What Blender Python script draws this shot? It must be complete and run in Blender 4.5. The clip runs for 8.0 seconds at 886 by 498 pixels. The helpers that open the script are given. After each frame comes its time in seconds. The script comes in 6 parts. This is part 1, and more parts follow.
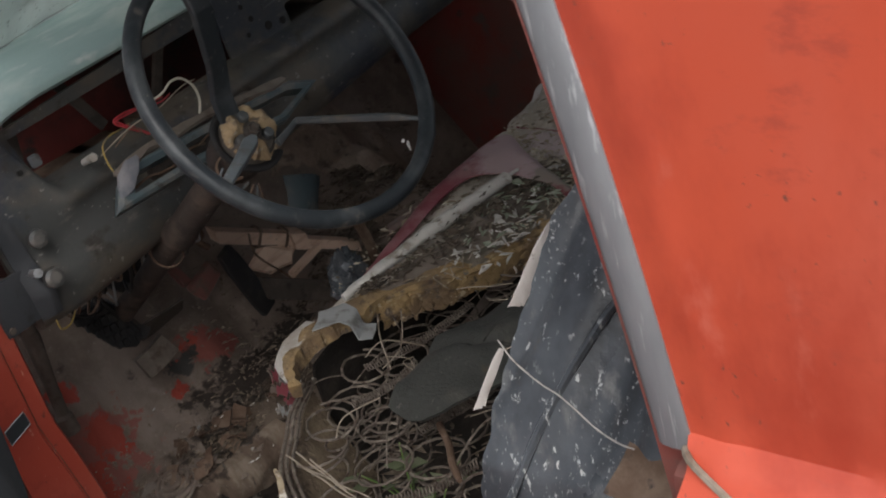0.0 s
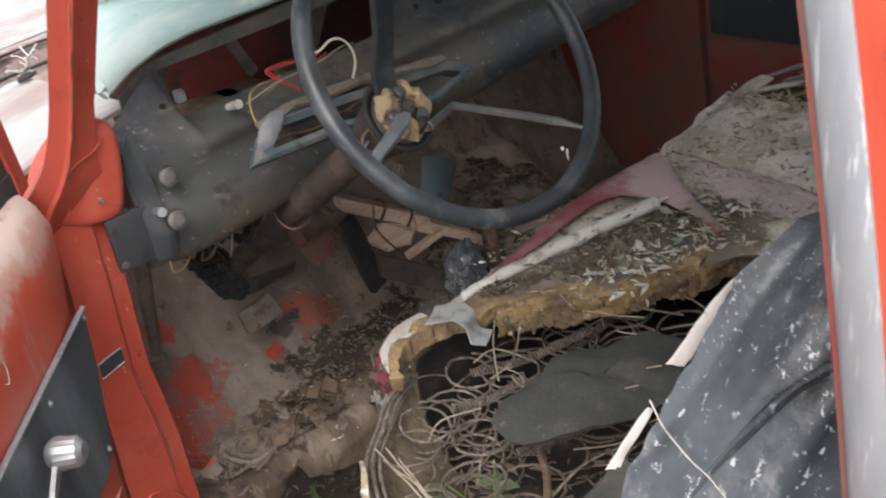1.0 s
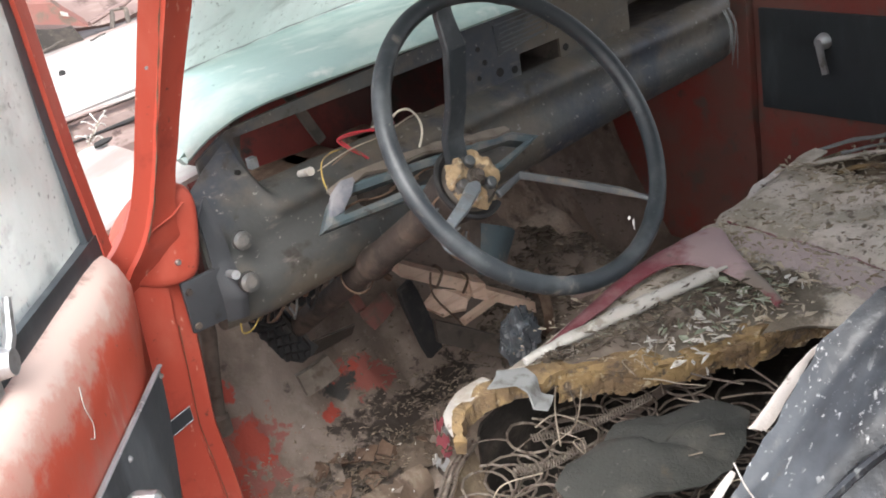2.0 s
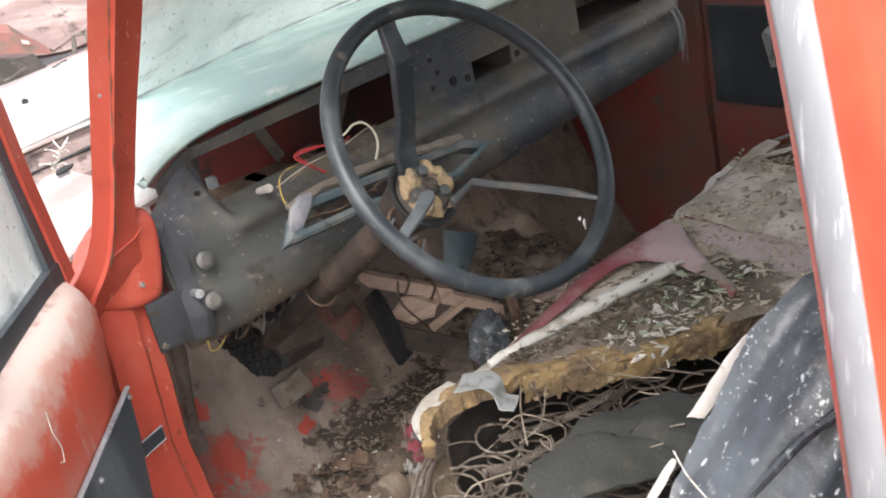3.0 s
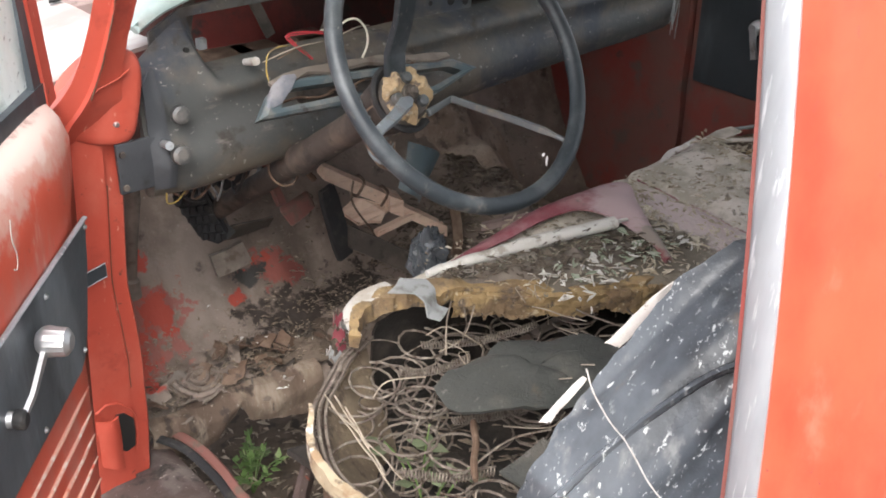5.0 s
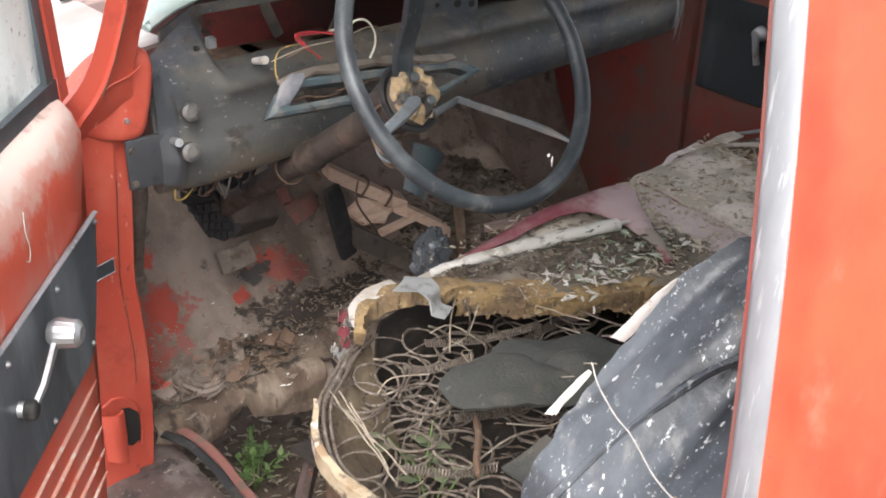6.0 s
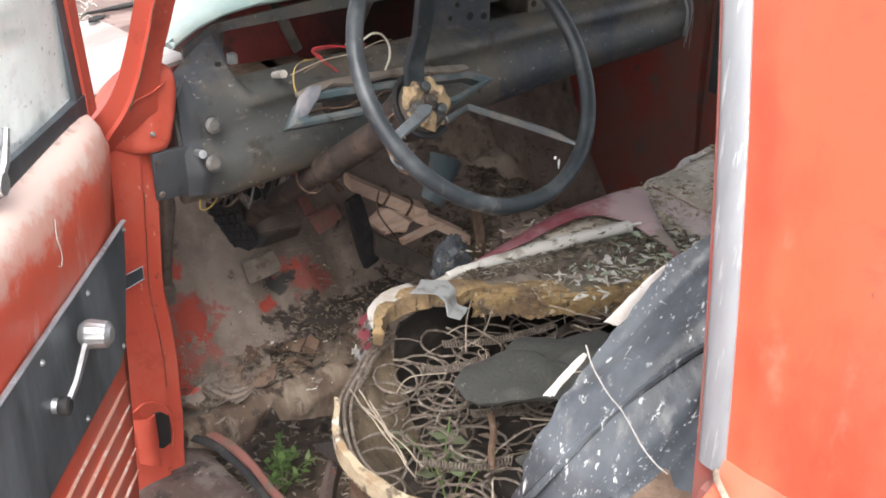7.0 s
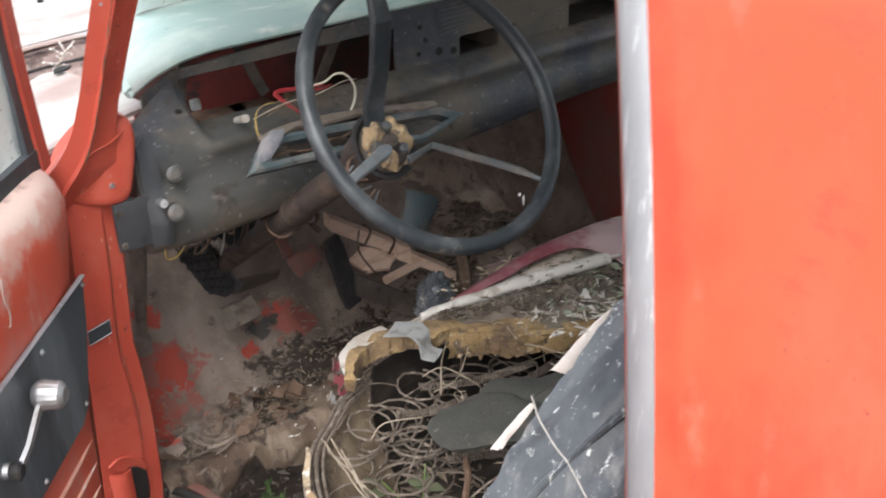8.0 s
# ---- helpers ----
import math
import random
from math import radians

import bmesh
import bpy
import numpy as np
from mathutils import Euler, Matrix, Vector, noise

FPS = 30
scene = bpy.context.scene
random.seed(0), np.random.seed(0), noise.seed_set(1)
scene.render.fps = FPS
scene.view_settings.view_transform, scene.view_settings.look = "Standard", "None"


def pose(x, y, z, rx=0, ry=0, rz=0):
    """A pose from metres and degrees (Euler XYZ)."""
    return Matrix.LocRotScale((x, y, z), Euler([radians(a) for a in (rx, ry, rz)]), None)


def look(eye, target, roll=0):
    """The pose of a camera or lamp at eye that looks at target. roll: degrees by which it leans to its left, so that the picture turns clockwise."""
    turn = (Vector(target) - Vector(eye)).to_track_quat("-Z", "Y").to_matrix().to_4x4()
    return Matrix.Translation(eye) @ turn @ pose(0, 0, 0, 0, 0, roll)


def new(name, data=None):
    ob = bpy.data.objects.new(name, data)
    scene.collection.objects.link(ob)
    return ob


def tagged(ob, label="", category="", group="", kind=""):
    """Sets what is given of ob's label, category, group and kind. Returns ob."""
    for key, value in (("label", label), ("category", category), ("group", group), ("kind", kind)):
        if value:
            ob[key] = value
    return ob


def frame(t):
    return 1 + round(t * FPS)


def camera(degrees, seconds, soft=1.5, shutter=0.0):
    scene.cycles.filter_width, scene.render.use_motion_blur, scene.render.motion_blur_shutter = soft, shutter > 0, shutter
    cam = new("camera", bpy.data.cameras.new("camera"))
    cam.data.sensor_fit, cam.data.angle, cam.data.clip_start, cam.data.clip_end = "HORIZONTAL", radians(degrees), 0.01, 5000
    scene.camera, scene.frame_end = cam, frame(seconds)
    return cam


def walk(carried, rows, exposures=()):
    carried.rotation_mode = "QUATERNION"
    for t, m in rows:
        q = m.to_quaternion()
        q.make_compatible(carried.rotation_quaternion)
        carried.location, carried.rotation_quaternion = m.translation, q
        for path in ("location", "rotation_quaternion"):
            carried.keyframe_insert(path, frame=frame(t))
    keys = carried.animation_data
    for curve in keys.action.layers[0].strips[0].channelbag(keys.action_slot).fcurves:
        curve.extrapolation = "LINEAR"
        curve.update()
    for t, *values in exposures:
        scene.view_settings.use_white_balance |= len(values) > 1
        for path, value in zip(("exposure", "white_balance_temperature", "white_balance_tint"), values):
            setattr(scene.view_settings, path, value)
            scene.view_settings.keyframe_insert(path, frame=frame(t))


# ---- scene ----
cam = camera(42.85, 8.0, soft=1.8, shutter=0.4)
PATH = [
    (0, (-0.323, -0.208, 1.425), (0.868, 1.086, 0.474), -19.1),
    (0.5, (-0.28, -0.16, 1.411), (0.835, 1.19, 0.445), -13.9),
    (1, (-0.293, -0.121, 1.416), (0.769, 1.295, 0.485), -10.7),
    (1.5, (-0.335, -0.124, 1.429), (0.733, 1.346, 0.593), -11.3),
    (1.7, (-0.341, -0.115, 1.432), (0.719, 1.369, 0.61), -9.6),
    (2.8, (-0.33, -0.153, 1.44), (0.753, 1.328, 0.642), -13.9),
    (3, (-0.333, -0.158, 1.443), (0.761, 1.306, 0.631), -12.9),
    (3.5, (-0.352, -0.172, 1.456), (0.768, 1.262, 0.626), -6.8),
    (4, (-0.375, -0.179, 1.466), (0.773, 1.21, 0.597), -1.0),
    (4.5, (-0.385, -0.19, 1.461), (0.743, 1.18, 0.54), -0.1),
    (4.7, (-0.389, -0.193, 1.457), (0.738, 1.165, 0.516), 1.0),
    (5.8, (-0.407, -0.214, 1.449), (0.73, 1.153, 0.534), 0.9),
    (6, (-0.412, -0.209, 1.453), (0.722, 1.152, 0.525), 1.7),
    (6.5, (-0.423, -0.233, 1.46), (0.695, 1.147, 0.539), 1.2),
    (7, (-0.429, -0.271, 1.46), (0.668, 1.138, 0.56), -0.2),
    (7.5, (-0.401, -0.263, 1.458), (0.667, 1.178, 0.574), 0.8),
    (8, (-0.355, -0.28, 1.459), (0.734, 1.163, 0.604), -2.8),
]
EXPOSURES = [(0.0, 0.3), (0.5, 0.9), (1.0, 1.5), (1.5, 1.92), (3.0, 2.0), (5.0, 2.08), (7.0, 2.0), (8.0, 1.72)]
walk(cam, [(t, look(eye, target, roll)) for t, eye, target, roll in PATH], EXPOSURES)

# ---- light: a bright overcast sky ----
world = bpy.data.worlds.new("sky")
scene.world = world
world.use_nodes = True
wn = world.node_tree
sky = wn.nodes.new("ShaderNodeTexSky")
sky.sky_type = "NISHITA"
sky.sun_disc = False
sky.sun_elevation = radians(55)
sky.sun_rotation = radians(226)
sky.dust_density = 4.0
hsv = wn.nodes.new("ShaderNodeHueSaturation")
hsv.inputs["Saturation"].default_value = 0.36
wn.links.new(sky.outputs["Color"], hsv.inputs["Color"])
wn.links.new(hsv.outputs["Color"], wn.nodes["Background"].inputs["Color"])
wn.nodes["Background"].inputs["Strength"].default_value = 0.15
sun = new("sun", bpy.data.lights.new("sun", "SUN"))
sun.data.energy, sun.data.angle, sun.data.color = 0.9, radians(50), (1.0, 0.985, 0.97)
sun.matrix_world = look((-2.8, -2.3, 6.2), (0.3, 0.9, 0.8))

# ---- materials ----
def ramp(nt, src, lo, hi):
    r = nt.nodes.new("ShaderNodeMapRange")
    r.interpolation_type = "SMOOTHSTEP"
    r.inputs["From Min"].default_value, r.inputs["From Max"].default_value = lo, hi
    nt.links.new(src, r.inputs["Value"])
    return r.outputs["Result"]


def mixed(nt, fac, a, b):
    m = nt.nodes.new("ShaderNodeMix")
    m.data_type = "RGBA"
    nt.links.new(fac, m.inputs["Factor"])
    for sock, val in ((m.inputs[6], a), (m.inputs[7], b)):
        if isinstance(val, tuple):
            sock.default_value = (*val, 1)
        else:
            nt.links.new(val, sock)
    return m.outputs[2]


def grain(nt, co, scale, detail=5, stretch=(1, 1, 1), rough=0.6, shift=0.0):
    mp = nt.nodes.new("ShaderNodeMapping")
    mp.inputs["Scale"].default_value = stretch
    mp.inputs["Location"].default_value = (shift, shift * 1.7, shift * 0.6)
    nt.links.new(co, mp.inputs["Vector"])
    n = nt.nodes.new("ShaderNodeTexNoise")
    n.inputs["Scale"].default_value, n.inputs["Detail"].default_value = scale, detail
    n.inputs["Roughness"].default_value = rough
    nt.links.new(mp.outputs[0], n.inputs["Vector"])
    return n.outputs["Fac"]


ONE = (1, 1, 1)
SHELL = (0.8, 0.6, 0.05)


def blot(nt, co, at, size, wild, n):
    """1 inside a ragged stain round a place, 0 outside."""
    mp = nt.nodes.new("ShaderNodeMapping")
    mp.inputs["Scale"].default_value = [1 / s for s in size]
    mp.inputs["Location"].default_value = [-a / s for a, s in zip(at, size)]
    nt.links.new(co, mp.inputs["Vector"])
    ln = nt.nodes.new("ShaderNodeVectorMath")
    ln.operation = "LENGTH"
    nt.links.new(mp.outputs[0], ln.inputs[0])
    ad = nt.nodes.new("ShaderNodeMath")
    ad.operation = "MULTIPLY_ADD"
    nt.links.new(grain(nt, co, 26, 7, ONE, 0.68, n * 1.9), ad.inputs[0])
    ad.inputs[1].default_value = -wild
    nt.links.new(ln.outputs["Value"], ad.inputs[2])
    soft = 0.22 if size[0] > 1 else 0.0
    return ramp(nt, ad.outputs[0], 1.02 + soft - 0.5 * wild, 0.68 - soft - 0.5 * wild)


def surface(name, base, layers=(), rough=0.6, metal=0.0, bump=0.25, bscale=90, spread=0.0, coat=0.0, blots=()):
    """layers: (colour, noise scale, from, to, stretch): each laid over the ones before where its noise is high."""
    m = bpy.data.materials.new(name)
    m.use_nodes = True
    nt = m.node_tree
    b = nt.nodes["Principled BSDF"]
    co = nt.nodes.new("ShaderNodeTexCoord").outputs["Object"]
    col = base
    for n, (c, scale, lo, hi, stretch, *mask) in enumerate(layers):
        fac = ramp(nt, grain(nt, co, scale, 6, stretch, 0.62, 3.1 * n + 0.7), lo, hi)
        if mask:
            mul = nt.nodes.new("ShaderNodeMath")
            mul.operation = "MULTIPLY"
            nt.links.new(fac, mul.inputs[0])
            nt.links.new(ramp(nt, grain(nt, co, mask[0], 3, ONE, 0.5, 8.3), 0.44, 0.56), mul.inputs[1])
            fac = mul.outputs[0]
        col = mixed(nt, fac, col, c)
    for n, (c, at, size, wild) in enumerate(blots):
        col = mixed(nt, blot(nt, co, at, size, wild, n), col, c)
    if spread:
        info = nt.nodes.new("ShaderNodeObjectInfo")
        h = nt.nodes.new("ShaderNodeHueSaturation")
        v = nt.nodes.new("ShaderNodeMapRange")
        v.inputs["To Min"].default_value, v.inputs["To Max"].default_value = 1 - spread, 1 + spread
        nt.links.new(info.outputs["Random"], v.inputs["Value"])
        nt.links.new(v.outputs["Result"], h.inputs["Value"])
        if isinstance(col, tuple):
            h.inputs["Color"].default_value = (*col, 1)
        else:
            nt.links.new(col, h.inputs["Color"])
        col = h.outputs["Color"]
    if isinstance(col, tuple):
        b.inputs["Base Color"].default_value = (*col, 1)
    else:
        nt.links.new(col, b.inputs["Base Color"])
    b.inputs["Metallic"].default_value = metal
    rr = nt.nodes.new("ShaderNodeMapRange")
    rr.inputs["To Min"].default_value, rr.inputs["To Max"].default_value = max(0.05, rough - 0.12), min(1, rough + 0.15)
    nt.links.new(grain(nt, co, bscale * 0.3), rr.inputs["Value"])
    nt.links.new(rr.outputs["Result"], b.inputs["Roughness"])
    b.inputs["Coat Weight"].default_value = coat
    if bump:
        bp = nt.nodes.new("ShaderNodeBump")
        bp.inputs["Strength"].default_value, bp.inputs["Distance"].default_value = bump, 0.004
        nt.links.new(grain(nt, co, bscale), bp.inputs["Height"])
        nt.links.new(bp.outputs["Normal"], b.inputs["Normal"])
    return m


orange = surface("orange_paint", (0.58, 0.088, 0.043), [((0.60, 0.118, 0.072), 3.0, 0.48, 0.74, (1, 1, 0.6)), ((0.47, 0.062, 0.032), 2.1, 0.54, 0.74, (1, 1, 0.8), 3), ((0.42, 0.056, 0.030), 7, 0.52, 0.70, (1, 1, 0.6)), ((0.64, 0.19, 0.14), 5, 0.60, 0.74, (1, 1.4, 0.6), 6), ((0.60, 0.135, 0.088), 22, 0.57, 0.71, (1, 1, 0.5), 4), ((0.42, 0.070, 0.042), 40, 0.57, 0.74, (1, 0.6, 1), 5), ((0.18, 0.06, 0.045), 190, 0.63, 0.70, ONE, 9)], 0.40, 0, 0.06, 30)
# Body paint darkened for the cabin's shade, under layers of dust and grime.
orange_in = surface("shaded_interior_red", (0.25, 0.048, 0.038), [((0.19, 0.085, 0.070), 3.5, 0.36, 0.56, ONE), ((0.13, 0.095, 0.082), 12, 0.52, 0.68, ONE), ((0.09, 0.06, 0.05), 30, 0.62, 0.78, ONE)], 0.55, 0, 0.1, 70)
orange_worn = surface("worn_door_paint", (0.60, 0.098, 0.056), [((0.52, 0.17, 0.13), 7, 0.48, 0.66, (1, 1, 0.45)), ((0.62, 0.36, 0.30), 18, 0.60, 0.76, (1, 1, 0.35)), ((0.2, 0.09, 0.06), 45, 0.66, 0.74, ONE)], 0.45, 0, 0.08, 60, blots=[((0.62, 0.34, 0.28), (0, 0, 0.920), (9, 9, 0.045), 2.6), ((0.68, 0.52, 0.46), (0, 0, 0.928), (9, 9, 0.024), 3.2), ((0.30, 0.18, 0.14), (0, 0, 0.952), (9, 9, 0.014), 3.0)])
door_card = surface("grey_door_card", (0.072, 0.082, 0.092), [((0.15, 0.168, 0.186), 5, 0.42, 0.64, (1.5, 1.5, 0.25)), ((0.03, 0.034, 0.038), 9, 0.54, 0.68, (1.5, 1.5, 0.3)), ((0.2, 0.19, 0.17), 70, 0.68, 0.76, (1, 1, 0.3))], 0.42, 0, 0.12)
grey_dash = surface("grey_dash_paint", (0.054, 0.056, 0.054), [((0.092, 0.077, 0.060), 5, 0.42, 0.60, (1, 1, 1.5)), ((0.030, 0.035, 0.046), 7, 0.50, 0.64, ONE), ((0.030, 0.024, 0.019), 20, 0.55, 0.68, ONE), ((0.12, 0.108, 0.095), 34, 0.58, 0.74, (0.5, 1, 1.6)), ((0.2, 0.19, 0.175), 110, 0.63, 0.69, ONE)], 0.55, 0, 0.2, 90)
teal = surface("teal_pad", (0.29, 0.40, 0.385), [((0.42, 0.51, 0.475), 5, 0.40, 0.60, (1, 2, 1)), ((0.50, 0.55, 0.52), 16, 0.56, 0.72, (0.8, 1.4, 1)), ((0.16, 0.22, 0.22), 30, 0.66, 0.76, ONE)], 0.55, 0, 0.15, 110)
bezel_grey = surface("grey_lilac_plastic", (0.13, 0.135, 0.155), [((0.21, 0.205, 0.215), 20, 0.48, 0.64, ONE), ((0.08, 0.07, 0.06), 45, 0.58, 0.68, ONE)], 0.6, 0, 0.15)
teal_plastic = surface("teal_plastic", (0.066, 0.094, 0.104), [((0.16, 0.155, 0.145), 16, 0.46, 0.66, ONE), ((0.04, 0.035, 0.03), 30, 0.6, 0.7, ONE)], 0.5, 0, 0.1)
rim_mat = surface("wheel_plastic", (0.022, 0.028, 0.033), [((0.062, 0.070, 0.075), 16, 0.46, 0.68, ONE), ((0.13, 0.12, 0.108), 34, 0.58, 0.72, ONE), ((0.2, 0.19, 0.17), 110, 0.66, 0.72, ONE)], 0.45, 0, 0.12)
spoke_mat = surface("spoke_metal", (0.085, 0.092, 0.096), [((0.15, 0.13, 0.105), 25, 0.5, 0.7, ONE)], 0.5, 0.3, 0.1)
column_mat = surface("grimy_brown_paint", (0.042, 0.031, 0.026), [((0.085, 0.062, 0.048), 12, 0.48, 0.66, ONE), ((0.022, 0.017, 0.014), 26, 0.52, 0.66, ONE), ((0.13, 0.11, 0.09), 90, 0.63, 0.70, ONE)], 0.75, 0.1, 0.4, 90)
spoke_pale = surface("bare_spoke_metal", (0.19, 0.215, 0.235), [((0.16, 0.15, 0.14), 25, 0.5, 0.66, ONE), ((0.40, 0.42, 0.43), 60, 0.58, 0.7, ONE)], 0.45, 0.3, 0.1)
alu = surface("aluminium_trim", (0.31, 0.32, 0.335), [((0.21, 0.22, 0.235), 9, 0.46, 0.66, (1, 1, 0.25)), ((0.48, 0.49, 0.51), 70, 0.56, 0.68, (3, 3, 0.12)), ((0.26, 0.235, 0.21), 60, 0.66, 0.74, ONE)], 0.34, 0.35, 0.08)
# Body orange, less faded and darkened for the roof overhang's shade.
pillar_red = surface("deep_orange_paint", (0.43, 0.068, 0.042), [((0.48, 0.105, 0.07), 8, 0.46, 0.68, (1, 1, 0.5)), ((0.31, 0.045, 0.03), 15, 0.55, 0.72, ONE), ((0.15, 0.045, 0.035), 90, 0.64, 0.71, ONE, 9), ((0.60, 0.30, 0.24), 120, 0.65, 0.70, (1, 1, 0.4), 8)], 0.45, 0, 0.07, 50)
# Interior red darkened to paint the shade behind the dash; dirt patches on top.
cavity_red = surface("shaded_cavity_red", (0.17, 0.028, 0.022), [((0.055, 0.021, 0.018), 5, 0.38, 0.56, ONE), ((0.03, 0.025, 0.022), 18, 0.52, 0.66, ONE)], 0.8, 0, 0.1, 70)
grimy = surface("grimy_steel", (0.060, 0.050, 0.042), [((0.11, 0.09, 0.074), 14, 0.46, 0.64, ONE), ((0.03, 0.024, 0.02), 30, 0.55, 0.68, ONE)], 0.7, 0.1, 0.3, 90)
chrome = surface("chrome", (0.56, 0.57, 0.58), [((0.34, 0.33, 0.31), 40, 0.5, 0.68, ONE)], 0.42, 0.9, 0.1)
def shell_blots(rows):
    return [(c, [p - q for p, q in zip(at, SHELL)], size, 2.6 * wild) for c, at, size, wild in rows]


RED, MUD, GREY = (0.36, 0.062, 0.041), (0.045, 0.034, 0.027), (0.055, 0.052, 0.048)
floor_mat = surface("dirty_floor", (0.235, 0.19, 0.158), [((0.155, 0.12, 0.096), 8, 0.42, 0.62, ONE), ((0.235, 0.195, 0.165), 30, 0.55, 0.7, ONE), ((0.065, 0.050, 0.040), 16, 0.60, 0.72, ONE), ((0.30, 0.26, 0.22), 120, 0.64, 0.70, ONE)], 0.9, 0, 0.6, 60, blots=shell_blots([
    ((0.26, 0.10, 0.08), (0.28, 1.42, 0.41), (0.07, 0.08, 0.1), 1.9), (RED, (0.25, 1.385, 0.365), (0.034, 0.042, 0.07), 1.9), (RED, (0.312, 1.425, 0.41), (0.034, 0.030, 0.05), 1.7), (RED, (0.235, 1.34, 0.335), (0.022, 0.06, 0.05), 1.2),
    (RED, (0.30, 1.49, 0.49), (0.022, 0.03, 0.04), 1.7), (RED, (0.535, 1.442, 0.43), (0.050, 0.014, 0.03), 1.9), ((0.28, 0.09, 0.07), (0.57, 1.435, 0.41), (0.07, 0.03, 0.05), 1.7), (RED, (0.45, 1.412, 0.395), (0.030, 0.009, 0.03), 2.0),
    (GREY, (0.495, 1.434, 0.425), (0.036, 0.016, 0.03), 1.2), (MUD, (0.55, 1.37, 0.34), (0.12, 0.045, 0.07), 1.3), (MUD, (0.47, 1.29, 0.33), (0.10, 0.07, 0.07), 1.2), (MUD, (0.70, 1.40, 0.34), (0.10, 0.05, 0.08), 1.4)]))
rust = surface("rusty_steel", (0.12, 0.075, 0.05), [((0.20, 0.14, 0.10), 20, 0.45, 0.65, ONE), ((0.06, 0.045, 0.04), 45, 0.6, 0.7, ONE)], 0.85, 0.1, 0.5, 90)
flaking = surface("flaking_rust", (0.17, 0.125, 0.092), [((0.085, 0.058, 0.042), 6, 0.42, 0.60, (1.6, 1, 0.5)), ((0.25, 0.205, 0.16), 11, 0.54, 0.68, (1.8, 1, 0.5)), ((0.045, 0.032, 0.025), 26, 0.56, 0.68, (1.4, 1, 0.6)), ((0.27, 0.235, 0.20), 120, 0.62, 0.69, ONE)], 0.9, 0, 0.8, 70)
dark_steel = surface("dark_sill_steel", (0.072, 0.050, 0.044), [((0.14, 0.115, 0.105), 9, 0.48, 0.66, ONE), ((0.030, 0.024, 0.022), 24, 0.52, 0.66, ONE), ((0.34, 0.31, 0.28), 130, 0.63, 0.69, ONE), ((0.3, 0.06, 0.03), 22, 0.66, 0.72, ONE)], 0.7, 0, 0.35, 80)
foam = surface("yellow_foam", (0.29, 0.20, 0.095), [((0.17, 0.115, 0.065), 14, 0.44, 0.60, ONE), ((0.10, 0.075, 0.055), 38, 0.52, 0.64, ONE), ((0.46, 0.38, 0.26), 60, 0.58, 0.70, ONE)], 0.95, 0, 1.0, 110)
pale_foam = surface("pale_foam", (0.37, 0.31, 0.215), [((0.25, 0.17, 0.10), 11, 0.44, 0.58, ONE), ((0.12, 0.09, 0.065), 36, 0.53, 0.65, ONE), ((0.56, 0.53, 0.47), 24, 0.57, 0.66, ONE)], 0.95, 0, 0.8, 110)
rag = surface("grey_rag", (0.26, 0.27, 0.27), [((0.15, 0.145, 0.135), 30, 0.5, 0.65, ONE)], 0.8, 0, 0.3)
dash_end = surface("dark_dash_end", (0.038, 0.041, 0.046), [((0.07, 0.068, 0.066), 12, 0.46, 0.64, (1, 1, 0.4)), ((0.022, 0.022, 0.022), 24, 0.55, 0.68, ONE)], 0.55, 0, 0.2, 80)
hub_foam = surface("hub_foam", (0.36, 0.26, 0.15), [((0.20, 0.15, 0.10), 60, 0.50, 0.62, ONE), ((0.50, 0.43, 0.33), 90, 0.55, 0.66, ONE), ((0.07, 0.055, 0.045), 40, 0.62, 0.70, ONE)], 0.95, 0, 0.9, 200)
# Pale paint stands for the highlight along the pressed ribs.
rib_paint = surface("rib_highlight_paint", (0.62, 0.34, 0.26), [((0.7, 0.6, 0.52), 40, 0.5, 0.65, ONE), ((0.55, 0.1, 0.05), 20, 0.56, 0.66, ONE)], 0.5, 0, 0.1)
burgundy = surface("burgundy_vinyl", (0.19, 0.040, 0.052), [((0.28, 0.15, 0.155), 8, 0.46, 0.64, ONE), ((0.14, 0.105, 0.09), 30, 0.6, 0.72, ONE)], 0.6, 0, 0.2, blots=[((0.42, 0.31, 0.31), (0.04, 0.20, 0.35), (0.12, 0.17, 0.1), 0.9), ((0.24, 0.20, 0.17), (-0.02, 0.13, 0.35), (0.06, 0.07, 0.1), 1.5)])
dusty = surface("dusty_seat_cloth", (0.56, 0.515, 0.44), [((0.64, 0.58, 0.52), 6, 0.42, 0.62, ONE), ((0.40, 0.36, 0.295), 14, 0.48, 0.62, ONE), ((0.16, 0.135, 0.105), 40, 0.57, 0.66, ONE), ((0.62, 0.58, 0.50), 110, 0.59, 0.66, ONE)], 0.95, 0, 0.8, 130, blots=[((0.15, 0.128, 0.10), (-0.13, 0.15, 0.33), (0.24, 0.13, 0.3), 1.3), ((0.50, 0.42, 0.41), (0.09, 0.20, 0.33), (0.055, 0.13, 0.3), 1.5), ((0.47, 0.40, 0.385), (0.06, 0.02, 0.33), (0.05, 0.10, 0.3), 1.6)])
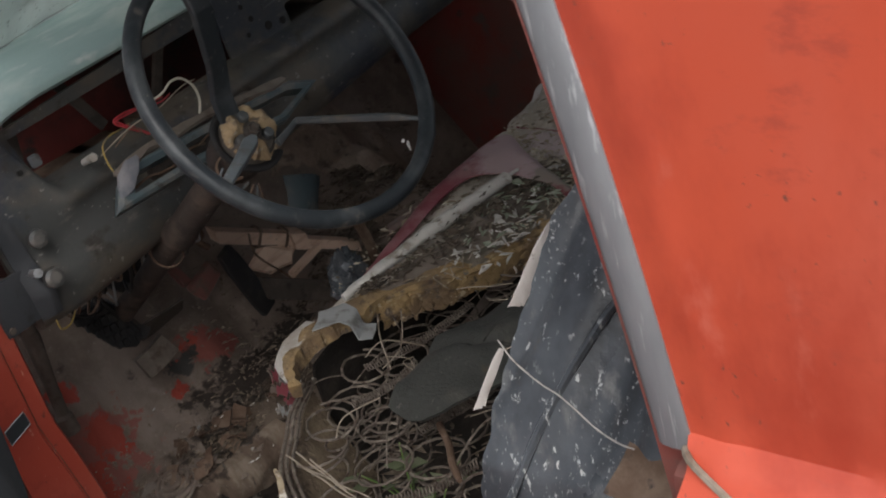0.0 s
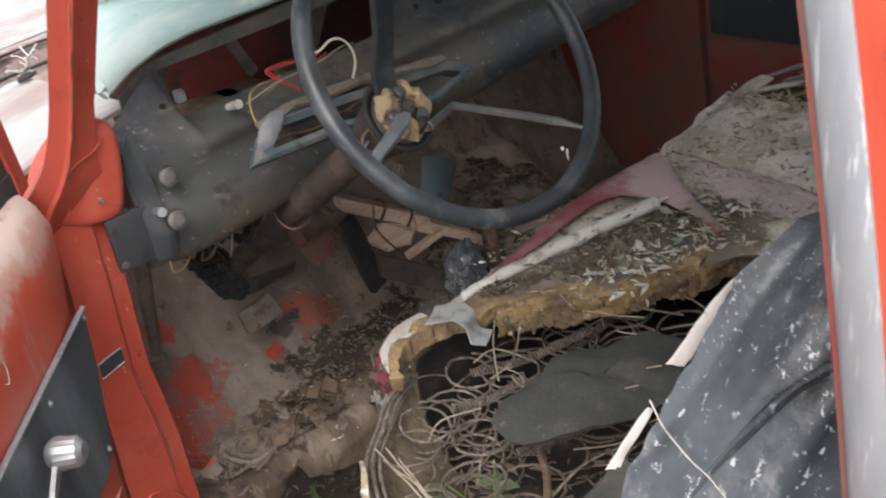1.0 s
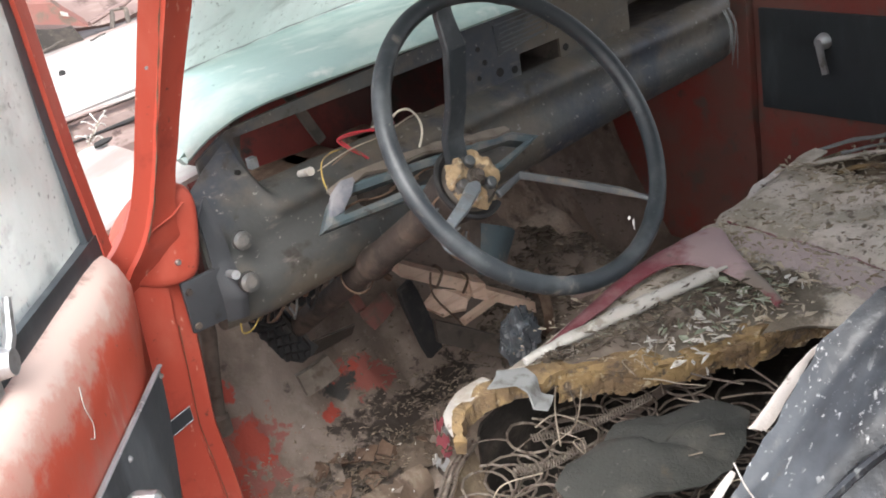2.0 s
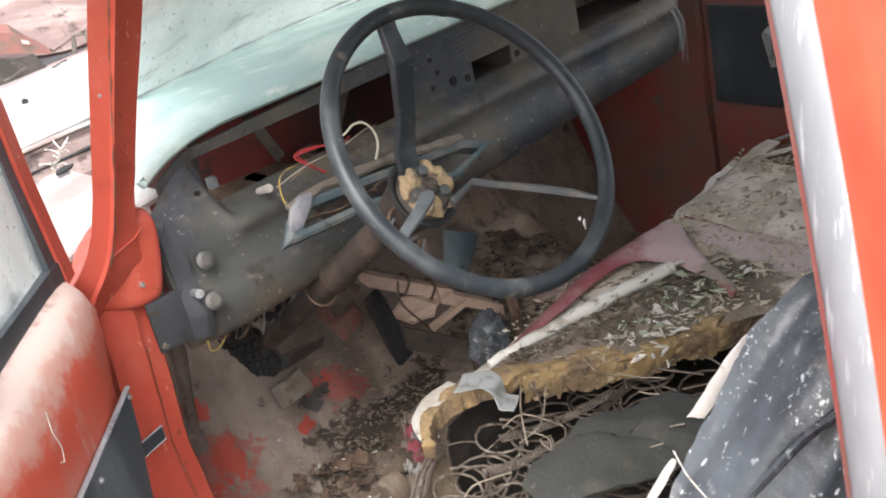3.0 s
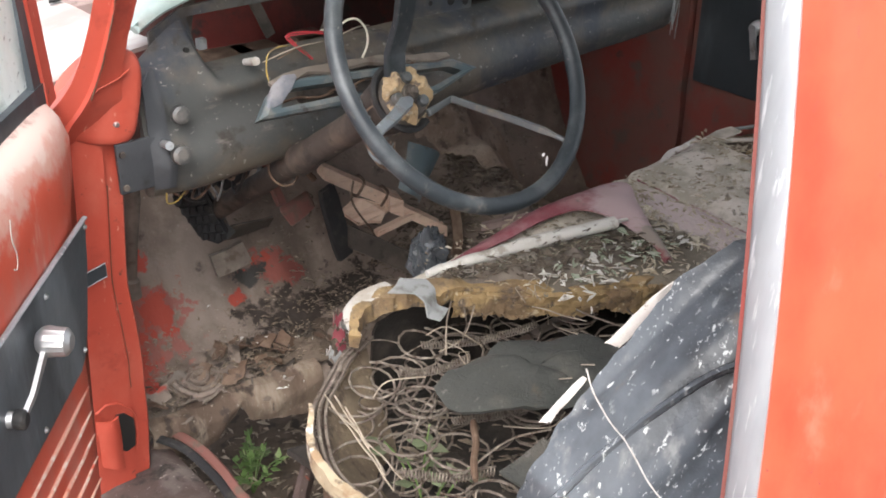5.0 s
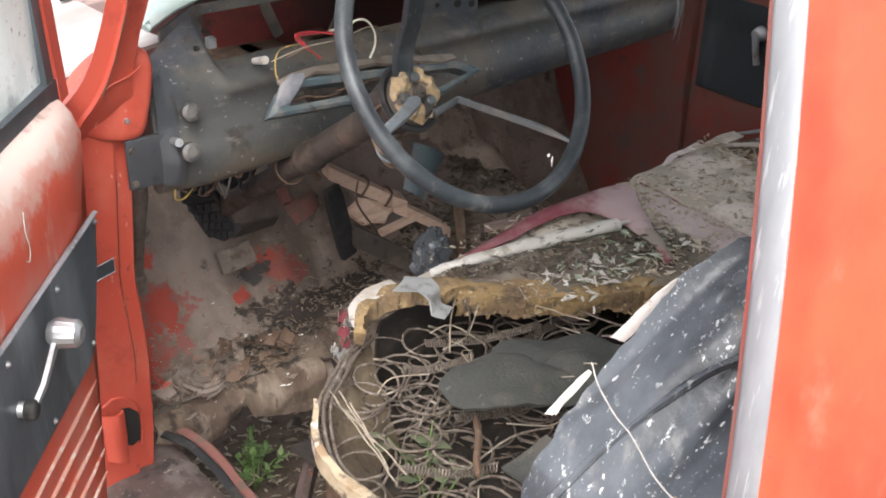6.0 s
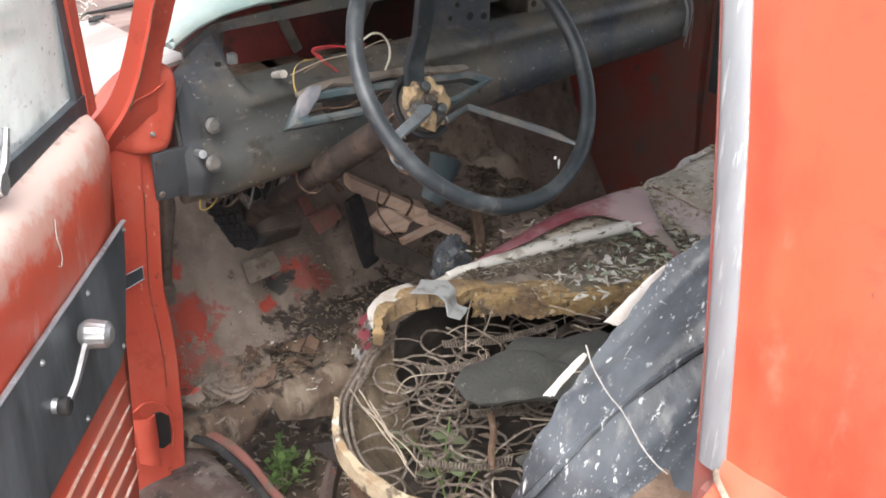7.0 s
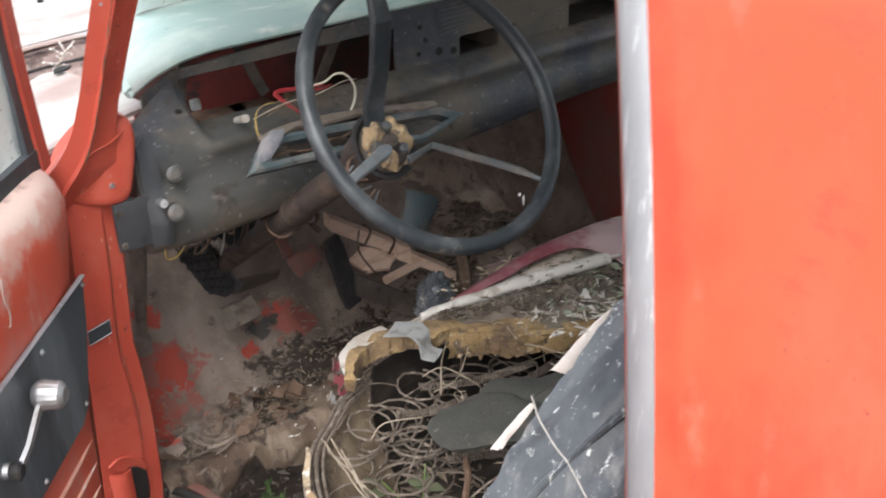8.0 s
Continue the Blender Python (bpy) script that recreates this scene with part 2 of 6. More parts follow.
blackv = surface("black_vinyl", (0.030, 0.034, 0.040), [((0.082, 0.091, 0.102), 5, 0.42, 0.62, (1, 1, 0.6)), ((0.016, 0.017, 0.019), 8, 0.54, 0.66, (1, 1, 0.6)), ((0.15, 0.15, 0.148), 16, 0.56, 0.72, (2.2, 2.2, 0.5)), ((0.10, 0.085, 0.07), 28, 0.62, 0.74, ONE), ((0.50, 0.51, 0.50), 62, 0.60, 0.67, (2.4, 2.4, 0.24), 15), ((0.42, 0.44, 0.45), 24, 0.66, 0.72, (2.6, 2.6, 0.3), 8), ((0.34, 0.35, 0.35), 210, 0.60, 0.68, (1.6, 1.6, 0.4), 7)], 0.29, 0, 0.5, 26)
trimv = surface("black_trim_card", (0.035, 0.042, 0.048), [((0.07, 0.085, 0.095), 6, 0.45, 0.65, (1, 1, 0.3)), ((0.2, 0.19, 0.17), 60, 0.7, 0.78, (1, 1, 0.3))], 0.45, 0, 0.1)
flap_mat = surface("pale_flap_backing", (0.56, 0.52, 0.49), [((0.50, 0.44, 0.40), 22, 0.50, 0.66, ONE), ((0.78, 0.75, 0.72), 50, 0.56, 0.68, ONE), ((0.24, 0.19, 0.16), 90, 0.62, 0.70, ONE)], 0.9, 0, 0.5)
lichen = surface("grey_green_leaf", (0.26, 0.30, 0.22), [((0.38, 0.40, 0.33), 40, 0.5, 0.65, ONE)], 0.9, 0, 0.2)
white_back = surface("vinyl_backing", (0.40, 0.38, 0.355), [((0.32, 0.29, 0.25), 26, 0.48, 0.64, ONE), ((0.15, 0.125, 0.10), 70, 0.62, 0.70, (1, 1, 2))], 0.85, 0, 0.4)
peel = surface("peeled_backing", (0.50, 0.485, 0.45), [((0.62, 0.61, 0.58), 18, 0.48, 0.62, ONE), ((0.30, 0.27, 0.23), 34, 0.56, 0.68, ONE), ((0.07, 0.055, 0.045), 60, 0.61, 0.66, (0.35, 2, 2))], 0.9, 0, 0.6)
burlap = surface("grey_felt", (0.040, 0.042, 0.038), [((0.072, 0.068, 0.058), 9, 0.45, 0.65, ONE), ((0.11, 0.075, 0.045), 7, 0.62, 0.72, ONE), ((0.10, 0.095, 0.085), 90, 0.62, 0.70, ONE)], 0.97, 0, 0.5, 200)
burlap_brown = surface("brown_burlap", (0.13, 0.098, 0.066), [((0.20, 0.155, 0.105), 12, 0.46, 0.62, ONE), ((0.06, 0.045, 0.034), 24, 0.50, 0.64, ONE), ((0.27, 0.22, 0.16), 140, 0.62, 0.70, ONE)], 0.97, 0, 0.8, 160)
wire = surface("rusty_wire", (0.150, 0.124, 0.103), [((0.26, 0.225, 0.19), 60, 0.52, 0.65, ONE), ((0.07, 0.048, 0.036), 90, 0.53, 0.64, ONE)], 0.7, 0.3, 0.2)
soil = surface("soil", (0.075, 0.055, 0.04), [((0.13, 0.10, 0.075), 9, 0.45, 0.62, ONE), ((0.04, 0.03, 0.022), 30, 0.52, 0.65, ONE)], 1.0, 0, 0.9, 60)
# Near-black dirt, darkened to carry the shade between springs and in gaps.
shaded_dirt = surface("shaded_dirt", (0.022, 0.018, 0.015), [((0.05, 0.04, 0.032), 18, 0.48, 0.66, ONE), ((0.10, 0.085, 0.068), 60, 0.62, 0.70, ONE)], 1.0, 0, 0.8, 70)
carpet_mat = surface("brown_carpet", (0.22, 0.165, 0.125), [((0.32, 0.26, 0.205), 9, 0.45, 0.62, ONE), ((0.12, 0.09, 0.068), 26, 0.52, 0.66, ONE), ((0.30, 0.25, 0.20), 90, 0.62, 0.70, ONE)], 0.97, 0, 0.9, 120)
straw = surface("dry_litter", (0.20, 0.16, 0.12), [((0.10, 0.078, 0.058), 30, 0.45, 0.6, ONE), ((0.40, 0.34, 0.26), 60, 0.57, 0.7, ONE)], 0.9, 0, 0.2, spread=0.45)
seat_straw = surface("pale_litter", (0.46, 0.41, 0.32), [((0.26, 0.21, 0.15), 30, 0.45, 0.6, ONE), ((0.66, 0.61, 0.52), 60, 0.57, 0.7, ONE)], 0.9, 0, 0.2)
twig_mat = surface("pale_twig", (0.31, 0.265, 0.21), [((0.19, 0.155, 0.115), 40, 0.48, 0.65, ONE)], 0.85, 0, 0.3)
wood = surface("tan_wood", (0.74, 0.55, 0.42), [((0.60, 0.41, 0.30), 12, 0.45, 0.65, (1, 6, 6)), ((0.62, 0.50, 0.40), 40, 0.58, 0.7, ONE), ((0.25, 0.17, 0.12), 60, 0.64, 0.72, ONE)], 0.85, 0, 0.3)
leaf_mat = surface("green_leaf", (0.10, 0.17, 0.045), [((0.16, 0.20, 0.09), 40, 0.5, 0.65, ONE)], 0.6, 0, 0.2, spread=0.35)
pale_leaf = surface("pale_leaf", (0.12, 0.145, 0.08), [((0.17, 0.17, 0.12), 40, 0.5, 0.65, ONE)], 0.7, 0, 0.2)
knob_mat = surface("worn_knob", (0.055, 0.057, 0.058), [((0.12, 0.11, 0.10), 40, 0.48, 0.66, ONE)], 0.45, 0.2, 0.1)
rubber = surface("black_rubber", (0.016, 0.016, 0.017), [((0.045, 0.040, 0.035), 22, 0.48, 0.68, ONE)], 0.7, 0, 0.3)
# Near-black that paints the shaded depth of holes onto closed patches.
blackhole = surface("hole_shade_black", (0.012, 0.011, 0.010), (), 0.95, 0, 0)
white_paint = surface("chalky_white_paint", (0.36, 0.355, 0.34), [((0.26, 0.19, 0.17), 4, 0.45, 0.62, (0.4, 1.6, 1)), ((0.13, 0.09, 0.075), 9, 0.60, 0.68, (0.3, 2, 1)), ((0.30, 0.21, 0.18), 18, 0.58, 0.7, ONE), ((0.2, 0.15, 0.13), 60, 0.68, 0.75, ONE)], 0.5, 0, 0.15)
mint = surface("chalky_mint_paint", (0.42, 0.48, 0.45), [((0.50, 0.53, 0.51), 3, 0.42, 0.6, (1, 0.5, 1)), ((0.36, 0.46, 0.45), 15, 0.6, 0.72, (1, 2, 1)), ((0.25, 0.27, 0.25), 60, 0.68, 0.76, ONE)], 0.55, 0, 0.12)
dull_red = surface("dull_red_steel", (0.20, 0.085, 0.07), [((0.13, 0.09, 0.07), 25, 0.48, 0.62, ONE)], 0.8, 0, 0.3)
pink_paint = surface("bleached_red_paint", (0.17, 0.115, 0.103), [((0.27, 0.21, 0.19), 6, 0.45, 0.65, (0.4, 2, 1)), ((0.07, 0.045, 0.038), 18, 0.55, 0.68, ONE)], 0.65, 0, 0.3)
red_wire = surface("red_insulation", (0.42, 0.03, 0.04), (), 0.5, 0, 0)
yellow_wire = surface("yellow_insulation", (0.42, 0.30, 0.08), [((0.2, 0.15, 0.08), 60, 0.45, 0.6, ONE)], 0.6, 0, 0)
white_wire = surface("pale_insulation", (0.55, 0.52, 0.42), (), 0.5, 0, 0)
foil_mat = surface("crumpled_plastic", (0.16, 0.18, 0.20), [((0.5, 0.52, 0.55), 40, 0.58, 0.66, ONE)], 0.25, 0.3, 0.8, 60)
dust_brown = surface("dusty_brown_steel", (0.13, 0.107, 0.088), [((0.185, 0.155, 0.13), 14, 0.45, 0.62, ONE), ((0.085, 0.065, 0.05), 30, 0.55, 0.68, ONE)], 0.85, 0, 0.4, 90)
paper = surface("white_scrap", (0.72, 0.71, 0.68), [((0.5, 0.46, 0.4), 40, 0.5, 0.7, ONE)], 0.8, 0, 0.3)

def dusty_glass(name, low, high, pale=(0.50, 0.55, 0.53)):
    glass = bpy.data.materials.new(name)
    glass.use_nodes = True
    gt = glass.node_tree
    gb = gt.nodes["Principled BSDF"]
    gco = gt.nodes.new("ShaderNodeTexCoord").outputs["Object"]
    dirt = ramp(gt, grain(gt, gco, 9, 6, (0.5, 2.2, 2.2), 0.65, 4.0), 0.56, 0.70)
    spots = ramp(gt, grain(gt, gco, 120, 4, ONE, 0.6, 2.0), 0.63, 0.68)
    tone = mixed(gt, dirt, (*pale,), tuple(0.52 * v for v in pale))
    gt.links.new(mixed(gt, spots, tone, tuple(0.35 * v for v in pale)), gb.inputs["Base Color"])
    gb.inputs["Roughness"].default_value = 0.35
    gtr = gt.nodes.new("ShaderNodeBsdfTransparent")
    gmx = gt.nodes.new("ShaderNodeMixShader")
    dust = gt.nodes.new("ShaderNodeMapRange")
    dust.inputs["From Min"].default_value, dust.inputs["From Max"].default_value = 0.35, 0.75
    dust.inputs["To Min"].default_value, dust.inputs["To Max"].default_value = low, high
    gt.links.new(grain(gt, gco, 7, 6, (1, 1, 0.5)), dust.inputs["Value"])
    gt.links.new(dust.outputs["Result"], gmx.inputs["Fac"])
    gt.links.new(gtr.outputs[0], gmx.inputs[1])
    gt.links.new(gb.outputs[0], gmx.inputs[2])
    gt.links.new(gmx.outputs[0], gt.nodes["Material Output"].inputs["Surface"])
    return glass


# Dust whitened for the bright view behind the door pane.
glass = dusty_glass("door_glass", 0.40, 0.88, (0.72, 0.76, 0.74))
# Windscreen dust paled further for the sky it mirrors.
screen_glass = dusty_glass("caked_sky_glass", 0.62, 0.98, (0.74, 0.79, 0.77))

# ---- mesh helpers ----
V = Vector
ORIGIN = {}


def thing(name, at, label, category, group="", kind=""):
    ob = new(name)
    ob.empty_display_size = 0.05
    ob.location = at
    ORIGIN[ob.name] = V(at)
    return tagged(ob, label, category, group, kind)


def finish(bm, mat, name, origin, smooth=True, sharp=0.65):
    bmesh.ops.translate(bm, verts=bm.verts, vec=-origin)
    bm.normal_update()
    for f in bm.faces:
        f.smooth = smooth
    for e in bm.edges:
        if len(e.link_faces) == 2 and e.calc_face_angle(0) > sharp:
            e.smooth = False
    me = bpy.data.meshes.new(name)
    bm.to_mesh(me)
    bm.free()
    me.materials.append(mat)
    return me


def part(name, bm, material, parent, label="", smooth=True):
    o = ORIGIN[parent.name]
    ob = new(name, finish(bm, material, name, o, smooth))
    ob.parent = parent
    ORIGIN[ob.name] = o
    return tagged(ob, label)


def lone(name, bm, material, at, label, category, group="", kind="", smooth=True):
    ob = new(name, finish(bm, material, name, V(at), smooth))
    ob.location = at
    ORIGIN[ob.name] = V(at)
    return tagged(ob, label, category, group, kind)


def rnd(a, b):
    return random.uniform(a, b)


def wob(p, amp, scale):
    return V(p) + amp * V(noise.noise_vector(V(p) * scale))


def prism(bm, outline, off):
    """A slab between an outline and its copy moved by off."""
    a = [bm.verts.new(p) for p in outline]
    b = [bm.verts.new(V(p) + V(off)) for p in outline]
    n = len(a)
    bm.faces.new(a)
    bm.faces.new(b[::-1])
    for i in range(n):
        bm.faces.new((a[i - 1], b[i - 1], b[i], a[i]))


def box(bm, lo, hi, bevel=0.0, m=None):
    (x0, y0, z0), (x1, y1, z1) = lo, hi
    res = bmesh.ops.create_cube(bm, size=1)
    vs = res["verts"]
    for v in vs:
        v.co = V((x0 + (v.co.x + 0.5) * (x1 - x0), y0 + (v.co.y + 0.5) * (y1 - y0), z0 + (v.co.z + 0.5) * (z1 - z0)))
    if bevel:
        es = list({e for v in vs for e in v.link_edges})
        out = bmesh.ops.bevel(bm, geom=es, offset=bevel, segments=2, affect="EDGES", profile=0.6)
        vs = list({v for f in out["faces"] for v in f.verts} | {v for v in vs if v.is_valid})
    if m is not None:
        bmesh.ops.transform(bm, matrix=m, verts=vs)
    return vs


def frames_along(pts, closed=False):
    n = len(pts)
    out = []
    up = None
    for i in range(n):
        if closed:
            t = pts[(i + 1) % n] - pts[i - 1]
        else:
            t = pts[min(i + 1, n - 1)] - pts[max(i - 1, 0)]
        t = t.normalized() if t.length > 1e-9 else V((0, 0, 1))
        if up is None:
            up = V((0, 0, 1)) if abs(t.z) < 0.9 else V((1, 0, 0))
        side = t.cross(up)
        side = side.normalized() if side.length > 1e-6 else V((1, 0, 0))
        up = side.cross(t).normalized()
        out.append((side, up))
    return out


def tube(bm, pts, r, seg=8, closed=False, flat=1.0):
    pts = [V(p) for p in pts]
    n = len(pts)
    rs = r if isinstance(r, (list, tuple)) else [r] * n
    rings = []
    for p, (s, u), q in zip(pts, frames_along(pts, closed), rs):
        rings.append([bm.verts.new(p + q * (math.cos(a) * s + flat * math.sin(a) * u)) for a in [2 * math.pi * k / seg for k in range(seg)]])
    for i in range(n if closed else n - 1):
        a, b = rings[i], rings[(i + 1) % n]
        for k in range(seg):
            bm.faces.new((a[k - 1], a[k], b[k], b[k - 1]))
    if not closed:
        bm.faces.new(rings[0])
        bm.faces.new(rings[-1][::-1])


def spline(pts, n):
    """Catmull-Rom through pts."""
    pts = [V(p) for p in pts]
    out = []
    k = len(pts) - 1
    for j in range(n + 1):
        t = j / n * k
        i = min(int(t), k - 1)
        f = t - i
        p0, p1, p2, p3 = pts[max(i - 1, 0)], pts[i], pts[i + 1], pts[min(i + 2, k)]
        out.append(0.5 * (2 * p1 + (p2 - p0) * f + (2 * p0 - 5 * p1 + 4 * p2 - p3) * f * f + (3 * p1 - p0 - 3 * p2 + p3) * f ** 3))
    return out


def sheet(bm, f, nu, nv, thick):
    """A bent slab over f(u, v), thick along its normal."""
    top = [[V(f(i / nu, j / nv)) for j in range(nv + 1)] for i in range(nu + 1)]
    nor = [[None] * (nv + 1) for _ in range(nu + 1)]
    for i in range(nu + 1):
        for j in range(nv + 1):
            du = top[min(i + 1, nu)][j] - top[max(i - 1, 0)][j]
            dv = top[i][min(j + 1, nv)] - top[i][max(j - 1, 0)]
            c = du.cross(dv)
            nor[i][j] = c.normalized() if c.length > 1e-12 else V((0, 0, 1))
    a = [[bm.verts.new(top[i][j]) for j in range(nv + 1)] for i in range(nu + 1)]
    b = [[bm.verts.new(top[i][j] - thick * nor[i][j]) for j in range(nv + 1)] for i in range(nu + 1)]
    for i in range(nu):
        for j in range(nv):
            bm.faces.new((a[i][j], a[i + 1][j], a[i + 1][j + 1], a[i][j + 1]))
            bm.faces.new((b[i][j], b[i][j + 1], b[i + 1][j + 1], b[i + 1][j]))
    for i in range(nu):
        bm.faces.new((a[i][0], b[i][0], b[i + 1][0], a[i + 1][0]))
        bm.faces.new((a[i][nv], a[i + 1][nv], b[i + 1][nv], b[i][nv]))
    for j in range(nv):
        bm.faces.new((a[0][j], a[0][j + 1], b[0][j + 1], b[0][j]))
        bm.faces.new((a[nu][j], b[nu][j], b[nu][j + 1], a[nu][j + 1]))


def loft(bm, sections):
    """Closed sections of equal length joined in order, with end caps."""
    rings = [[bm.verts.new(p) for p in s] for s in sections]
    n = len(rings[0])
    for a, b in zip(rings, rings[1:]):
        for k in range(n):
            bm.faces.new((a[k - 1], a[k], b[k], b[k - 1]))
    bm.faces.new(rings[0][::-1])
    bm.faces.new(rings[-1])
    bmesh.ops.recalc_face_normals(bm, faces=bm.faces)


def bar(bm, pts, w, h, side):
    """A flat bar along pts: w along side, h across it."""
    secs = []
    pts = [V(p) for p in pts]
    for i, p in enumerate(pts):
        t = (pts[min(i + 1, len(pts) - 1)] - pts[max(i - 1, 0)]).normalized()
        s = V(side)
        s = (s - t * s.dot(t)).normalized()
        u = s.cross(t)
        ww = w[i] if isinstance(w, (list, tuple)) else w
        secs.append([p + ww / 2 * s + h / 2 * u, p - ww / 2 * s + h / 2 * u, p - ww / 2 * s - h / 2 * u, p + ww / 2 * s - h / 2 * u])
    loft(bm, secs)


def disc(bm, p, axis, r, h, seg=20, r2=None, edge=0.0):
    p, axis = V(p), V(axis).normalized()
    k = r2 if r2 is not None else r
    pts = [p, p + axis * h] if not edge else [p, p + axis * (h - edge), p + axis * h]
    rs = [r, k] if not edge else [r, k, max(k - edge, 0.0005)]
    tube(bm, pts, rs, seg)


def lerp(a, b, t):
    return a + (b - a) * t


def table(x, pairs):
    """Straight lines between (x, value) pairs."""
    if x <= pairs[0][0]:
        return pairs[0][1]
    for (a, p), (b, q) in zip(pairs, pairs[1:]):
        if x <= b:
            return lerp(p, q, (x - a) / (b - a))
    return pairs[-1][1]


# ---- ground ----
def ground_height(x, y):
    near = math.exp(-((x - 0.5) ** 2 + (y - 0.8) ** 2) / 6)
    return 0.05 + near * 0.03 * noise.noise(V((x * 5, y * 5, 0))) + 0.02 * noise.noise(V((x * 17, y * 17, 3))) * near


bm = bmesh.new()
steps = [-400, -120, -40, -15, -8, -5, -3.5] + [-2.5 + 0.08 * k for k in range(82)] + [5, 6.5, 9, 16, 40, 120, 400]
grid = [[bm.verts.new((x, y, ground_height(x, y))) for y in steps] for x in steps]
for i in range(len(steps) - 1):
    for j in range(len(steps) - 1):
        bm.faces.new((grid[i][j], grid[i + 1][j], grid[i + 1][j + 1], grid[i][j + 1]))
lone("ground", bm, soil, (0, 0, 0), "dark bare soil of the yard under the car", "ground", kind="structure")

# ---- the car's shell ----
car = thing("abandoned_car", (0.8, 0.6, 0.05), "rusted orange car with its driver door hanging open", "car")


def floor_z(y, x=0.4):
    k = max(0.0, min(1.0, (x - 0.56) / 0.1))
    return lerp(table(y, [(1.19, 0.33), (1.36, 0.335), (1.45, 0.44), (1.56, 0.58), (1.62, 0.68)]), table(y, [(1.44, 0.335), (1.52, 0.47), (1.58, 0.60), (1.62, 0.70)]), k)


def floor_bump(x, y):
    k = max(0.0, min(1.0, (y - 1.12) / 0.2))
    hump = 0.15 * math.exp(-((x - 1.02) / 0.11) ** 2) * k * k * (3 - 2 * k) + 0.02 * math.exp(-((x - 0.93) / 0.12) ** 2)
    return 0.018 * noise.noise(V((x * 9, y * 9, 0))) + 0.008 * noise.noise(V((x * 30, y * 30, 5))) + hump


def pan(x0, x1, back, lip):
    def f(u, v):
        x = lerp(x0, x1, u)
        torn = table(x, [(0.19, 0.045), (0.24, 0.022), (0.30, 0.030), (0.36, 0.020), (0.44, 0.015), (0.53, 0.0)])
        y = lerp(back + lip * (torn + 0.03 * noise.noise(V((x * 14, 1, 2))) + 0.02 * noise.noise(V((x * 50, 1, 2)))), 1.62, v ** 0.8)
        return (x, y, floor_z(y, x) + floor_bump(x, y) - lip * 0.03 * max(0, 1 - v / 0.08))
    return f


bm = bmesh.new()
sheet(bm, pan(0.19, 0.53, 1.21, 1), 90, 50, -0.004)
part("floor_pan", bm, floor_mat, car, "dirt-covered floor pan rusted through behind the pedals")
bm = bmesh.new()
sheet(bm, pan(0.53, 1.42, 0.30, 0), 60, 60, -0.004)
part("floor_pan", bm, floor_mat, car, "dirt-covered passenger floor pan")

# Firewall and inner cowl carry the shade in their dark red.
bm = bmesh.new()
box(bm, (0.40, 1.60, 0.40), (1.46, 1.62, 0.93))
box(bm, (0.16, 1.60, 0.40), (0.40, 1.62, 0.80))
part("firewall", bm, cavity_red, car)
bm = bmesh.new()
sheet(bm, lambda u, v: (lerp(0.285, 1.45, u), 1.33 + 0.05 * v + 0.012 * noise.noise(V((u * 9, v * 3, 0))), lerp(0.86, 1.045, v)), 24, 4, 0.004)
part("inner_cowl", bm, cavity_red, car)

# sill under the door opening
bm = bmesh.new()
prof = [(0.02, 0.16), (0.02, 0.25), (0.05, 0.285), (0.10, 0.30), (0.18, 0.305), (0.215, 0.29), (0.225, 0.25), (0.20, 0.16)]
loft(bm, [[wob((x - 0.03 * (y < 0.4), y, z), 0.006, 9) for x, z in prof] for y in [-0.5 + 0.07 * k for k in range(26)]])
sill = part("sill", bm, dark_steel, car, "scuffed dark sill with a red inner edge")
bm = bmesh.new()
tube(bm, [wob(p, 0.004, 12) for p in spline([(0.225, 0.45, 0.305), (0.232, 0.80, 0.305), (0.236, 1.02, 0.306), (0.242, 1.10, 0.308), (0.242, 1.18, 0.310), (0.222, 1.235, 0.312), (0.206, 1.255, 0.314)], 40)], 0.009, 8, flat=0.5)
part("sill_edge", bm, dull_red, sill)

bm = bmesh.new()
tube(bm, [wob(p, 0.004, 14) for p in spline([(0.205, 0.45, 0.312), (0.214, 0.80, 0.312), (0.218, 1.02, 0.313), (0.222, 1.10, 0.315), (0.218, 1.17, 0.317), (0.198, 1.215, 0.318), (0.186, 1.226, 0.318)], 40)], 0.008, 8, flat=0.7)
part("rubber_gasket", bm, rubber, sill)

# hinge pillar: box section with a rolled inner flange
bm = bmesh.new()
def pillar_x(z):
    return table(z, [(0.28, 0.160), (0.40, 0.167), (0.52, 0.165), (0.60, 0.158), (0.66, 0.150), (0.72, 0.152), (0.80, 0.154), (0.88, 0.155), (0.98, 0.165)])
def pillar_y(z):
    return table(z, [(0.28, 1.175), (0.45, 1.165), (0.70, 1.135), (0.95, 1.105)])
def pillar_l(z):
    return table(z, [(0.88, 0.02), (0.92, 0.05), (0.98, 0.12)])
loft(bm, [[(pillar_l(z), pillar_y(z) + 0.01, z), (pillar_x(z) - 0.03, pillar_y(z), z), (pillar_x(z) - 0.027, pillar_y(z) + 0.008, z), (pillar_x(z) - 0.004, pillar_y(z) + 0.006, z), (pillar_x(z), pillar_y(z) + 0.012, z),
           (pillar_x(z) - 0.004, pillar_y(z) + 0.06, z), (table(z, [(0.85, 0.02), (0.90, 0.11), (0.98, 0.145)]), pillar_y(z) + table(z, [(0.85, 0.12), (0.92, 0.06)]), z)] for z in [0.26 + 0.03 * k for k in range(25)]])
post = part("hinge_pillar", bm, pillar_red, car, "bright orange door pillar with a rust hole")
# gusset that joins pillar and windscreen post
bm = bmesh.new()
